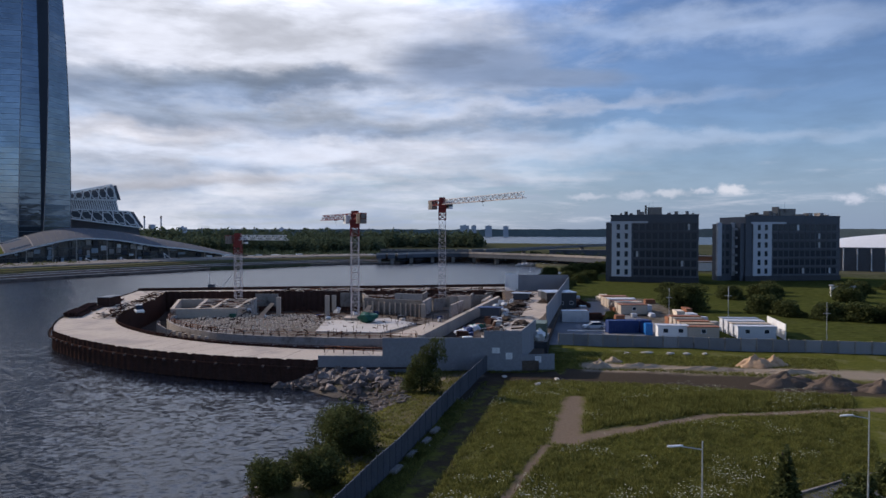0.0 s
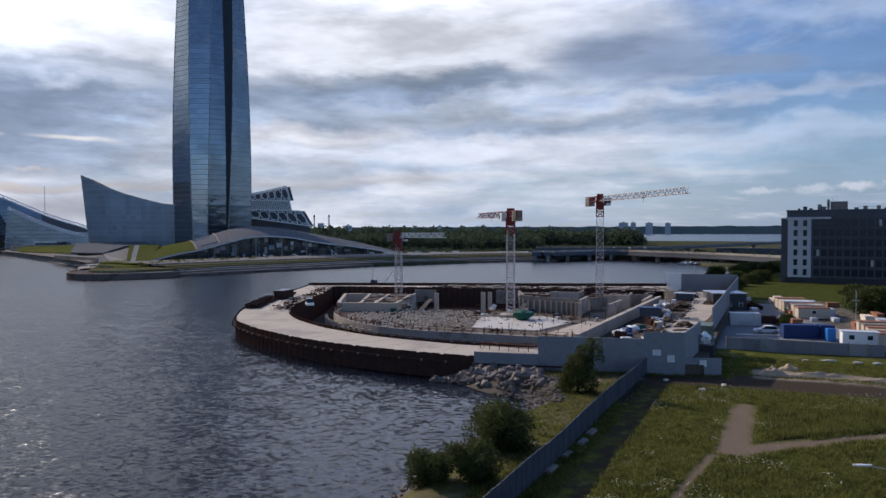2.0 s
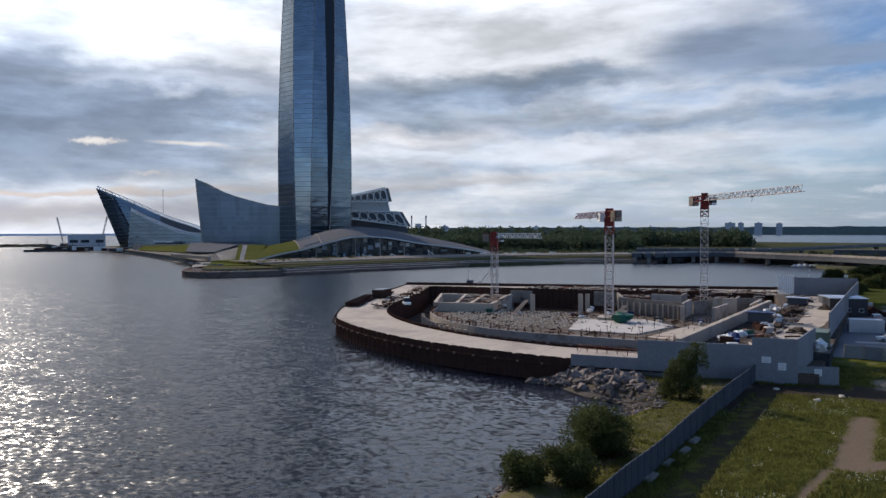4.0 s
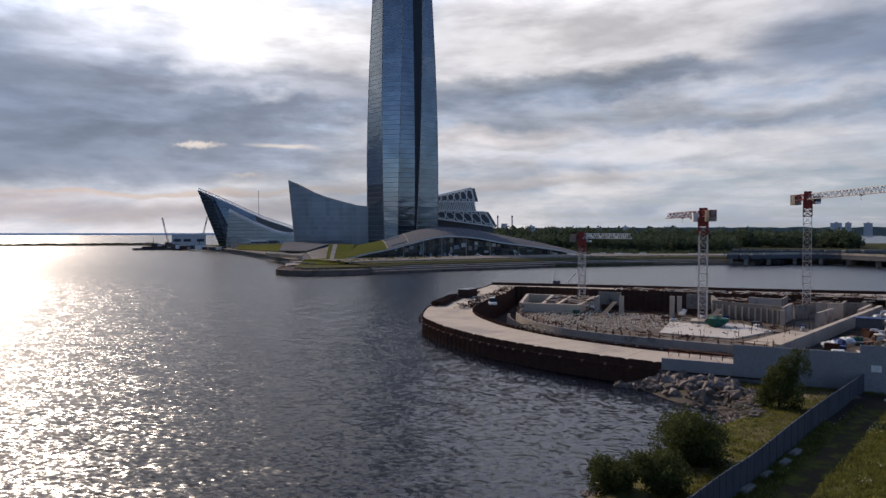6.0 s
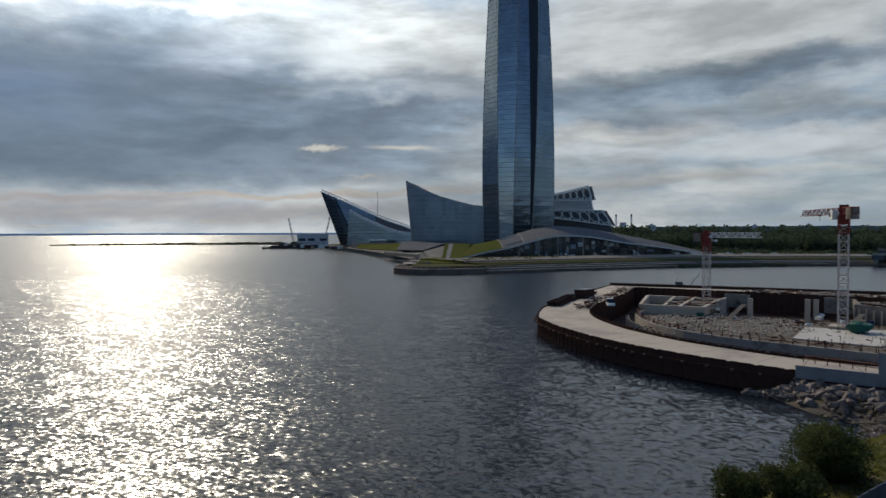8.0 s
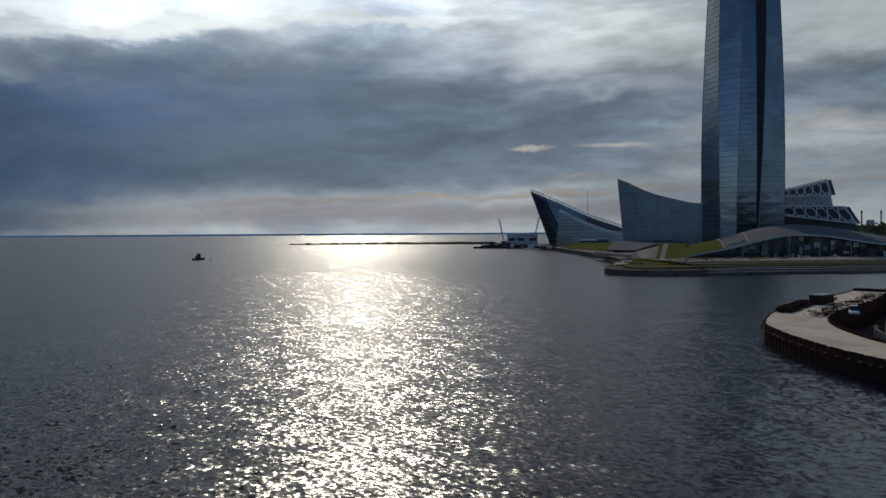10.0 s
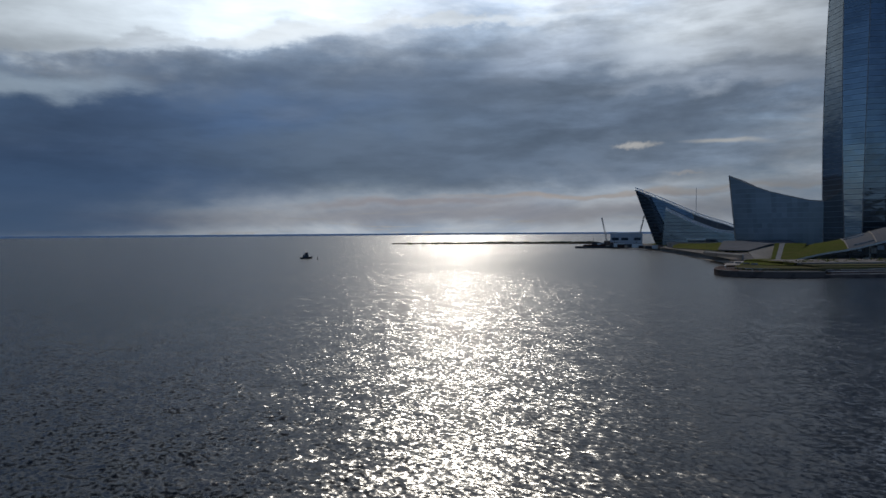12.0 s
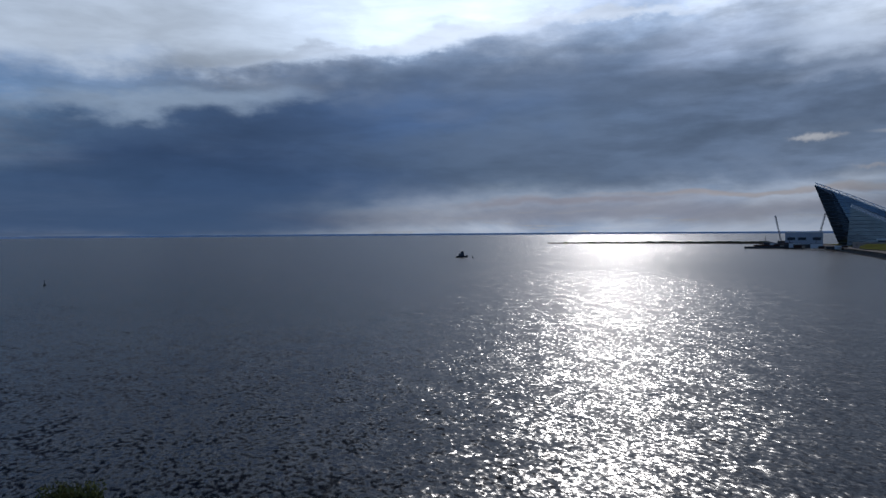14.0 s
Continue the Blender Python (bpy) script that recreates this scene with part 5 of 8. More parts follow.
# ---- cranes ----
def truss(bm, a, b, w, n, r, top_only=False):
    """A lattice beam from a to b: square, or three-cornered with top_only."""
    a, b = Vector(a), Vector(b)
    d = (b - a).normalized()
    u = d.cross(Vector((0, 0, 1)) if abs(d.z) < 0.9 else Vector((0, 1, 0))).normalized() * w / 2
    v = d.cross(u).normalized() * w / 2
    if v.z < 0:
        v = -v
    cs = [u - v, -u - v, v * 1.2] if top_only else [u + v, u - v, -u - v, -u + v]
    m = len(cs)
    for c in cs:
        bar(bm, a + c, b + c, r * 1.4)
    for k in range(n):
        p, q = a.lerp(b, k / n), a.lerp(b, (k + 1) / n)
        for i in range(m):
            c0, c1 = cs[i], cs[(i + 1) % m]
            bar(bm, p + c0, p + c1, r)
            if k % 2:
                c0, c1 = c1, c0
            bar(bm, p + c0, q + c1, r)


def build_crane(at, mast_top, jib_dir, jib_len, counter_len, label, jib_mat, mast_mat, rod=0.06):
    c = thing("tower_crane", at, label, "crane", "tower cranes on the site")
    h = mast_top - at[2]
    part("foot", boxes((-2.6, 2.6, -2.6, 2.6, 0, 0.9)), M_CONCRETE, c)
    bm = bmesh.new()
    truss(bm, (0, 0, 0.9), (0, 0, h), 1.9, int(h / 1.9), 0.075)
    part("mast", bm, mast_mat, c, "white lattice mast")
    bm = bmesh.new()
    box(bm, -1.1, 1.1, -1.1, 1.1, h, h + 0.9)
    truss(bm, (0, 0, h - 2.0), (0, 0, h + 2.0), 2.0, 3, 0.13)
    box(bm, -0.9, 0.9, -0.9, 0.9, h + 0.9, h + 2.8)
    part("slewing_unit", bm, M_RED, c, "red slewing unit")
    d = Vector((math.cos(radians(jib_dir)), math.sin(radians(jib_dir)), 0))
    s = Vector((-d.y, d.x, 0))
    z = Vector((0, 0, h + 3.0))
    bm = bmesh.new()
    truss(bm, z + d * 0.5, z + d * jib_len, 1.3, int(jib_len / 1.5), rod, True)
    part("jib", bm, jib_mat, c, "lattice jib")
    bm = bmesh.new()
    truss(bm, z - d * counter_len, z + d * 1.0, 1.4, int(counter_len / 1.4), 0.09)
    box(bm, -0.9, 0.9, -0.9, 0.9, 0, 1.6, Matrix.Translation(z + Vector((0, 0, -0.2))))
    part("counter_jib", bm, M_RED, c, "red counter jib")
    bm = bmesh.new()
    rot = Matrix.Rotation(radians(jib_dir), 4, "Z")
    for k in range(3):
        box(bm, -counter_len + 0.2 + 0.9 * k, -counter_len + 0.95 + 0.9 * k, -0.9, 0.9, -1.9, 0.6, Matrix.Translation(z) @ rot)
    part("counterweight", bm, M_CONCRETE_DARK, c, "grey concrete counterweight")
    bm = bmesh.new()
    box(bm, 0.2, 1.9, 1.1, 2.4, -1.9, 0.2, Matrix.Translation(z) @ rot)
    cab = part("cab", bm, M_WHITE, c, "white operator's cab")
    bm = bmesh.new()
    box(bm, 1.2, 1.93, 1.07, 2.43, -1.3, -0.1, Matrix.Translation(z) @ rot)
    part("cab_glass", bm, M_WINDOW, cab)
    bm = bmesh.new()
    p = z + d * jib_len * 0.55
    bar(bm, p, p - Vector((0, 0, 2.0)), 0.05)
    box(bm, -0.4, 0.4, -0.4, 0.4, -0.9, -0.5, Matrix.Translation(p))
    part("trolley", bm, M_DARK, c)
    return c


build_crane((-22.4, 179, -2.2), 21.3, 118, 26, 6.0, "tower crane with a red jib on a white lattice mast", M_RED, M_MAST)
build_crane((-0.2, 205, -2.2), 26.0, -64, 44, 8.0, "tower crane with a long white jib over the site", M_MAST, M_MAST)
build_crane((-63.5, 218, -2.2), 15.6, -26, 19, 4.5, "low tower crane with a white jib and red slewing unit", M_WHITE, M_MAST, 0.09)


# ---- inside the pit ----
SLAB_Z = -2.2


def build_pit():
    rnd = random.Random(11)
    curve = [v.xy for v in smooth_line([(-70, 186, 0), (-68.5, 175, 0), (-61, 162, 0), (-50, 151.5, 0), (-38, 146, 0), (-27, 144, 0), (-12, 142, 0), (-3, 141.5, 0)], 40)]
    f = thing("foundation", (0, 0, PIT_Z), "concrete foundation slab with a curved edge wall in the pit", "foundation")
    bm = bmesh.new()
    prism(bm, [*[Vector((p.x, p.y)) for p in curve], Vector((3, 160)), Vector((12, 200)), Vector((14, 214)), Vector((-22, 214)), Vector((-24, 192)), Vector((-53, 190)), Vector((-56, 214)), Vector((-79.5, 212.5))], 0, SLAB_Z - PIT_Z)
    bmesh.ops.recalc_face_normals(bm, faces=bm.faces)
    part("slab", bm, material("muddy_slab", (0.12, 0.098, 0.08), 0.95, vary=0.45, scale=0.8, second=(0.20, 0.17, 0.14), patch=0.35, spec=0.05), f)
    bm = bmesh.new()
    for a, b in zip(curve, curve[1:]):
        wall_run(bm, a, b, 0.8, SLAB_Z - PIT_Z + 0.9, 0.7)
    part("edge_wall", bm, M_CONCRETE_GREY, f, "pale curved concrete edge wall")
    bm = bmesh.new()
    prism(bm, [(-28.5, 157), (-13.4, 155), (-6.5, 171), (-14, 181), (-29.5, 176)], SLAB_Z - PIT_Z, SLAB_Z - PIT_Z + 0.3)
    part("new_slab", bm, M_SLAB, f, "freshly cast white concrete slab")
    bm = bmesh.new()
    prism(bm, [(-11, 150), (-3.5, 145), (4, 168), (-3, 172)], SLAB_Z - PIT_Z, SLAB_Z - PIT_Z + 0.5)
    part("ramp_slab", bm, M_CONCRETE, f)
    for k in range(1, 15):
        p = curve[4 + k] + Vector((-1.8, -1.8))
        part("column", boxes((p.x - 0.3, p.x + 0.3, p.y - 0.3, p.y + 0.3, 0, 2.6)), M_CONCRETE, f)
    # the walled basin
    b = thing("concrete_basin", (0, 0, SLAB_Z), "unfinished concrete basin with thick open walls", "basin")
    runs = [((-71, 184), (-55, 186)), ((-55, 186), (-58, 213)), ((-71, 184), (-79, 211)), ((-79, 211), (-58, 213)), ((-65, 185.5), (-71, 211.5)), ((-61, 186), (-65, 212)), ((-58, 198), (-62, 198))]
    for a, c in runs:
        bm = bmesh.new()
        wall_run(bm, a, c, 0, 2.4, 0.9)
        part("wall", bm, M_CONCRETE, b)
    # back walls, piers, and the curved wall with ribs
    w = thing("core_walls", (0, 0, SLAB_Z), "raw concrete walls and piers of the unfinished building", "walls")
    ribbed = [v.xy for v in smooth_line([(-22, 196, 0), (-16, 192, 0), (-10, 189, 0), (-5.5, 186, 0)], 12)]
    for a, c in zip(ribbed, ribbed[1:]):
        bm = bmesh.new()
        wall_run(bm, a, c, 0, 4.3, 0.5)
        part("wall", bm, M_CONCRETE_DARK, w)
        part("rib", boxes((a.x - 0.2, a.x + 0.2, a.y - 0.9, a.y - 0.25, 0, 3.4)), M_CONCRETE, w)
    for a, c, h, m in [((-5.5, 186), (-3.5, 200), 4.0, M_CONCRETE_GREY), ((0.8, 204), (4.2, 203.5), 4.0, M_CONCRETE), ((4.2, 203.5), (8.0, 206), 4.0, M_CONCRETE), ((8.0, 206), (9, 214), 4.0, M_CONCRETE_DARK), ((-14, 206), (-6, 204), 4.6, M_CONCRETE_GREY), ((-6, 204), (-5, 213), 4.6, M_CONCRETE_DARK), ((2, 186), (5.5, 199), 3.2, M_CONCRETE_GREY),
                       ((-31, 213), (-24, 212), 4.2, M_CONCRETE_DARK), ((-24, 212), (-21, 197), 4.2, M_CONCRETE_DARK), ((-51.5, 190), (-52.5, 197), 4.2, M_CONCRETE_GREY), ((-57, 214), (-50, 213), 3.8, M_CONCRETE_DARK),
                       ((9, 212), (15, 213), 3.6, M_CONCRETE_DARK), ((-3, 200), (1, 204), 3.5, M_CONCRETE_DARK), ((11, 196), (14.5, 212), 3.4, M_CONCRETE)]:
        bm = bmesh.new()
        wall_run(bm, a, c, 0, h, 0.7)
        part("wall", bm, m, w)
    for x, y, h in [(-31.3, 190, 5.4), (-44.2, 189, 5.0), (-31.0, 200, 4.6), (-5.2, 184.6, 3.6), (-19, 183, 2.0), (2.5, 202.6, 4.2)]:
        part("pier", boxes((x - 0.55, x + 0.55, y - 0.5, y + 0.5, 0, h)), M_CONCRETE, w)
    bm = bmesh.new()
    for x, y in [(-46.8, 186), (-20, 180)]:
        vs = [bm.verts.new(p) for p in ((x - 2, y - 3, 0), (x - 0.5, y - 3, 0), (x + 1.6, y + 3, 3.4), (x + 0.4, y + 3, 3.4))]
        bm.faces.new(vs)
        bmesh.ops.solidify(bm, geom=bm.faces[-1:], thickness=0.5)
    part("stair_flight", bm, M_CONCRETE, w)
    # reinforcing bars and formwork, in rows
    bm = bmesh.new()
    for i in range(42):
        for j in range(30):
            x = -66 + 0.95 * i + 0.12 * j + rnd.uniform(-0.12, 0.12)
            y = 153 + 1.3 * j + rnd.uniform(-0.15, 0.15) - (x + 45) * 0.12
            if j % 2 or (x + 45) ** 2 / 400 + (y - 173) ** 2 / 380 > 1.0 or rnd.random() < 0.12:
                continue
            z = SLAB_Z + rnd.uniform(0.15, 0.4)
            bar(bm, (x - 0.28, y - 0.1, z), (x + 0.28, y + 0.12, z + rnd.uniform(-0.05, 0.1)), rnd.uniform(0.11, 0.18))
    tagged(part("formwork_timber", bm, M_TIMBER), "rows of pale formwork timbers on the slab", "formwork", kind="stuff")
    bm = bmesh.new()
    for k in range(420):
        x, y = rnd.uniform(-62, -4), rnd.uniform(150, 205)
        z = SLAB_Z
        L, a = rnd.uniform(0.6, 2.4), rnd.uniform(0, 3.14)
        bar(bm, (x, y, z + 0.1), (x + L * math.cos(a), y + L * math.sin(a), z + rnd.uniform(0.1, 0.5)), rnd.uniform(0.05, 0.14))
    tagged(part("steel_scrap", bm, M_RUST), "rusty reinforcing steel strewn over the slab", "steel bars", kind="stuff")
    # starter bars standing out of the walls and slab
    bm = bmesh.new()
    for k in range(420):
        if k % 3 == 0:
            q = curve[rnd.randrange(len(curve) - 1)]
            x, y, z = q.x + rnd.uniform(-0.3, 0.3), q.y + rnd.uniform(0, 0.5), SLAB_Z + 0.8
        elif k % 3 == 1:
            x, y, z = rnd.uniform(-56, 6), rnd.uniform(196, 214), SLAB_Z
        else:
            x, y, z = rnd.uniform(-24, 2), rnd.uniform(146, 200), SLAB_Z
        bar(bm, (x, y, z), (x + rnd.uniform(-0.1, 0.1), y, z + rnd.uniform(0.5, 1.6)), rnd.uniform(0.03, 0.09))
    tagged(part("starter_bars", bm, M_RUST), "rusty starter bars standing out of the concrete", "steel bars", kind="stuff")
    # red-brown steel, planks and formwork piled along the far side of the pit
    for name, mat, lab, count in (("steel_piles", M_RUST, "rusty steel beams and bars piled behind the pit", 260), ("plank_piles", M_ORANGE, "brown planks and formwork piled behind the pit", 120), ("pale_planks", M_TIMBER, "pale boards lying behind the pit and on the basin", 260)):
        bm = bmesh.new()
        for k in range(count):
            x, y = rnd.uniform(-52, 19), rnd.uniform(222.5, 231)
            z = DECK_Z + rnd.uniform(0.05, 0.7)
            if k % 3 == 0:
                x, y, z = rnd.uniform(-26, 14), rnd.uniform(213, 221), rnd.uniform(-1.5, 1.3)
            if k % 3 == 1:
                x, y, z = rnd.uniform(-68, -56), rnd.uniform(188, 211), SLAB_Z + rnd.uniform(0.1, 2.9)
            L, a = rnd.uniform(0.8, 3.5), rnd.gauss(0, 0.4)
            bar(bm, (x, y, z), (x + L * math.cos(a), y + L * math.sin(a), z + rnd.gauss(0, 0.15)), rnd.uniform(0.06, 0.2))
        tagged(part(name, bm, mat), lab, "building material", kind="stuff")
    # timber guard rails and ledges round the edge wall
    gr = thing("guard_rail", (0, 0, SLAB_Z + 0.9), "rough timber guard rail on the curved edge wall", "guard rail")
    for k in range(0, 38, 2):
        a, b = curve[k], curve[k + 2]
        for z in (0.5, 1.0):
            bm = bmesh.new()
            bar(bm, (*a, z), (*b, z + 0.05), 0.05)
            part("rail", bm, M_ORANGE, gr)
        bm = bmesh.new()
        bar(bm, (*a, 0), (*a, 1.1), 0.06)
        part("post", bm, M_RUST, gr)
    # joints across the quay's deck
    bm = bmesh.new()
    for k in range(3, 80, 3):
        a, b = OUTER_LINE[k], INNER_LINE[k]
        d = (b - a).normalized()
        wall_run(bm, a + d * 0.4, b - d * 0.4, DECK_Z + 0.002, DECK_Z + 0.008, 0.10)
    tagged(part("deck_joints", bm, M_CONCRETE_DARK), "dark expansion joints across the quay's deck", "joints", kind="structure")
    # capping beam along the diagonal
    bm = bmesh.new()
    wall_run(bm, (16.2, 205), (-4.2, 126.5), -4.5, DECK_Z + 0.25, 1.0)
    tagged(part("capping_beam", bm, M_CONCRETE), "long pale concrete capping beam along the pit", "beam")
    # props in front, between quay and slab
    bm = bmesh.new()
    for k in range(50):
        x = rnd.uniform(-26, -9)
        y = rnd.uniform(114, 122)
        bar(bm, (x, y, -4.4), (x + rnd.uniform(-0.2, 0.2), y, rnd.uniform(-3.5, -1.5)), 0.1)
    tagged(part("anchor_piles", bm, M_RUST), "rusty steel piles standing in the trench", "piles", kind="stuff")


build_pit()


def irregular(bm, c, r, rnd, flat=1.0, sub=1):
    vs = bmesh.ops.create_icosphere(bm, subdivisions=sub, radius=1.0)["verts"]
    for v in vs:
        k = 0.65 + 0.6 * rnd.random()
        v.co = Vector((c[0] + v.co.x * r * k, c[1] + v.co.y * r * k, c[2] + v.co.z * r * flat * k))


def build_clutter():
    rnd = random.Random(3)
    mats = [M_WHITE, M_BLUE, M_ORANGE, M_GREEN, M_SLAB, M_DARK, M_RUST, M_STEEL]
    names = [("big_bag", "white woven bulk bag on the site", "bag"), ("crate", "small stack of site material", "crate"), ("pallet_stack", "stacked pallets with material", "pallet stack")]
    bm = bmesh.new()
    irregular(bm, (0, 0, 1.2), 2.4, rnd, 0.55, 2)
    t = tagged(part("tarpaulin_heap", bm, M_GREEN), "heap of material under a green tarpaulin", "tarpaulin")
    t.location = (-18.5, 173, SLAB_Z + 0.3)
    for k in range(46):
        # along the yard east of the diagonal, and beside the front wall
        if k < 26:
            y = rnd.uniform(112, 190)
            x = -2 + (y - 112) * 0.19 + rnd.uniform(3, 8)
            z = DECK_Z
        else:
            y = rnd.uniform(176, 208)
            x = rnd.uniform(-58, 6)
            z = SLAB_Z
        nm, lab, cat = names[k % 3]
        w, d, h = rnd.uniform(0.8, 2.4), rnd.uniform(0.8, 1.8), rnd.uniform(0.5, 1.4)
        th = thing(nm, (x, y, z), lab, cat, "site material")
        th.rotation_euler = (0, 0, rnd.uniform(0, 3.1))
        m = mats[rnd.randrange(len(mats))]
        if k % 3 == 0:
            b = bmesh.new()
            irregular(b, (0, 0, 0.45), 0.75, rnd, 0.75, 2)
            part("bag", b, M_WHITE, th)
            part("loop", boxes((-0.3, 0.3, -0.04, 0.04, 0.85, 1.05)), M_BLUE, th)
        else:
            for q in range(3):
                part("layer", boxes((-w / 2 + 0.1 * q, w / 2, -d / 2, d / 2 - 0.08 * q, h * q / 3, h * (q + 0.85) / 3)), m, th)
    # what lies in the yard: earth mounds, bags under sheets, a blue-roofed hut and a shed
    for x, y, r in ((18.8, 178.3, 2.6), (16.2, 142.7, 2.0), (27.7, 188, 2.4), (16.3, 171, 2.0), (13.6, 150, 1.6), (24, 205, 2.4), (10.5, 133, 1.5)):
        b = bmesh.new()
        irregular(b, (0, 0, 0.1), r, rnd, 0.42, 3)
        tagged(part("earth_mound", b, M_SOIL), "low mound of dark brown earth in the yard", "mound", "earth mounds").location = (x, y, DECK_Z - 0.05)
    for x, y, m, lab in ((6.9, 137.1, M_GREEN, "material under a turquoise sheet"), (5.6, 134.5, M_WHITE, "white bulk bags beside the pit"), (4.4, 131.5, M_BLUE, "blue plastic sheet over material"), (14.4, 164.2, M_WHITE, "white bulk bags in the yard"), (13.2, 161.5, M_SAND, "heap of pale sand"), (3.8, 128.4, M_WHITE, "white sacks beside the front wall")):
        b = bmesh.new()
        for q in range(4):
            irregular(b, (rnd.uniform(-1, 1), rnd.uniform(-1, 1), 0.45), 0.85, rnd, 0.7, 2)
        tagged(part("covered_heap", b, m), lab, "heap", "covered heaps").location = (x, y, DECK_Z)
    for (x, y), m, lab in (((10.8, 159), M_BLUE, "small open hut with a blue sheet roof"), ((22, 197), M_STEEL, "low shed with a grey sheet roof")):
        hh = thing("site_shed", (x, y, DECK_Z), lab, "shed", "site sheds")
        hh.rotation_euler = (0, 0, radians(-14))
        part("body", boxes((-2.2, 2.2, -1.2, 1.2, 0, 1.8)), M_FACADE_DARK, hh)
        part("roof", boxes((-2.7, 2.7, -1.6, 1.6, 1.8, 1.95)), m, hh)
    # rails and guard posts on the quay's inner edge
    r = thing("quay_railing", (0, 0, DECK_Z), "low dark railing along the quay's inner edge", "railing")
    pts = [p for p in INNER_LINE[2:60:1]]
    for a, b in zip(pts, pts[1:]):
        bm = bmesh.new()
        bar(bm, (*a, 0.55), (*b, 0.55), 0.06)
        part("rail", bm, M_RUST, r)
    for p in pts:
        bm = bmesh.new()
        bar(bm, (*p, 0), (*p, 0.65), 0.06)
        part("post", bm, M_RUST, r)
    # timber rail on the deck beside the low wall
    tr = thing("timber_rail", (0, 0, DECK_Z), "orange-brown timber guard rail on the quay deck", "guard rail")
    for k in range(6):
        a, b = Vector((-18.5, 109.5)).lerp(Vector((-9.2, 107.5)), k / 6), Vector((-18.5, 109.5)).lerp(Vector((-9.2, 107.5)), (k + 1) / 6)
        for z in (0.55, 1.0):
            bm = bmesh.new()
            bar(bm, (*a, z), (*b, z), 0.07)
            part("rail", bm, M_ORANGE, tr)
        bm = bmesh.new()
        bar(bm, (*a, 0), (*a, 1.1), 0.07)
        part("post", bm, M_RUST, tr)
    # rusty beams and boards along the north-west rim
    for nm, mt, lab, cnt in (("rim_beams", M_RUST, "rusty beams lying along the quay's inner rim", 150), ("rim_boards", M_TIMBER, "pale boards lying along the quay's inner rim", 60)):
        bm = bmesh.new()
        for _ in range(cnt):
            t = rnd.uniform(58, 83)
            q = INNER_LINE[int(t)].lerp(OUTER_LINE[int(t)], rnd.uniform(0.0, 0.3) if nm == "rim_beams" else rnd.uniform(0, 0.45))
            L, an = rnd.uniform(0.6, 2.6), radians(-75) + rnd.gauss(0, 0.5)
            bar(bm, (q.x, q.y, DECK_Z + rnd.uniform(0.1, 0.7)), (q.x + L * math.cos(an), q.y + L * math.sin(an), DECK_Z + rnd.uniform(0.1, 0.8)), rnd.uniform(0.06, 0.2))
        tagged(part(nm, bm, mt), lab, "building material", kind="stuff")
    # stacks of dark piles on the west side of the quay
    for k, (x, y, n) in enumerate([(-83, 160, 9), (-86, 172, 8), (-89, 190, 6)]):
        h = thing("pile_stack", (x, y, DECK_Z), "stack of dark rusty steel piles on the quay", "pile stack", "pile stacks")
        h.rotation_euler = (0, 0, radians(-75))
        for q in range(n):
            bm = bmesh.new()
            yy, zz = (q % 5) * 0.75 - 1.6, 0.3 + (q // 5) * 0.6
            bar(bm, (-5, yy, zz), (5 + rnd.random(), yy, zz), 0.3, 6)
            part("pile", bm, M_RUST, h)
    b = thing("site_hut", (-85.5, 180, DECK_Z), "dark steel site hut at the quay's edge", "hut")
    part("body", boxes((-1.5, 1.5, -3.2, 3.2, 0, 2.3)), M_RUST, b)
    part("roof", boxes((-1.65, 1.65, -3.35, 3.35, 2.3, 2.45)), M_FACADE_DARK, b)
    # a pick-up on the quay, far side
    build_car((-70.5, 163, DECK_Z), -60, M_WHITE, "white van parked on the quay", 1.9)


def build_car(at, turn, paint, label, height=1.45):
    c = thing("car", at, label, "car", "parked vehicles")
    c.rotation_euler = (0, 0, radians(turn))
    body = bmesh.new()
    prof = [(-2.2, 0.35), (-2.25, 0.75), (-1.3, 0.9), (1.0, 0.92), (2.1, 0.85), (2.25, 0.55), (2.2, 0.35)]
    lo = [body.verts.new((x, -0.85, z)) for x, z in prof]
    hi = [body.verts.new((x, 0.85, z)) for x, z in prof]
    body.faces.new(lo[::-1]), body.faces.new(hi)
    for k in range(len(prof)):
        q = (k + 1) % len(prof)
        body.faces.new((lo[k], lo[q], hi[q], hi[k]))
    bmesh.ops.recalc_face_normals(body, faces=body.faces)
    part("body", body, paint, c)
    cab = bmesh.new()
    prof = [(-1.9, 0.88), (-1.3, height), (0.3, height), (1.1, 0.9)]
    lo = [cab.verts.new((x, -0.8 + 0.12 * (z > 1), z)) for x, z in prof]
    hi = [cab.verts.new((x, 0.8 - 0.12 * (z > 1), z)) for x, z in prof]
    cab.faces.new(lo[::-1]), cab.faces.new(hi)
    for k in range(3):
        cab.faces.new((lo[k], lo[k + 1], hi[k + 1], hi[k]))
    bmesh.ops.recalc_face_normals(cab, faces=cab.faces)
    part("cabin", cab, M_WINDOW, c)
    part("roof", boxes((-1.3, 0.3, -0.7, 0.7, height, height + 0.06)), paint, c)
    for x in (-1.4, 1.4):
        for y in (-0.8, 0.8):
            bm = bmesh.new()
            bar(bm, (x, y - 0.1, 0.33), (x, y + 0.1, 0.33), 0.33, 12)
            wheel = part("wheel", bm, M_DARK, c)
            bm = bmesh.new()
            bar(bm, (x, y - 0.12, 0.33), (x, y + 0.12, 0.33), 0.18, 8)
            part("rim", bm, M_STEEL, wheel)
    return c


build_clutter()


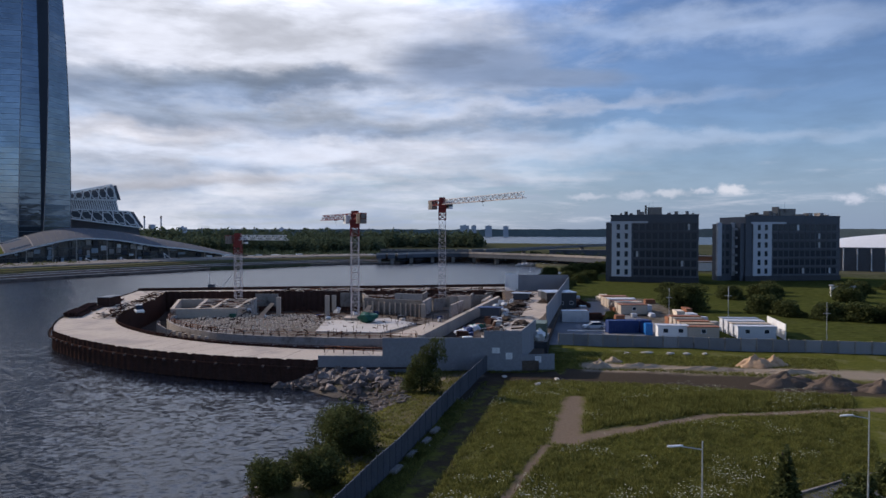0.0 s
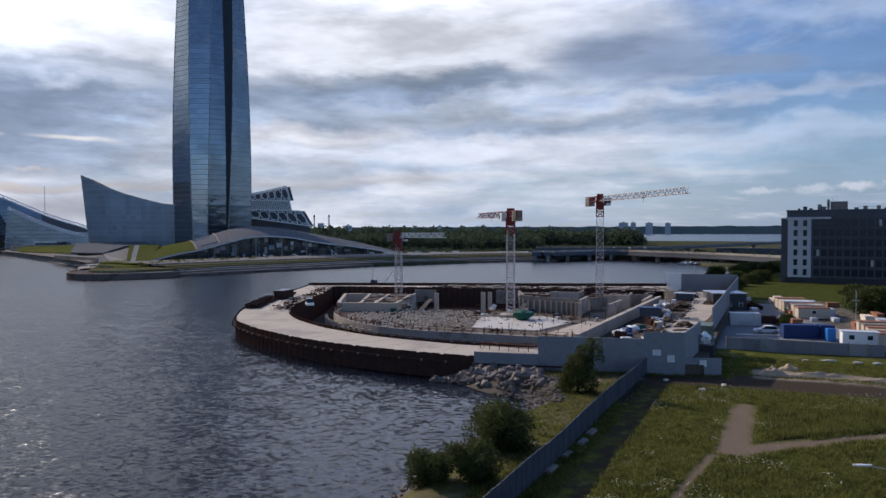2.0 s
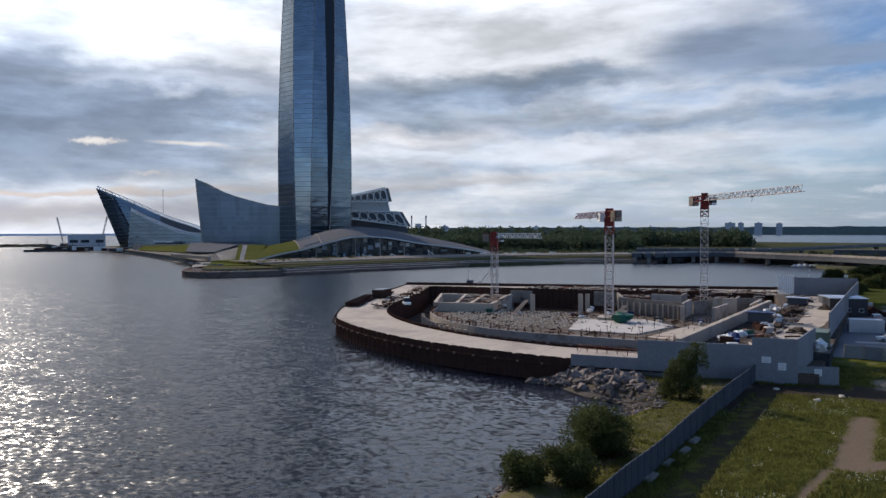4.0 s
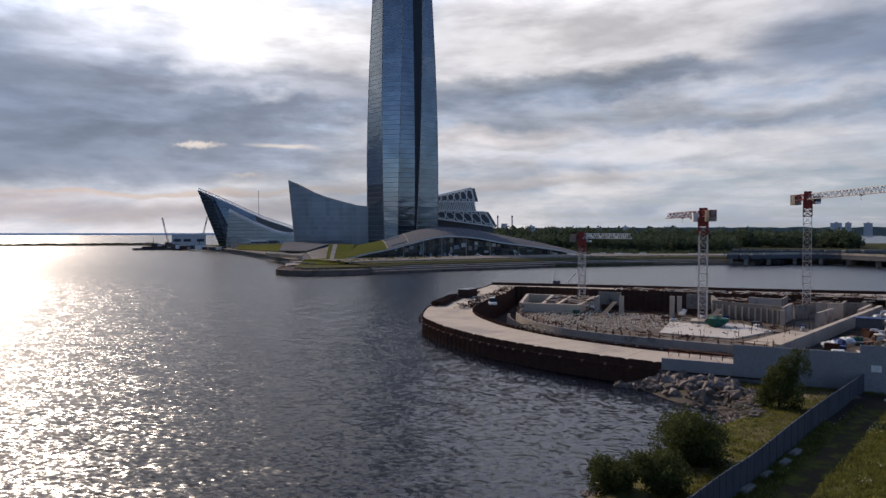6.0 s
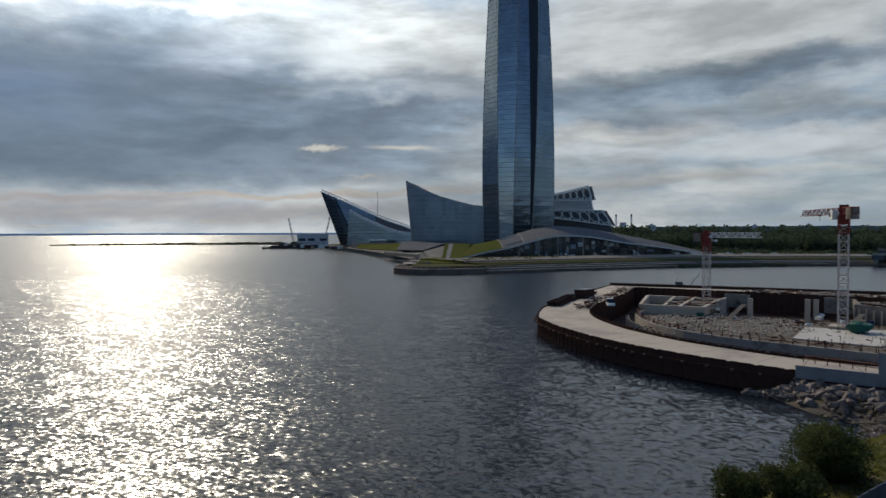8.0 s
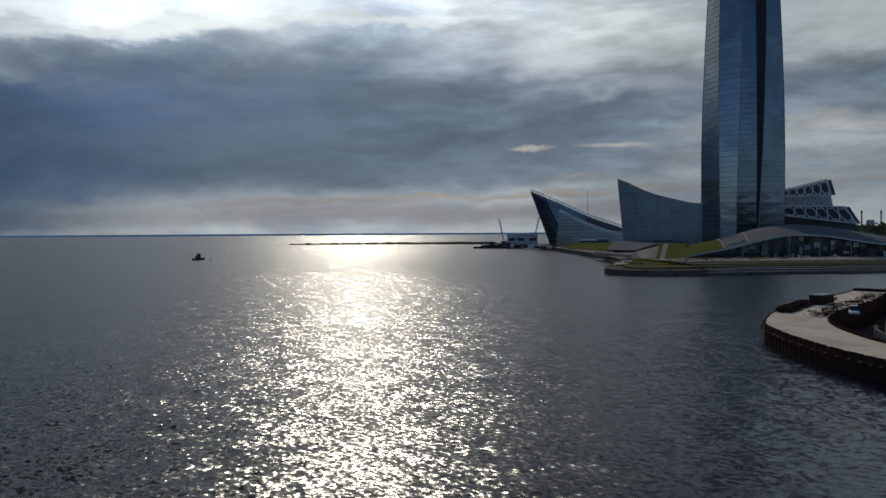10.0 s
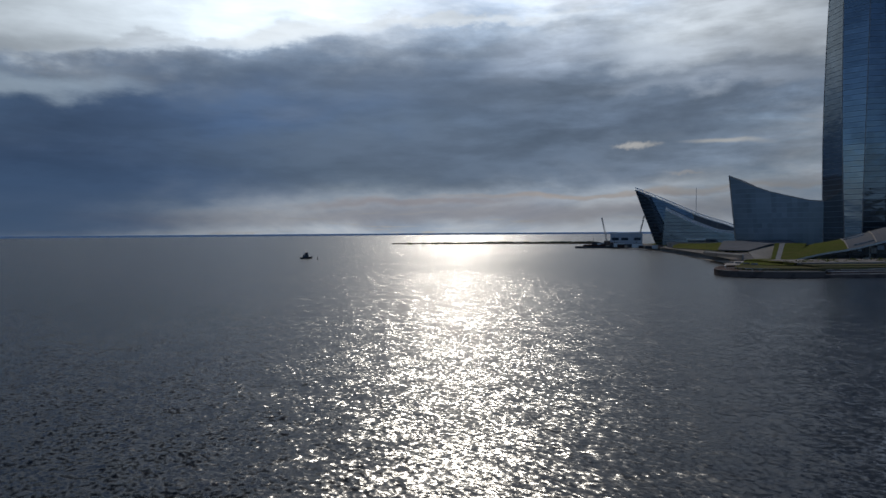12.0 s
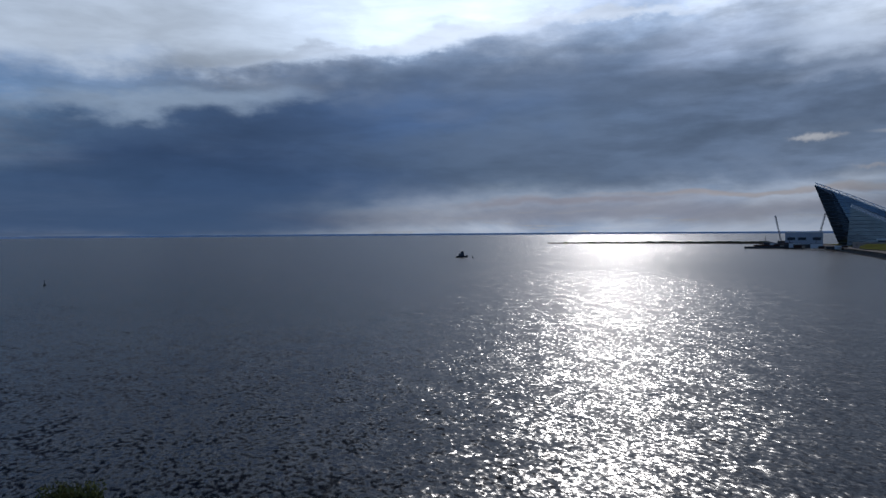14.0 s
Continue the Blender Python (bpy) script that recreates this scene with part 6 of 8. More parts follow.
# ---- compound beyond the boundary wall ----
def build_container(at, turn, L, H, paint, label, name="shipping_container", group="containers", W=2.44):
    c = thing(name, at, label, "container", group)
    c.rotation_euler = (0, 0, radians(turn))
    part("body", boxes((0.06, L - 0.06, 0.06, W - 0.06, 0.1, H - 0.06)), paint, c)
    for y in (0.0, W - 0.07):
        bm = bmesh.new()
        for k in range(int(L / 0.55)):
            box(bm, 0.3 + 0.55 * k, 0.58 + 0.55 * k, y, y + 0.07, 0.25, H - 0.2)
        part("corrugation", bm, paint, c)
    bm = bmesh.new()
    for x in (0, L - 0.14):
        for y in (-0.01, W - 0.13):
            box(bm, x, x + 0.14, y, y + 0.14, 0, H)
    for y in (-0.012, W - 0.12):
        box(bm, 0, L, y, y + 0.13, H - 0.14, H), box(bm, 0, L, y, y + 0.13, 0, 0.14)
    part("frame", bm, paint, c)
    return c


def build_cabin(at, turn, L, W, H, wall, roof, label, windows=2):
    c = thing("site_cabin", at, label, "cabin", "site cabins")
    c.rotation_euler = (0, 0, radians(turn))
    part("body", boxes((0, L, 0, W, 0.15, H)), wall, c)
    part("roof", boxes((-0.15, L + 0.15, -0.15, W + 0.15, H, H + 0.16)), roof, c)
    for k in range(windows):
        x = L * (k + 0.5) / windows - 0.5
        w = part("window", boxes((x, x + 1.0, -0.05, 0.05, 1.1, 2.0)), M_WHITE, c)
        part("pane", boxes((x + 0.08, x + 0.92, -0.07, -0.04, 1.18, 1.92)), M_WINDOW, w)
    return c


def build_compound():
    w = thing("boundary_wall", (0, 0, 0), "long grey concrete-panel boundary wall", "wall", kind="structure")
    pts = [Vector((20.8, 125.8)).lerp(Vector((76, 115)), k / 22) for k in range(23)] + [Vector((76, 115)).lerp(Vector((150, 101)), k / 20) for k in range(1, 21)]
    rnd = random.Random(2)
    tones = [material("wall_panel_grey", (0.17, 0.175, 0.19), 0.8, vary=0.12), material("wall_panel_pale", (0.23, 0.235, 0.25), 0.8, vary=0.12)]
    for a, b in zip(pts, pts[1:]):
        bm = bmesh.new()
        wall_run(bm, a, b, -0.4, 2.05 + rnd.uniform(-0.03, 0.03), 0.14)
        part("panel", bm, tones[rnd.random() > 0.7], w)
        bm = bmesh.new()
        box(bm, a.x - 0.12, a.x + 0.12, a.y - 0.14, a.y + 0.14, -0.4, 2.15)
        part("post", bm, M_CONCRETE_DARK, w)
    build_container((33, 139.8, 0), 3, 6.06, 2.6, M_BLUE, "dark blue steel shipping container in the yard")
    build_container((39.4, 140.4, 0), 3, 2.4, 2.6, M_BLUE, "short blue steel container in the yard")
    build_container((26.8, 158, 0), 0, 6.06, 2.6, M_STEEL, "grey steel trailer box in the yard")
    build_cabin((40.9, 133.4, 0), -6, 5.6, 2.4, 2.4, M_WHITE, M_FACADE_WHITE, "white site cabin with two small windows")
    build_container((39.6, 137.2, 0), 0, 1.4, 2.4, material("bright_blue_plastic", (0.02, 0.16, 0.45), 0.5), "bright blue portable toilet cabin", "toilet_cabin", "toilets", 1.4)
    for k in range(5):
        build_cabin((46.3 + 0.25 * k, 132.4 + 3.2 * k, 0), -4, 5.7, 2.0, 2.3 + 0.12 * k, M_CONCRETE, (M_ORANGE, M_SAND, M_ORANGE, M_CONCRETE_DARK, M_ORANGE)[k], "low shed with an orange-brown sheet roof", 1)
    for k in range(4):
        build_cabin((55.6 + 0.3 * k, 132.2 + 3.2 * k, 0), -4, 7.0, 2.0, 2.4 + 0.12 * k, M_FACADE_WHITE, (M_FACADE_WHITE, M_CONCRETE, M_FACADE_WHITE, M_STEEL)[k], "white site cabin with a flat pale roof", 2)
    bm = bmesh.new()
    wall_run(bm, (64.2, 131.4), (67.0, 145), 0, 3.0, 0.12)
    tagged(part("white_panel_fence", bm, M_WHITE), "short white panel fence beside the cabins", "fence")
    for k in range(6):
        m = (M_ORANGE, M_CONCRETE, M_ORANGE, M_FACADE_WHITE, M_CONCRETE, M_ORANGE)[k]
        build_cabin((43.6 + 0.1 * k, 172 + 4.2 * k, 0), 0, 6.5, 3.2, 2.4 + 0.2 * (k % 2), M_CONCRETE, m, "storage shed with a coloured sheet roof", 1)
    for k in range(3):
        st = thing("pipe_stack", (36 + 1.6 * k, 196, 0), "stack of rusty brown steel pipes", "pipes", "pipe stacks")
        for q in range(4):
            bm = bmesh.new()
            bar(bm, (0.35 * (q % 2), -7, 0.3 + 0.5 * (q // 2)), (0.35 * (q % 2), 7, 0.3 + 0.5 * (q // 2)), 0.28, 8)
            part("pipe", bm, M_RUST, st)
    rnd = random.Random(14)
    kinds = [("timber_pile", "pile of brown boards in the storage yard", "timber", M_ORANGE), ("crate", "pale crate in the storage yard", "crate", M_TIMBER), ("steel_bundle", "bundle of rusty steel in the storage yard", "steel", M_RUST),
             ("sheet_stack", "stack of white sheets in the storage yard", "stack", M_FACADE_WHITE), ("container_box", "small grey container in the storage yard", "container", M_STEEL)]
    for k in range(30):
        nm, lab, cat, m = kinds[rnd.randrange(5)]
        th = thing(nm, (rnd.uniform(33, 60), rnd.uniform(152, 214), 0), lab, cat, "stored material")
        th.rotation_euler = (0, 0, rnd.choice((0, 0.08, 1.57, 1.5)))
        L, W, q = rnd.uniform(2.0, 6.0), rnd.uniform(1.0, 2.2), rnd.randrange(2, 5)
        for j in range(q):
            part("layer", boxes((-L / 2 + 0.15 * rnd.random(), L / 2 - 0.15 * rnd.random(), -W / 2, W / 2 - 0.2 * rnd.random(), 0.42 * j + 0.06, 0.42 * (j + 1))), m, th)
        for x in (-L * 0.35, L * 0.35):
            part("bearer", boxes((x - 0.08, x + 0.08, -W / 2, W / 2, 0, 0.08)), M_DARK, th)
    build_cabin((27.5, 186, 0), 5, 8, 7, 4.2, M_DARK, M_STEEL, "dark two-part site office with a grey roof", 3)
    build_cabin((28.5, 201, 0), 5, 9, 6, 3.2, M_FACADE_DARK, M_STEEL, "dark site store with a grey roof", 2)
    build_container((16.8, 113.2, 0), 79, 5.0, 2.5, M_DARK, "dark steel container beside the hoarding")
    build_container((17.2, 117.0, 2.5), 79, 5.0, 2.5, M_OLIVE, "dull green container stacked on another")
    build_container((17.8, 118.6, 0), 79, 5.0, 2.5, M_DARK, "dark steel container under a green one")
    rnd = random.Random(8)
    for k in range(6):
        b = bmesh.new()
        irregular(b, (0, 0, 0.75), 1.0, rnd, 0.8, 2)
        th = thing("big_bag", (15.6 + 0.25 * k, 114 + 1.7 * k, DECK_Z if k % 2 else 2.6), "white woven bulk bag piled by the hoarding", "bag", "site material")
        part("bag", b, M_WHITE, th)
    bm = bmesh.new()
    wall_run(bm, (11.4, 102.4), (16.4, 103.2), -0.5, 2.3, 0.16)
    tagged(part("gate_wall", bm, M_WALLGREY), "low grey sheet wall beside the site corner", "wall", kind="structure")
    for x, z, wdt, h in [(7.7, 3.0, 1.1, 0.8), (9.6, 2.2, 0.95, 0.95), (13.9, 1.6, 0.9, 0.9)]:
        sg = thing("notice_board", (x, 101.82 + (0.62 if x > 12 else 0.0), z), "blank white notice board on the hoarding", "sign", "notice boards")
        part("board", boxes((-wdt / 2, wdt / 2, -0.06, 0.0, -h / 2, h / 2)), M_WHITE, sg)
        part("text_bars", boxes(*[(-wdt * 0.36, wdt * 0.36 - 0.1 * (q % 2), -0.068, -0.06, -h * 0.3 + q * h * 0.2, -h * 0.3 + q * h * 0.2 + 0.05) for q in range(4)]), M_STEEL, sg)
    build_car((31.5, 146.8, 0), 184, M_WHITE, "white saloon car parked in the yard")
    bm = bmesh.new()
    box(bm, 25.5, 41, 143.2, 144.6, -0.1, 0.12)
    tagged(part("kerb_strip", bm, M_SLAB), "pale concrete strip across the yard", "kerb", kind="structure")
    # corrugated white screen beside the far wall
    sc = thing("white_screen", (20.2, 228.8, DECK_Z), "tall white corrugated sheet screen", "screen")
    for k in range(9):
        part("sheet", boxes((0.48 * k, 0.48 * k + 0.36, -0.05 * k - 0.1, -0.05 * k + 0.02, 0, 5.6)), M_WHITE, sc)
    # thin poles in the yard
    for x, y, h in [(51.5, 160, 7.5), (70, 128, 7.5), (65, 160, 8), (31, 250, 9)]:
        p = thing("yard_pole", (x, y, 0), "thin grey lamp pole in the compound", "pole", "yard poles")
        bm = bmesh.new()
        bar(bm, (0, 0, 0), (0, 0, h), 0.055, 6)
        part("shaft", bm, M_STEEL, p)
        part("arm", boxes((-0.7, 0.7, -0.05, 0.05, h * 0.72, h * 0.72 + 0.08)), M_STEEL, p)


build_compound()


# ---- boulders along the bank ----
def build_riprap():
    rnd = random.Random(21)
    r = thing("riprap", (0, 0, 0), "heap of grey granite boulders at the water's edge", "boulders", kind="structure")
    meshes = []
    for k in range(7):
        bm = bmesh.new()
        for _ in range(15):
            v = Vector((rnd.gauss(0, 1), rnd.gauss(0, 1), rnd.gauss(0, 0.8))).normalized() * rnd.uniform(0.75, 1.05)
            bm.verts.new((v.x, v.y * 0.8, v.z * 0.75))
        hull = bmesh.ops.convex_hull(bm, input=bm.verts[:])
        bmesh.ops.delete(bm, geom=[v for v in bm.verts if not v.link_faces], context="VERTS")
        me = bpy.data.meshes.new("stone")
        bm.to_mesh(me)
        bm.free()
        me.materials.append(M_ROCK)
        meshes.append(me)
    count = 0
    while count < 290:
        u = rnd.random()
        if u < 0.62:
            t = rnd.random()
            x, y = -24 + 16 * t + rnd.gauss(0, 0.5), 101.0 - 8.0 * t * rnd.random() ** 0.7 + rnd.gauss(0, 0.6)
            s = rnd.uniform(0.45, 1.1)
        elif u < 0.8:
            t = rnd.random()
            x, y = -8.8 + 2.6 * rnd.random() + 1.5 * t, 82 + 12 * t
            s = rnd.uniform(0.25, 0.7)
        else:
            t = rnd.random()
            k = min(int(t * 5), 4)
            (ax, ay), (bx, by) = SHORE[5 + k], SHORE[6 + k] if k < 4 else SHORE[9]
            f = rnd.random()
            x, y = ax + (bx - ax) * f + rnd.gauss(0, 0.5), ay + (by - ay) * f
            s = rnd.uniform(0.2, 0.55)
        if y > 101.2:
            continue
        z = max(ground_height(x, y), -2.3)
        ob = new("stone", meshes[rnd.randrange(7)])
        ob.parent = r
        ob.location = (x, y, z + 0.25 * s)
        ob.rotation_euler = (rnd.uniform(-0.5, 0.5), rnd.uniform(-0.5, 0.5), rnd.uniform(0, 6.3))
        ob.scale = (s * rnd.uniform(0.8, 1.3), s, s * rnd.uniform(0.7, 1.1))
        count += 1


build_riprap()


def build_rubble():
    """Small stones and driftwood between the boulders."""
    rnd = random.Random(77)
    bm = bmesh.new()
    for k in range(520):
        t = rnd.random()
        if k % 3:
            x, y = -23 + 16 * t + rnd.gauss(0, 0.6), 100.8 - 8.5 * t * rnd.random() + rnd.gauss(0, 0.5)
        else:
            i = 4 + min(int(t * 6), 5)
            (ax, ay), (bx, by) = SHORE[i], SHORE[i + 1]
            f = rnd.random()
            x, y = ax + (bx - ax) * f + rnd.gauss(0.3, 0.6), ay + (by - ay) * f + rnd.gauss(0, 0.4)
        if y > 101:
            continue
        irregular(bm, (x, y, max(ground_height(x, y), -2.2) + 0.1), rnd.uniform(0.12, 0.35), rnd, 0.7, 1)
    for k in range(420):
        x, y = rnd.uniform(-14, -4.5), rnd.uniform(82, 98)
        z = ground_height(x, y)
        if z > -2.1:
            irregular(bm, (x, y, z + 0.08), rnd.uniform(0.12, 0.5), rnd, 0.6, 1)
    tagged(part("shore_rubble", bm, M_ROCK), "small broken stones between the boulders", "rubble", kind="stuff")
    for k in range(16):
        x, y = rnd.uniform(-8, -4.5), rnd.uniform(84, 95)
        z = ground_height(x, y)
        bm = bmesh.new()
        a = rnd.uniform(0.3, 1.2)
        L = rnd.uniform(0.8, 2.2)
        bar(bm, (-L * math.cos(a), -L * math.sin(a), 0.15), (L * math.cos(a), L * math.sin(a), rnd.uniform(0.15, 0.5)), rnd.uniform(0.06, 0.14), 6)
        ob = tagged(part("driftwood", bm, M_SAND), "pale weathered timber lying on the bank", "timber", "driftwood")
        ob.location = (x, y, z)


build_rubble()


def build_site_timber():
    """Beams, boards and dark steel lying about the decks of the site."""
    rnd = random.Random(41)
    for name, mat, lab in (("site_boards", M_SLAB, "pale boards strewn over the site decks"), ("site_beams", M_RUST, "rusty beams strewn over the site decks")):
        bm = bmesh.new()
        for k in range(260):
            if k % 2:
                x = rnd.uniform(-55, 20)
                y, z = 224 + 0.1 * (x + 30) + rnd.uniform(0, 9), DECK_Z
            else:
                y = rnd.uniform(106, 224)
                x, z = 4.5 + (y - 110) * 0.16 + rnd.uniform(0, 6), DECK_Z
            L, a = rnd.uniform(0.5, 2.6), rnd.choice((0.1, 1.3, rnd.uniform(0, 3.1)))
            dx, dy = L * math.cos(a), L * math.sin(a)
            bar(bm, (x, y, z + 0.12), (x + dx, y + dy, z + rnd.uniform(0.1, 0.6)), rnd.uniform(0.06, 0.17))
        tagged(part(name, bm, mat), lab, "timber", kind="stuff")


build_site_timber()


# ---- trees and bushes ----
def leaf_crown(lobes, leaves, size, rnd):
    """Leaves scattered through the shells of some lobes: (x, y, z, rx, rz)."""
    verts, faces = [], []
    weight = [l[3] ** 2 * l[4] for l in lobes]
    for _ in range(leaves):
        x, y, z, rx, rz = rnd.choices(lobes, weight)[0]
        v = Vector((rnd.gauss(0, 1), rnd.gauss(0, 1), rnd.gauss(0, 1))).normalized() * (0.45 + 0.6 * rnd.random() ** 0.7)
        c = Vector((x + v.x * rx, y + v.y * rx, z + v.z * rz))
        a = Vector((rnd.gauss(0, 1), rnd.gauss(0, 1), rnd.gauss(0, 0.7))).normalized()
        b = a.cross(Vector((rnd.gauss(0, 1), rnd.gauss(0, 1), rnd.gauss(0, 1)))).normalized()
        s = size * rnd.uniform(0.6, 1.4)
        k = len(verts)
        verts += [c - a * s, c + b * s * 0.45, c + a * s, c - b * s * 0.45]
        faces.append((k, k + 1, k + 2, k + 3))
    return verts, faces


def build_tree(name, label, lobes, leaves, size, trunk_h, trunk_r, seed, leaf=None, limbs=6):
    rnd = random.Random(seed)
    t = thing(name, (0, 0, 0), label, "tree" if "tree" in name else "bush", "trees and bushes")
    bm = bmesh.new()
    prev = Vector((0, 0, -0.3))
    rr = trunk_r
    for k in range(4):
        q = Vector((rnd.uniform(-0.2, 0.2) * k * 0.5, rnd.uniform(-0.2, 0.2) * k * 0.5, trunk_h * (k + 1) / 4))
        bar(bm, prev, q, rr * (1 - 0.18 * k), 7)
        prev = q
    for k in range(limbs):
        l = lobes[k % len(lobes)]
        base = Vector((0, 0, trunk_h * rnd.uniform(0.35, 0.9)))
        tip = Vector((l[0], l[1], l[2])) + Vector((rnd.gauss(0, 0.3), rnd.gauss(0, 0.3), 0.2))
        bar(bm, base, base.lerp(tip, 0.6), trunk_r * 0.45, 5)
        bar(bm, base.lerp(tip, 0.58), tip, trunk_r * 0.25, 5)
    part("trunk", bm, M_BARK, t, "grey-brown trunk and limbs")
    verts, faces = leaf_crown(lobes, leaves, size, rnd)
    me = bpy.data.meshes.new("crown")
    me.from_pydata(verts, [], faces)
    me.materials.append(leaf or M_LEAF)
    ob = new("crown", me)
    ob.parent = t
    return t


def lobes_round(w, h, n, seed, base=0.3):
    rnd = random.Random(seed)
    out = []
    for k in range(n):
        a = rnd.uniform(0, 6.28)
        r = w * 0.5 * rnd.uniform(0.1, 0.75)
        z = h * rnd.uniform(base, 0.85)
        s = w * rnd.uniform(0.16, 0.30) * (1.25 - 0.5 * z / h)
        out.append((r * math.cos(a), r * math.sin(a), z, s, min(s * rnd.uniform(0.7, 1.1), z * 0.95, (h - z) + 0.3)))
    return out


def wisps(lobes, n, seed):
    """Lobes with loose sprays that stand out of their shells."""
    rnd = random.Random(seed)
    out = list(lobes)
    for _ in range(n):
        x, y, z, rx, rz = rnd.choice(lobes)
        a, e = rnd.uniform(0, 6.28), rnd.uniform(0.1, 1.3)
        out.append((x + rx * 1.05 * math.cos(a) * math.cos(e), y + rx * 1.05 * math.sin(a) * math.cos(e), z + rz * 1.05 * math.sin(e), rnd.uniform(0.2, 0.45), rnd.uniform(0.4, 0.8)))
    return out


def plant():
    a = build_tree("willow_tree", "tall leaning young willow tree on the bank", [(0, 0, 2.0, 1.5, 1.5), (0.3, 0, 3.6, 1.6, 1.4), (0.8, 0, 5.0, 1.2, 1.2), (1.3, 0, 6.1, 0.7, 0.8), (-0.9, 0, 2.8, 1.1, 1.2), (1.2, 0.2, 3.8, 0.9, 1.0), (-1.2, 0.3, 1.5, 1.1, 1.0), (-1.6, 0, 0.9, 1.2, 0.9), (1.3, 0, 1.2, 1.3, 1.1), (-0.6, 0.4, 4.2, 0.8, 0.8), (1.7, 0, 6.6, 0.5, 0.6), (0.2, 0, 5.3, 0.5, 0.8), (1.7, 0, 5.3, 0.5, 0.7), (-1.0, 0, 3.6, 0.4, 0.8), (-1.9, 0, 1.4, 0.5, 0.9), (2.2, 0.2, 5.1, 0.9, 1.0), (2.7, 0, 4.4, 0.6, 0.7), (2.3, -0.2, 6.4, 0.7, 0.6), (1.7, 0.3, 2.6, 0.9, 0.9), (2.9, 0, 5.6, 0.35, 0.6), (2.6, 0, 7.0, 0.3, 0.4)], 10500, 0.125, 4.5, 0.16, 1)
    a.location = (-2.7, 88.5, -0.2)
    b = build_tree("bush", "broad dark green willow bush by the fence", wisps(lobes_round(6.0, 4.5, 26, 4, 0.1), 70, 5), 19000, 0.12, 2.2, 0.14, 2)
    b.location = (-8.7, 63.5, -0.3)
    c = build_tree("bush", "rounded green bush at the water's edge", wisps(lobes_round(4.6, 3.2, 18, 7, 0.1), 50, 6), 11000, 0.115, 1.8, 0.12, 3)
    c.location = (-10.0, 54.8, -0.4)
    copy_thing(c, pose(-13.0, 54.2, -0.8, 0, 0, 130) @ Matrix.Diagonal((1, 1, 0.95, 1)))
    copy_thing(c, pose(-48.5, -11, -0.8, 0, 0, 40) @ Matrix.Diagonal((1.0, 1.0, 1.4, 1)))
    # a young conifer and two small trees by the road
    spruce = [(0, 0, 0.7 + 0.42 * k, 1.25 * (1 - k / 11.5), 0.35) for k in range(11)]
    d = build_tree("young_tree", "narrow dark young tree beside the road", spruce, 3200, 0.2, 4.6, 0.09, 5)
    d.location = (24.3, 49.5, -0.1)
    e = build_tree("small_tree", "small round leafy tree beside the road", lobes_round(3.2, 3.2, 11, 9, 0.3), 3600, 0.17, 1.6, 0.09, 6)
    e.location = (29.8, 49.8, -0.1)
    copy_thing(e, pose(33.6, 52.0, -0.1, 0, 0, 80))
    copy_thing(e, pose(27.6, 47.0, -0.4, 0, 0, 200))
    # the bushes of the field in front of the flats
    big = build_tree("bush", "large dark bush in the green field", lobes_round(11, 7, 26, 12, 0.12), 12000, 0.29, 3.5, 0.2, 8)
    big.location = (63, 182, -0.2)
    mid = build_tree("bush", "rounded bush in the green field", lobes_round(8.4, 5.0, 20, 14, 0.12), 7500, 0.27, 2.5, 0.15, 10)
    mid.location = (80, 176, -0.2)
    places = [(71, 215, 1.0, 0), (88, 214, 1.1, 50), (97, 212, 1.2, 90), (105, 225, 1.0, 20), (118, 205, 1.1, 160), (82, 232, 0.8, 10), (76, 240, 0.9, 300), (112, 240, 1.0, 70), (128, 222, 1.2, 33), (140, 236, 1.1, 120), (150, 210, 1.2, 200), (160, 250, 1.1, 240),
              (84, 170, 1.0, 77), (90, 163, 1.05, 10), (96, 160, 1.1, 99), (102, 158, 1.1, 150), (108, 155, 1.2, 222), (114, 150, 1.1, 280), (120, 146, 1.2, 20), (128, 142, 1.2, 66), (136, 140, 1.2, 110), (101, 150, 1.0, 190),
              (62, 300, 1.1, 15), (56, 285, 1.0, 70), (60, 325, 1.3, 140), (66, 345, 1.4, 200), (54, 310, 0.9, 260), (75, 350, 1.4, 330), (48, 268, 0.8, 20), (84, 365, 1.4, 80), (50, 330, 1.1, 10), (44, 255, 0.8, 100), (38, 160, 0.4, 0), (39.5, 164, 0.45, 50)]
    for x, y, s, r in places:
        copy_thing(mid, pose(x, y, -0.3, 0, 0, r) @ Matrix.Diagonal((s, s, s * (0.85 + 0.3 * ((x * 7) % 1)), 1)))


plant()


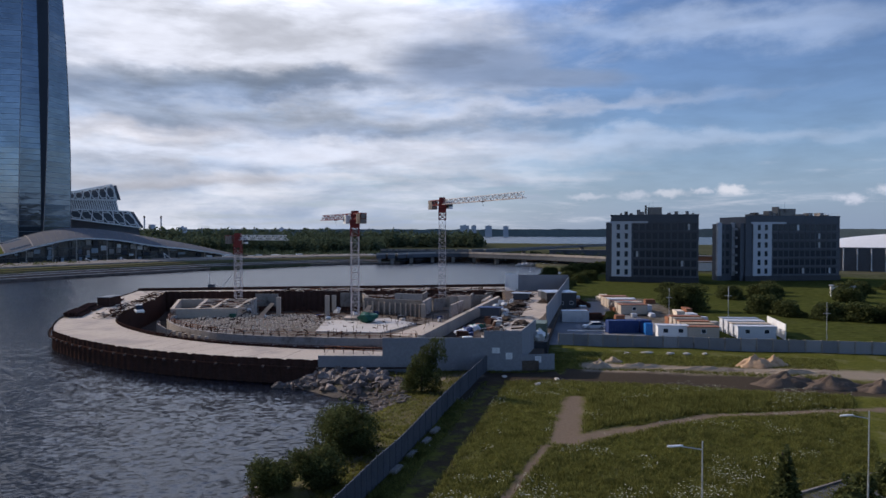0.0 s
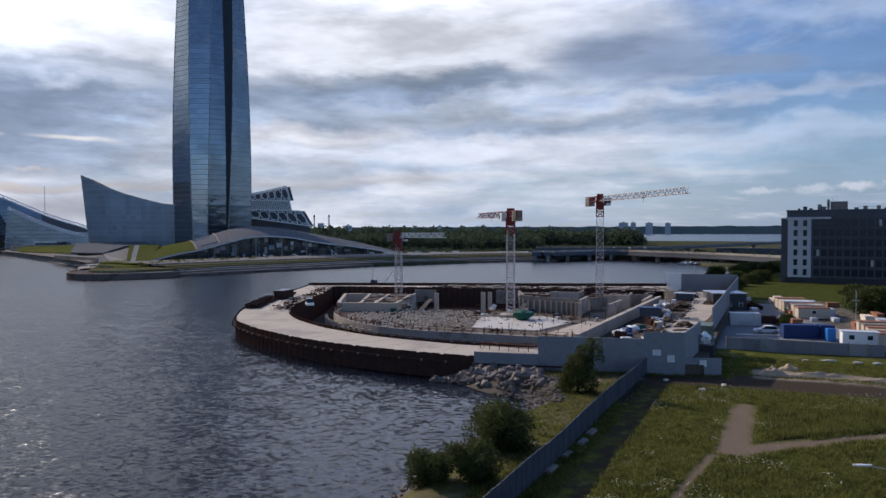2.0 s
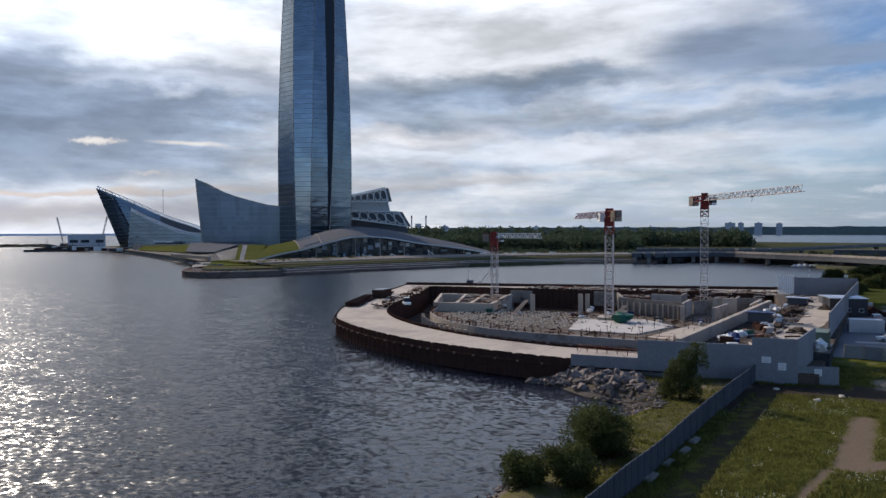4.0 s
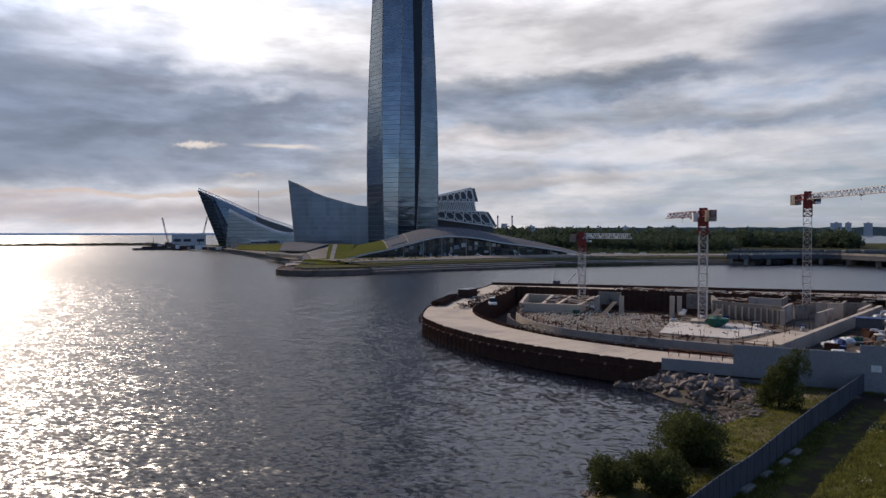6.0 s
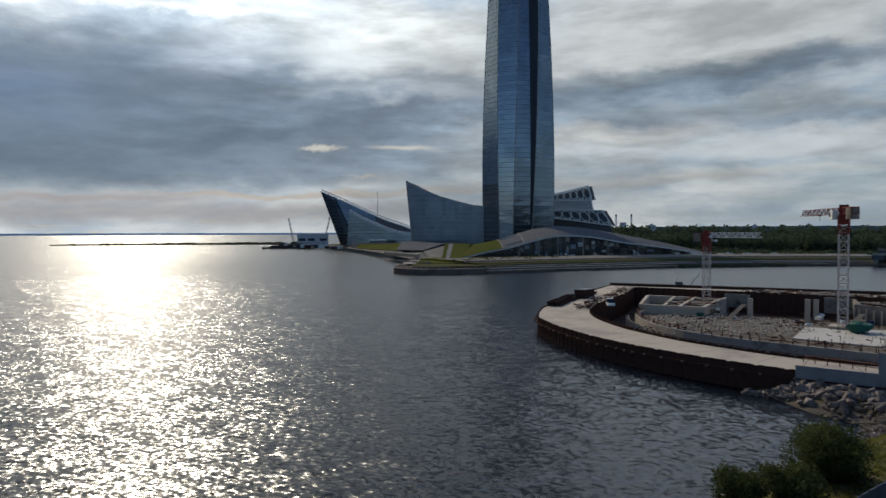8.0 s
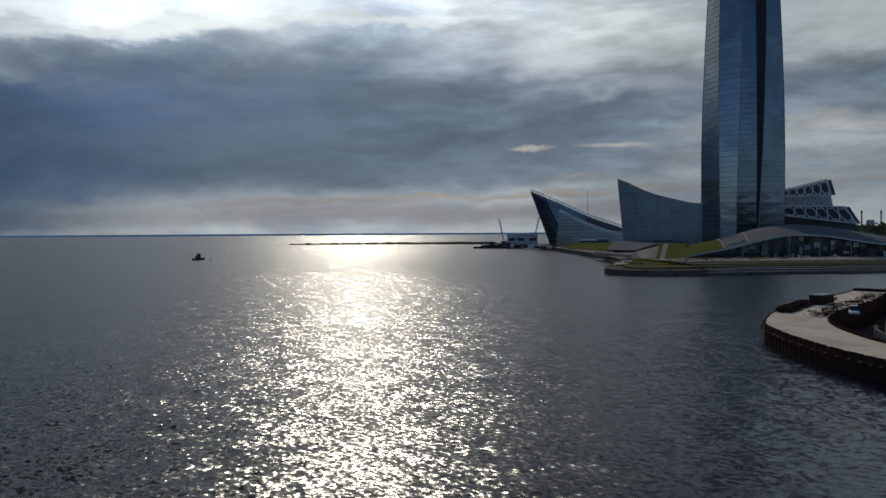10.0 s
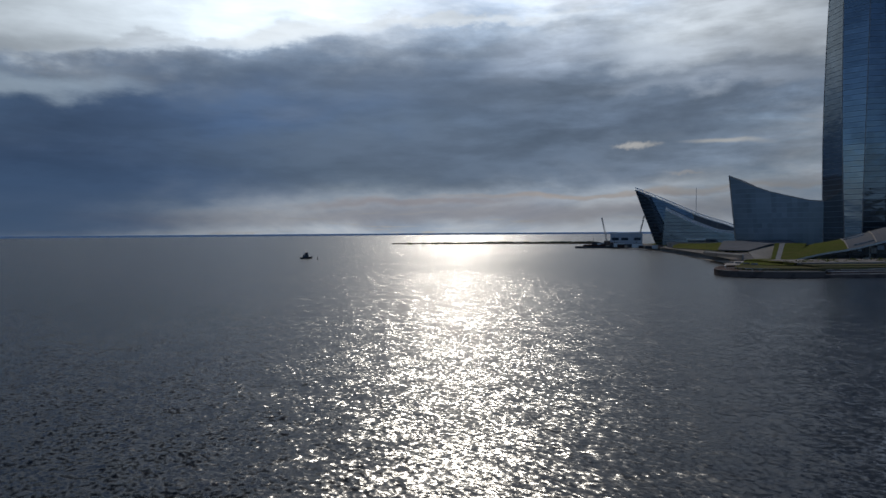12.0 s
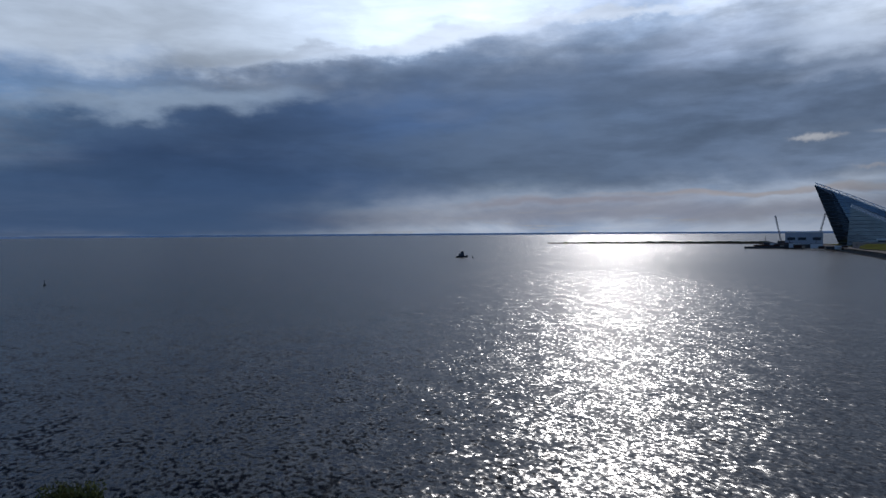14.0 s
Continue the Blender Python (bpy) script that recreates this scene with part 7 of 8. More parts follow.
# ---- street lamps, road, spoil heaps ----
def build_lamp(at, turn, h=8.0):
    l = thing("street_lamp", at, "grey steel street lamp with a white head on an arm", "street lamp", "street lamps")
    l.rotation_euler = (0, 0, radians(turn))
    bm = bmesh.new()
    bar(bm, (0, 0, 0), (0, 0, h * 0.5), 0.06, 8), bar(bm, (0, 0, h * 0.5), (0, 0, h + 0.25), 0.04, 8)
    part("pole", bm, M_STEEL, l)
    bm = bmesh.new()
    bar(bm, (0, 0, h - 0.25), (-1.3, 0, h), 0.035, 6)
    part("arm", bm, M_STEEL, l)
    bm = bmesh.new()
    prof = [(-1.2, 0.07), (-1.45, 0.13), (-1.9, 0.13), (-2.1, 0.05)]
    rows = [[Vector((x, w * math.cos(a), h + 0.03 + 0.06 * math.sin(a))) for a in [k * math.pi / 4 for k in range(9)]] for x, w in prof]
    sheet(bm, rows)
    bmesh.ops.remove_doubles(bm, verts=bm.verts, dist=0.0005)
    bmesh.ops.holes_fill(bm, edges=bm.edges)
    part("head", bm, M_WHITE, l, "white lamp head")
    return l


build_lamp((14.7, 39.6, 0), 8)
build_lamp((28.2, 46.3, 0), 8)

bm = bmesh.new()
sheet(bm, [[Vector((x, y + w, 0.06)) for x, y in [(20, 44), (27, 49.5), (34, 53.5), (42, 56.5), (60, 61), (90, 66)]] for w in (3.6, -2.5)])
tagged(part("road", bm, M_ASPHALT), "grey asphalt road at the edge of the meadow", "road", kind="structure")
bm = bmesh.new()
pts = [(20, 44), (27, 49.5), (34, 53.5), (42, 56.5), (60, 61), (90, 66)]
for (ax, ay), (bx, by) in zip(pts, pts[1:]):
    wall_run(bm, (ax, ay + 3.75), (bx, by + 3.75), -0.2, 0.2, 0.18)
tagged(part("kerb", bm, M_CONCRETE_DARK), "dark stone kerb along the road", "kerb", kind="structure")


def build_heap(at, rx, ry, h, mat, label, seed):
    bm = bmesh.new()
    n, m = 48, 14
    rows = []
    for j in range(m + 1):
        t = j / m
        row = []
        for k in range(n + 1):
            a = 2 * math.pi * (k % n) / n
            s = 1 + 0.25 * noise.noise((math.cos(a) * 1.6 + seed, math.sin(a) * 1.6, 0))
            z = h * max(0.0, 1 - t ** 1.15) * (1 + 0.55 * noise.noise((math.cos(a) * t * 3.4, math.sin(a) * t * 3.4, seed)) + 0.2 * noise.noise((math.cos(a) * t * 9, math.sin(a) * t * 9, seed)))
            row.append(Vector((rx * s * t * math.cos(a), ry * s * t * math.sin(a), z - 0.25 * (t == 1))))
        rows.append(row)
    sheet(bm, rows)
    bmesh.ops.remove_doubles(bm, verts=bm.verts, dist=0.001)
    for f in bm.faces:
        f.smooth = True
    bmesh.ops.recalc_face_normals(bm, faces=bm.faces)
    ob = tagged(part("spoil_mound", bm, mat), label, "earth heap", "spoil heaps")
    ob.location = at
    return ob


M_SAND_ORANGE = material("orange_sand", (0.42, 0.28, 0.17), 0.95, vary=0.2, scale=1.5, bump=0.06, second=(0.30, 0.19, 0.11))
M_LOAM = material("grey_brown_loam", (0.125, 0.095, 0.074), 0.95, vary=0.3, scale=1.5, bump=0.06, second=(0.07, 0.054, 0.043), spec=0.0)
build_heap((47.2, 105.5, -0.05), 3.4, 2.0, 1.7, M_SAND_ORANGE, "heap of orange-brown sand on the meadow", 1.0)
build_heap((50.0, 105.8, -0.05), 2.2, 1.4, 1.5, M_SAND_ORANGE, "small heap of orange sand on the meadow", 2.0)
build_heap((23.3, 104.8, -0.05), 2.4, 1.3, 1.1, M_SAND, "pale flat heap of sand and rubble", 3.0)
build_heap((29, 104.5, -0.05), 5.0, 0.9, 0.7, M_SAND, "low ridge of pale sandy spoil", 4.0)
build_heap((38, 102.6, -0.05), 6.5, 0.9, 0.6, M_SAND, "low ridge of pale sandy spoil", 5.0)
build_heap((50, 100.0, -0.05), 7.5, 0.9, 0.6, M_SAND, "low ridge of pale sandy spoil", 6.0)
build_heap((45.5, 92.3, -0.05), 4.6, 2.2, 1.7, M_LOAM, "large heap of grey-brown loam beside the dirt strip", 7.0)
build_heap((50.5, 91.0, -0.05), 4.9, 2.0, 1.5, M_LOAM, "heap of grey-brown loam beside the dirt strip", 8.0)
build_heap((56.5, 89.5, -0.05), 4.2, 1.8, 1.3, M_LOAM, "heap of grey-brown loam beside the dirt strip", 9.0)
build_heap((26.5, 109, -0.05), 1.6, 1.2, 0.8, M_SAND, "small pale heap of sand in the grass", 10.0)
for k, (x, y, L) in enumerate([(34.0, 117.2, 2.6), (37.6, 116.2, 2.0), (40.2, 115.9, 2.2), (30.5, 116.5, 1.6), (43.2, 115.9, 1.6), (12.5, 92.5, 1.5), (8.5, 97.2, 1.2), (15.6, 95.8, 1.3)]):
    bm = bmesh.new()
    irregular(bm, (0, 0, 0), 0.5, random.Random(k), 0.5, 2)
    ob = tagged(part("concrete_lump", bm, M_SLAB), "pale lump of broken concrete in the grass", "rubble", "concrete lumps")
    ob.location, ob.scale, ob.rotation_euler = (x, y, 0.12), (L * 0.8, 0.8, 0.7), (0, 0, 0.2 * k)
for k, (x, y) in enumerate([(-1.6, 66.8), (-2.8, 62.7), (-3.9, 58.7), (-0.8, 70.4)]):
    bm = boxes((-0.9, 0.9, -0.28, 0.28, 0, 0.3), (-0.75, 0.8, -0.2, 0.22, 0.3, 0.38))
    ob = tagged(part("concrete_block", bm, M_CONCRETE_DARK), "fallen pale concrete block beside the fence", "block", "fence blocks")
    ob.location, ob.rotation_euler = (x, y, -0.02), (0, 0, radians(72))


# ---- bridges and roads across the inlet ----
def build_bridge(name, line, z, thick, width, mat, piers, label, parapet):
    b = thing(name, (0, 0, 0), label, "bridge")
    pts = smooth_line([(*p, 0) for p in line], 24)
    for a, c in zip(pts, pts[1:]):
        bm = bmesh.new()
        wall_run(bm, a.xy, c.xy, z - thick, z, width)
        part("deck_span", bm, mat, b)
        d = (c - a).normalized()
        o = Vector((d.y, -d.x, 0)) * (width / 2 + 0.15)
        bm = bmesh.new()
        wall_run(bm, (a + o).xy, (c + o).xy, z - 0.5, z + 0.9, 0.3)
        part("parapet", bm, parapet, b)
    for k in range(1, 24, piers):
        p = pts[k]
        part("pier", boxes((p.x - 1.2, p.x + 1.2, p.y - width / 2, p.y + width / 2, -5, z - thick)), M_CONCRETE_DARK, b)
    return b


build_bridge("road_bridge", [(-48, 506), (-34, 510), (-9, 536), (18, 537), (45, 507), (76, 471), (98, 432), (122, 388)], 5.2, 3.2, 12, M_FACADE_DARK, 2, "low concrete road bridge with a pale parapet across the inlet", M_CONCRETE_GREY)
under = smooth_line([(-46, 514, 0), (-30, 520, 0), (-6, 547, 0), (20, 548, 0), (50, 518, 0), (82, 481, 0), (104, 442, 0), (130, 396, 0)], 20)
fore = thing("bridge_foreshore", (0, 0, 0), "dark earth bank and works under the bridge", "bank", kind="structure")
for a, b in zip(under, under[1:]):
    bm = bmesh.new()
    wall_run(bm, a.xy, b.xy, -6, 1.6 + 0.8 * noise.noise((a.x * 0.1, a.y * 0.1, 2)), 5.0)
    part("bank", bm, M_SOIL, fore)
rnd = random.Random(12)
for k in range(34):
    p = under[rnd.randrange(2, 19)] + Vector((rnd.uniform(-4, 4), -6 + rnd.uniform(-3, 1), 0))
    q = thing("bridge_prop", (p.x, p.y, -2.5), "dark temporary steel prop under the bridge", "prop", "bridge props")
    part("post", boxes((-0.35, 0.35, -0.35, 0.35, 0, rnd.uniform(3.2, 5.2))), M_DARK, q)
    part("beam", boxes((-rnd.uniform(1.5, 4), rnd.uniform(1.5, 4), -0.3, 0.3, 2.6, 3.2)), M_FACADE_DARK, q)
build_bridge("viaduct", [(-50, 571), (-10, 572), (36, 584), (92, 684), (163, 816), (240, 930)], 6.6, 2.2, 14, M_FACADE_DARK, 3, "dark long viaduct behind the bridge", M_CONCRETE_DARK)
for k in range(13):
    bt = thing("moored_boat", pol(-6.2 - 0.33 * k, 478 + 3 * (k % 3), -2.0), "small white boat moored by the bridge", "boat", "moored boats")
    bt.rotation_euler = (0, 0, radians(20 * (k % 4)))
    bm = bmesh.new()
    sheet(bm, [[Vector((x, -w, 1.0)), Vector((x, 0, -0.2)), Vector((x, w, 1.0)), Vector((x, -w, 1.0))] for x, w in ((-2.6, 0.9), (0, 1.1), (2, 0.7), (3.2, 0.05))])
    part("hull", bm, M_WHITE, bt)
    part("cabin", boxes((-1.2, 0.9, -0.7, 0.7, 0.9, 1.9)), M_FACADE_WHITE, bt)

# ---- exhibition hall with a white roof ----
h = thing("exhibition_hall", (0, 0, 0), "long dark hall under a white domed roof", "hall")
a, b = pol(-28.8, 440), pol(-50, 470)
bm = bmesh.new()
wall_run(bm, (a + b).xy / 2 * 0 + a.xy, b.xy, -0.5, 12.5, 3)
part("front", bm, M_FACADE_DARK, h)
bm = bmesh.new()
rows = []
for j in range(7):
    t = j / 6
    rows.append([a.lerp(b, k / 24) * (1 + 0.14 * t) + Vector((0, 0, 12.5 + 9.5 * math.sin(math.pi * t) ** 0.8 * math.sin(math.pi * min(1, max(0, (k / 24 * 0.92 + 0.04)))) ** 0.45)) for k in range(25)])
sheet(bm, rows)
for f in bm.faces:
    f.smooth = True
part("roof", bm, M_WHITE, h, "white domed membrane roof")
for k in range(1, 26):
    p = a.lerp(b, k / 26) * 0.994
    bm = bmesh.new()
    bar(bm, (p.x, p.y, 0), (p.x, p.y, 12), 0.3)
    part("column", bm, M_STEEL, h)
k = thing("kiosk", pol(-28.9, 255), "small white kiosk beside the field", "kiosk")
k.rotation_euler = (0, 0, radians(-25))
part("body", boxes((0, 6.5, 0, 4, 0, 3.2)), M_WHITE, k)
part("roof", boxes((-0.3, 6.8, -0.3, 4.3, 3.2, 3.5)), M_STEEL, k)
part("door", boxes((1.0, 2.0, -0.05, 0.05, 0.1, 2.2)), M_DARK, k)
# low long sheds, seen between the flats
for az, d, L, hh, m, lab in [(-21.0, 470, 60, 5.5, M_ORANGE, "long low shed with a red-brown wall"), (-24.0, 430, 30, 4.0, M_WHITE, "low white storage building"), (-20.6, 400, 14, 4.5, M_WHITE, "white moored boat shed"), (-12.0, 590, 70, 6.0, M_FACADE_DARK, "long dark industrial shed")]:
    s = thing("shed", pol(az, d, 0), lab, "shed", "far sheds")
    s.rotation_euler = (0, 0, radians(az))
    part("body", boxes((-L / 2, L / 2, 0, 12, 0, hh)), m, s)
    part("roof", boxes((-L / 2 - 0.5, L / 2 + 0.5, -0.5, 12.5, hh, hh + 0.4)), M_ROOFGREY, s)


# ---- the western shore: spit, harbour, boat ----
def build_harbour():
    bm = bmesh.new()
    out = [pol(66.0, 1270), pol(62, 1255), pol(58, 1235), pol(54, 1215), pol(50.5, 1200), pol(49, 1060), pol(47.8, 1100), pol(50, 1260), pol(54, 1245), pol(58, 1275), pol(62, 1300)]
    prism(bm, out, -5, -0.4)
    bmesh.ops.recalc_face_normals(bm, faces=bm.faces)
    tagged(part("spit", bm, M_SOIL), "low dark spit of land in the bay", "spit", kind="structure")
    bm = bmesh.new()
    rnd = random.Random(4)
    for k in range(160):
        t = rnd.random() ** 0.7
        p = pol(49.5 + 16 * t * rnd.random(), 1235 + 12 * rnd.random())
        blob_mesh(bm, (p.x, p.y, -0.4), rnd.uniform(2.5, 6), rnd.uniform(0.8, 2.8), rnd)
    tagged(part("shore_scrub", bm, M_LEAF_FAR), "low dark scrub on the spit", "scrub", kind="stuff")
    s = thing("harbour_building", pol(48.5, 960, 0), "long white harbour building with dark window bands", "building")
    s.rotation_euler = (0, 0, radians(47.5))
    part("body", boxes((0, 41, 0, 18, -1, 16)), M_FACADE_WHITE, s)
    part("roof", boxes((-0.6, 41.6, -0.6, 18.6, 16, 17)), M_WHITE, s)
    for x in (2, 14, 30):
        part("window_band", boxes((x, x + 9, -0.15, 0.1, 7.0, 10.5)), M_WINDOW, s)
    for az, d, hh, lean in [(48.75, 985, 38, -5), (46.4, 1000, 40, 6)]:
        c = thing("harbour_crane", pol(az, d, 0), "thin lattice harbour crane", "crane", "harbour cranes")
        bm = bmesh.new()
        truss(bm, (0, 0, 4), (lean * 1.0, lean * 1.0, hh), 1.2, 18, 0.12)
        part("boom", bm, M_STEEL, c)
        part("machinery_house", boxes((-3, 3, -3, 3, 0, 6)), M_DARK, c)
    b = thing("barge", pol(49.2, 905, -2.0), "dark moored work barge", "barge")
    b.rotation_euler = (0, 0, radians(49))
    part("hull", boxes((-32, 32, -6, 6, -1, 2.6)), M_DARK, b)
    part("wheelhouse", boxes((10, 20, -4, 4, 2.6, 7)), M_RUST, b)
    part("cargo", boxes((-22, 4, -4, 4, 2.6, 4.2)), M_RUST, b)
    for az, d in [(49.8, 930), (48.2, 920), (46.5, 880)]:
        m = thing("mooring_mast", pol(az, d, -2), "thin mast of a moored boat", "mast", "masts")
        bm = bmesh.new()
        bar(bm, (0, 0, 0), (0, 0, 14), 0.3, 6)
        part("shaft", bm, M_DARK, m)
    # clutter along the harbour edge
    for k in range(16):
        p = pol(49.6 - 0.35 * k, 930 - 9 * k, -0.3)
        q = thing("harbour_shed", p, "small dark structure on the harbour edge", "shed", "harbour sheds")
        q.rotation_euler = (0, 0, radians(46))
        L, hh = rnd.uniform(5, 14), rnd.uniform(2, 5)
        part("body", boxes((-L / 2, L / 2, -3, 3, 0, hh)), (M_DARK, M_WHITE, M_RUST, M_CONCRETE)[k % 4], q)
        part("roof", boxes((-L / 2 - 0.3, L / 2 + 0.3, -3.3, 3.3, hh, hh + 0.4)), M_ROOFGREY, q)
    # tug in the bay
    t = thing("tug_boat", pol(72.9, 605, -2.0), "small dark tug boat in the bay", "boat")
    t.rotation_euler = (0, 0, radians(72.9 + 15))
    bm = bmesh.new()
    secs = [(-5, 1.5, 1.3), (-3, 2.0, 1.2), (1, 2.1, 1.3), (3.5, 1.4, 1.7), (5.2, 0.1, 2.2)]
    sheet(bm, [[Vector((x, -w, z)), Vector((x, -w * 0.7, -0.4)), Vector((x, w * 0.7, -0.4)), Vector((x, w, z)), Vector((x, -w, z))] for x, w, z in secs])
    part("hull", bm, M_DARK, t)
    part("deckhouse", boxes((-2.5, 1.8, -1.4, 1.4, 1.2, 3.4)), M_FACADE_DARK, t)
    part("wheelhouse", boxes((-0.6, 1.4, -1.1, 1.1, 3.4, 5.2)), M_DARK, t)
    bm = bmesh.new()
    bar(bm, (-1.4, 0, 3.4), (-1.4, 0, 6.4), 0.12, 6), bar(bm, (-2.4, 0, 5.6), (-0.4, 0, 5.6), 0.06, 6)
    part("mast", bm, M_STEEL, t)
    for az, el, dd in [(72.0, 0, 590), (104, 0, 350)]:
        q = thing("buoy", pol(az, dd, -2.0), "small dark channel buoy", "buoy", "buoys")
        bm = bmesh.new()
        bar(bm, (0, 0, -0.3), (0, 0, 0.5), 0.6, 10), bar(bm, (0, 0, 0.5), (0, 0, 2.2), 0.16, 6)
        part("float", bm, M_DARK, q)
    # workboat behind the quay
    w = thing("workboat", (-84, 262, -2.0), "small workboat with a raised derrick", "boat")
    part("hull", boxes((-4, 4, -1.4, 1.4, -0.3, 1.0)), M_DARK, w)
    part("deckhouse", boxes((-3.4, -1.2, -1.0, 1.0, 1.0, 3.0)), M_FACADE_DARK, w)
    bm = bmesh.new()
    bar(bm, (1, 0, 1), (5.5, 0, 6.5), 0.12)
    part("derrick", bm, M_STEEL, w)
    bm = bmesh.new()
    bar(bm, (-3, 0, 3), (-3.0, 0, 6.4), 0.1)
    part("mast", bm, M_STEEL, w)


build_harbour()


# ---- chimneys and towers on the horizon ----
def build_distance():
    for az in (22.98, 21.82):
        c = thing("chimney", pol(az, 1900, 0), "tall thin power-station chimney far off", "chimney", "far chimneys")
        bm = bmesh.new()
        bar(bm, (0, 0, 0), (0, 0, 30), 2.6, 8), bar(bm, (0, 0, 30), (0, 0, 62), 1.8, 8)
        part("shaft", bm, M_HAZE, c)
        bm = bmesh.new()
        bar(bm, (0, 0, 57), (0, 0, 63), 2.0, 8)
        part("band", bm, M_RUST, c)
    t = thing("cooling_tower", pol(22.45, 1950, 0), "cooling tower far off in a pale blue-grey haze tint", "cooling tower")
    bm = bmesh.new()
    sheet(bm, [[Vector((r * math.cos(a), r * math.sin(a), z)) for a in [k * math.pi / 8 for k in range(17)]] for z, r in ((0, 14), (20, 10), (34, 8), (42, 8.5))])
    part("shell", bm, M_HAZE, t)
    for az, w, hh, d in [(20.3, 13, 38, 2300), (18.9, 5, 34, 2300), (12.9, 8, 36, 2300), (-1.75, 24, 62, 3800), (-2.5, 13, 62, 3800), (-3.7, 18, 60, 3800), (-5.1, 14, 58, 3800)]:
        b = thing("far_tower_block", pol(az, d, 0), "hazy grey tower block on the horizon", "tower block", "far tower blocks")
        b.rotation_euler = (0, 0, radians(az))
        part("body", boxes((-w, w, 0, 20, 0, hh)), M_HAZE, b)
        part("roof_box", boxes((-w * 0.3, w * 0.3, 5, 15, hh, hh + 4)), M_HAZE, b)
    # the belt of trees and low roofs between promenade and woods
    rnd = random.Random(17)
    bm = bmesh.new()
    verts, faces = [], []
    for k in range(420):
        az = rnd.uniform(-30, 20)
        d = rnd.uniform(640, 760) if az > 3 else rnd.uniform(560, 620) if az < -8 else rnd.uniform(655, 700)
        p = pol(az, d)
        hh = rnd.uniform(1.5, 5)
        leaf_cloud([(p.x, p.y, hh * 0.4, rnd.uniform(2, 6), hh * 0.6)], 30, 0.8, rnd, verts, faces)
    bm.free()
    me = bpy.data.meshes.new("shore_trees")
    me.from_pydata(verts, [], faces)
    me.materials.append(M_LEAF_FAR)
    tagged(new("shore_trees", me), "scattered trees and scrub along the far bank", "scrub", kind="stuff")
    for k in range(26):
        az = 19 - 0.62 * k
        d = 585 + 20 * rnd.random()
        v = thing("parked_coach", pol(az, d, 0.2), "pale vehicle parked beyond the promenade", "vehicle", "far vehicles")
        v.rotation_euler = (0, 0, radians(az + rnd.uniform(-10, 10)))
        L = rnd.uniform(3.5, 8)
        part("body", boxes((-L / 2, L / 2, -1, 1, 0.4, rnd.uniform(1.4, 2.6))), (M_WHITE, M_STEEL, M_DARK)[k % 3], v)
        part("wheels", boxes((-L * 0.4, -L * 0.25, -0.95, 0.95, 0, 0.5), (L * 0.25, L * 0.4, -0.95, 0.95, 0, 0.5)), M_DARK, v)


build_distance()


def build_promenade_plants():
    rnd = random.Random(9)
    verts, faces = [], []
    for k in range(260):
        az = rnd.uniform(16, 36)
        d = 372 + (36 - az) * 6.6 + rnd.uniform(15, 45)
        p = pol(az, d)
        hh = rnd.uniform(0.6, 2.8) if az > 27 else rnd.uniform(0.4, 1.6)
        leaf_cloud([(p.x, p.y, 1.8 + hh * 0.5, rnd.uniform(0.6, 1.8), hh * 0.6)], 22, 0.4, rnd, verts, faces)
    me = bpy.data.meshes.new("promenade_shrubs")
    me.from_pydata(verts, [], faces)
    me.materials.append(foliage_material("reed_leaf", (0.05, 0.06, 0.018), (0.14, 0.15, 0.05)))
    tagged(new("promenade_shrubs", me), "young trees and tall grasses on the promenade", "shrubs", kind="stuff")
    # a white curved kerb and thin sculptures on the steps
    for az, d, h in [(26.8, 478, 3.0), (24.5, 490, 3.0), (21.5, 505, 5.0)]:
        q = thing("white_sail", pol(az, d, 1.8), "white angular sail-like sculpture on the promenade", "sculpture", "promenade sails")
        bm = bmesh.new()
        bar(bm, (0, 0, 0), (-1.5, 0, h), 0.25), bar(bm, (-1.5, 0, h), (5, 0, 0), 0.2), bar(bm, (0.6, 0, 0), (2.0, 0, h * 0.5), 0.15)
        part("frame", bm, M_WHITE, q)
    arc = thing("white_kerb", (0, 0, 0), "curved pale kerb along the promenade steps", "kerb", kind="structure")
    bm = bmesh.new()
    pts = smooth_line([up(24.6, 415, -2.95), up(24.2, 420, -2.65), up(23.7, 426, -2.57), up(22.0, 436, -2.55), up(19.7, 448, -2.52)], 20)
    for a, b in zip(pts, pts[1:]):
        bar(bm, a, b, 0.45)
    part("run", bm, M_SLAB, arc)
    # dark planters
    for k in range(14):
        az = 33 - 1.1 * k
        b = thing("planter", pol(az, 400 + (36 - az) * 6.6, 1.8), "low dark stone planter on the promenade", "planter", "promenade planters")
        b.rotation_euler = (0, 0, radians(az))
        part("box", boxes((-2.5, 2.5, -0.6, 0.6, 0, 0.8)), M_DARK, b)
        part("soil", boxes((-2.3, 2.3, -0.45, 0.45, 0.8, 0.85)), M_SOIL, b)


build_promenade_plants()


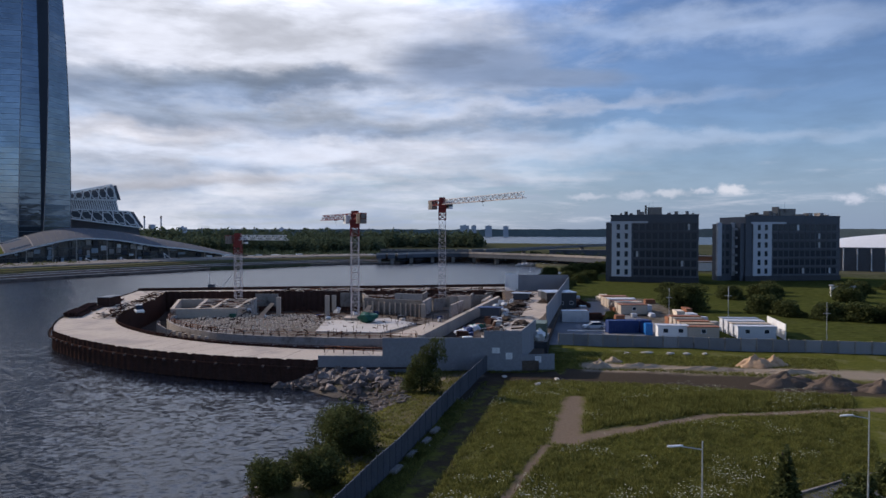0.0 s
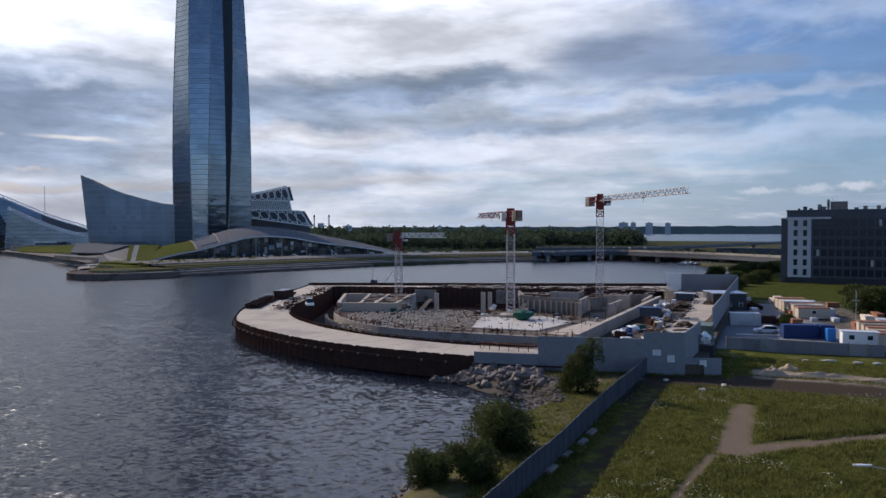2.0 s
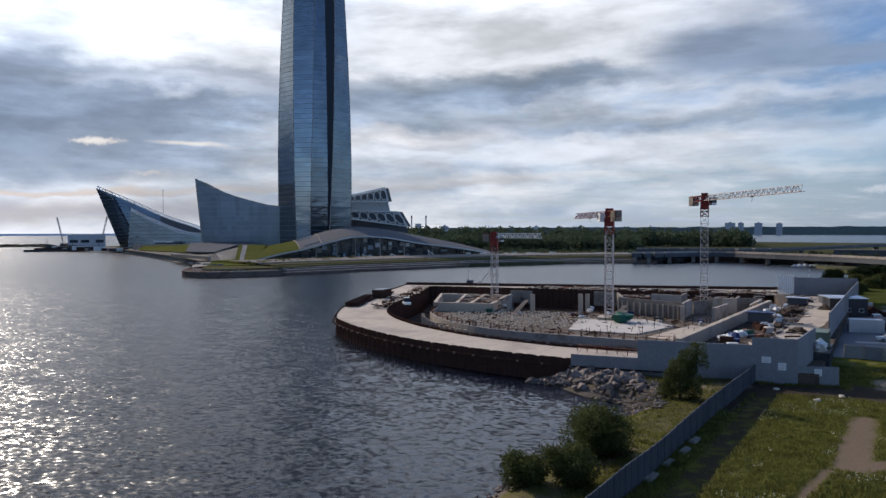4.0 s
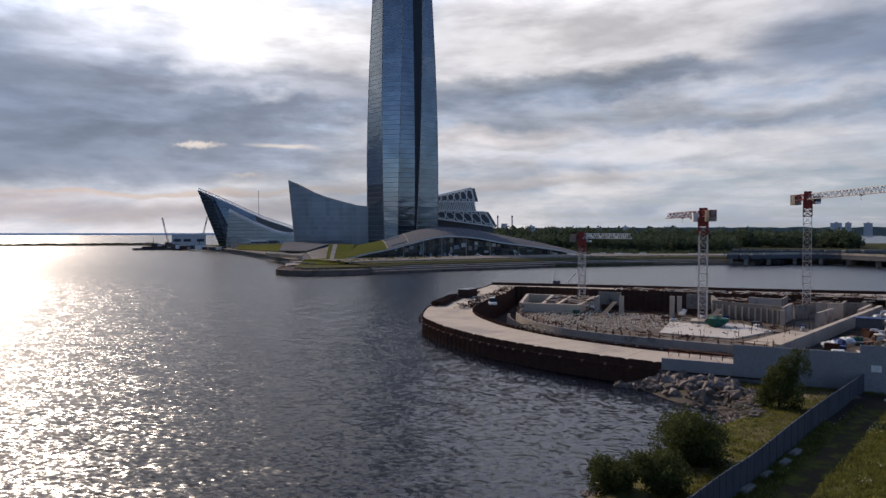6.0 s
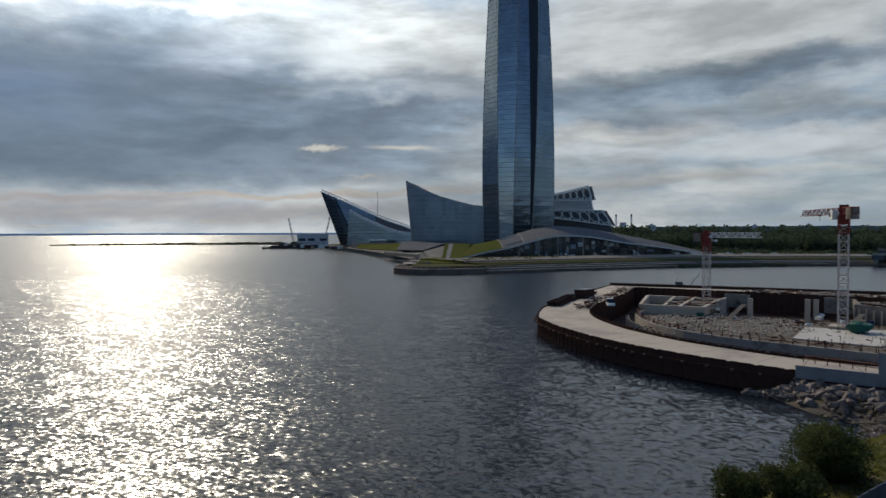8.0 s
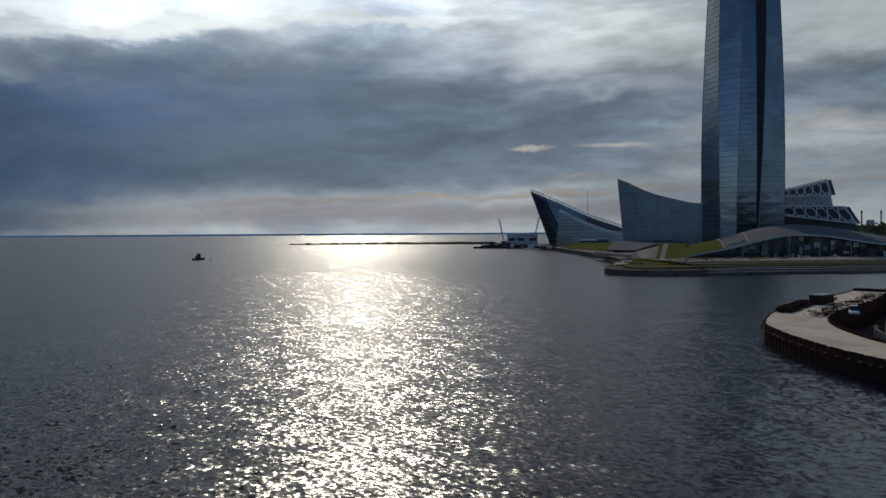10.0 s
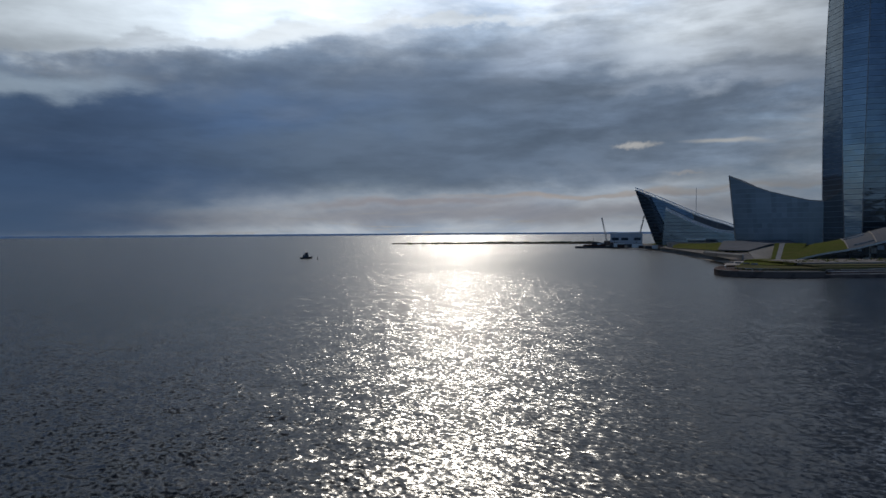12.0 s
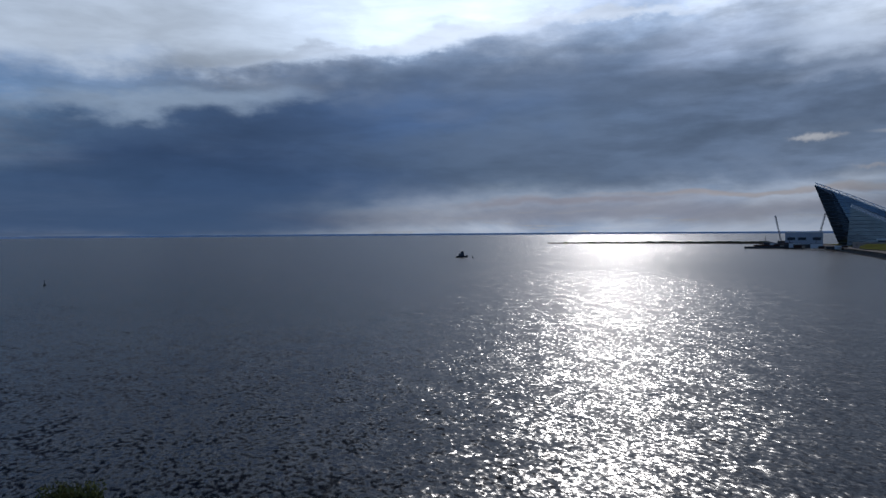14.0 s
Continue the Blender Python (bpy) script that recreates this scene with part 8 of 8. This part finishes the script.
# ---- grass and flowers of the meadow ----
def build_grass():
    rnd = random.Random(31)

    def bare(x, y):
        def strip(ax, ay, bx, by, half):
            L = math.hypot(bx - ax, by - ay)
            ux, uy = (bx - ax) / L, (by - ay) / L
            t = (x - ax) * ux + (y - ay) * uy
            return 0 < t < L and abs((x - ax) * uy - (y - ay) * ux) < half
        return (strip(17, 100, 62, 88, 4.6) or strip(21, 106.5, 70, 97.5, 1.9) or strip(16.2, 86, 11.4, 66.0, 1.5) or strip(12.6, 67.6, 19.5, 71.8, 1.2) or strip(18, 70, 30, 77.5, 0.8)
                or strip(30, 77.5, 64, 80, 0.75) or strip(10.0, 66, 6.0, 56.5, 0.5) or strip(6.0, 56.5, 1.5, 44, 0.5) or strip(8.8, 101, -3.6, 47, 1.2) or strip(3, 96, 17, 99, 2.8) or strip(5.5, 101, 1.5, 84, 1.6) or strip(20, 44, 60, 61, 3.8))
    verts, faces, fv, ff = [], [], [], []
    n = 0
    while n < 52000:
        y = 46 + 72 * rnd.random() ** 1.5
        x = -10 + (75 * rnd.random()) * (0.55 + 0.45 * (y - 46) / 72)
        if bare(x, y) or (x < 6.6 + (y - 101.6) * 0.25 and rnd.random() < 0.45) or y > 123 - 0.2 * x:
            continue
        z = ground_height(x, y) if x < 12 else 0.25 * noise.noise((x * 0.12, y * 0.12, 0))
        if z < -1.2:
            continue
        tall = 0.55 + 0.8 * (0.5 + 0.5 * noise.noise((x * 0.15, y * 0.15, 4)))
        # a rank, taller stand of grass beyond the path
        edge = 71.5 + (x - 18) * 0.52 if x < 30 else 77.7 + (x - 30) * 0.08
        rank = x > 16 + (y - 72) * 0.1 and edge + 1.0 < y < 86.5
        if rank:
            tall *= 1.9
        for _ in range(6 if rank else 3):
            a = rnd.uniform(0, 6.28)
            hgt = tall * rnd.uniform(0.15, 0.38)
            w = rnd.uniform(0.035, 0.08)
            px, py = x + rnd.gauss(0, 0.15), y + rnd.gauss(0, 0.15)
            k = len(verts)
            verts += [(px - w * math.cos(a), py - w * math.sin(a), z - 0.03), (px + w * math.cos(a), py + w * math.sin(a), z - 0.03), (px + rnd.gauss(0, 0.12), py + rnd.gauss(0, 0.12), z + hgt)]
            faces.append((k, k + 1, k + 2))
        n += 1
        # umbels of white flowers, in drifts
        drift = noise.noise((x * 0.11, y * 0.16, 9)) + 0.5 * noise.noise((x * 0.4, y * 0.4, 2))
        if drift > 0.22 and rnd.random() < 0.42 * min(1, drift * 2.2) * (1.0 if y < 92 else 0.15):
            s = rnd.uniform(0.03, 0.075)
            hz = z + tall * rnd.uniform(0.4, 0.7)
            k = len(fv)
            fv += [(x + s * math.cos(a + q), y + s * math.sin(a + q), hz + rnd.uniform(-0.03, 0.03)) for q in (0, 1.26, 2.51, 3.77, 5.03)]
            ff.append((k, k + 1, k + 2, k + 3, k + 4))
    for name, v, f, m, lab in (("grass", verts, faces, foliage_material("meadow_grass", (0.057, 0.066, 0.018), (0.185, 0.180, 0.052), 0.45), "tall uneven meadow grass"),
                               ("meadow_flowers", fv, ff, material("white_umbel", (0.38, 0.38, 0.27), 0.9, vary=0.15), "drifts of small white meadow flowers")):
        me = bpy.data.meshes.new(name)
        me.from_pydata(v, [], f)
        me.materials.append(m)
        tagged(new(name, me), lab, "grass" if name == "grass" else "flowers", kind="stuff")


build_grass()
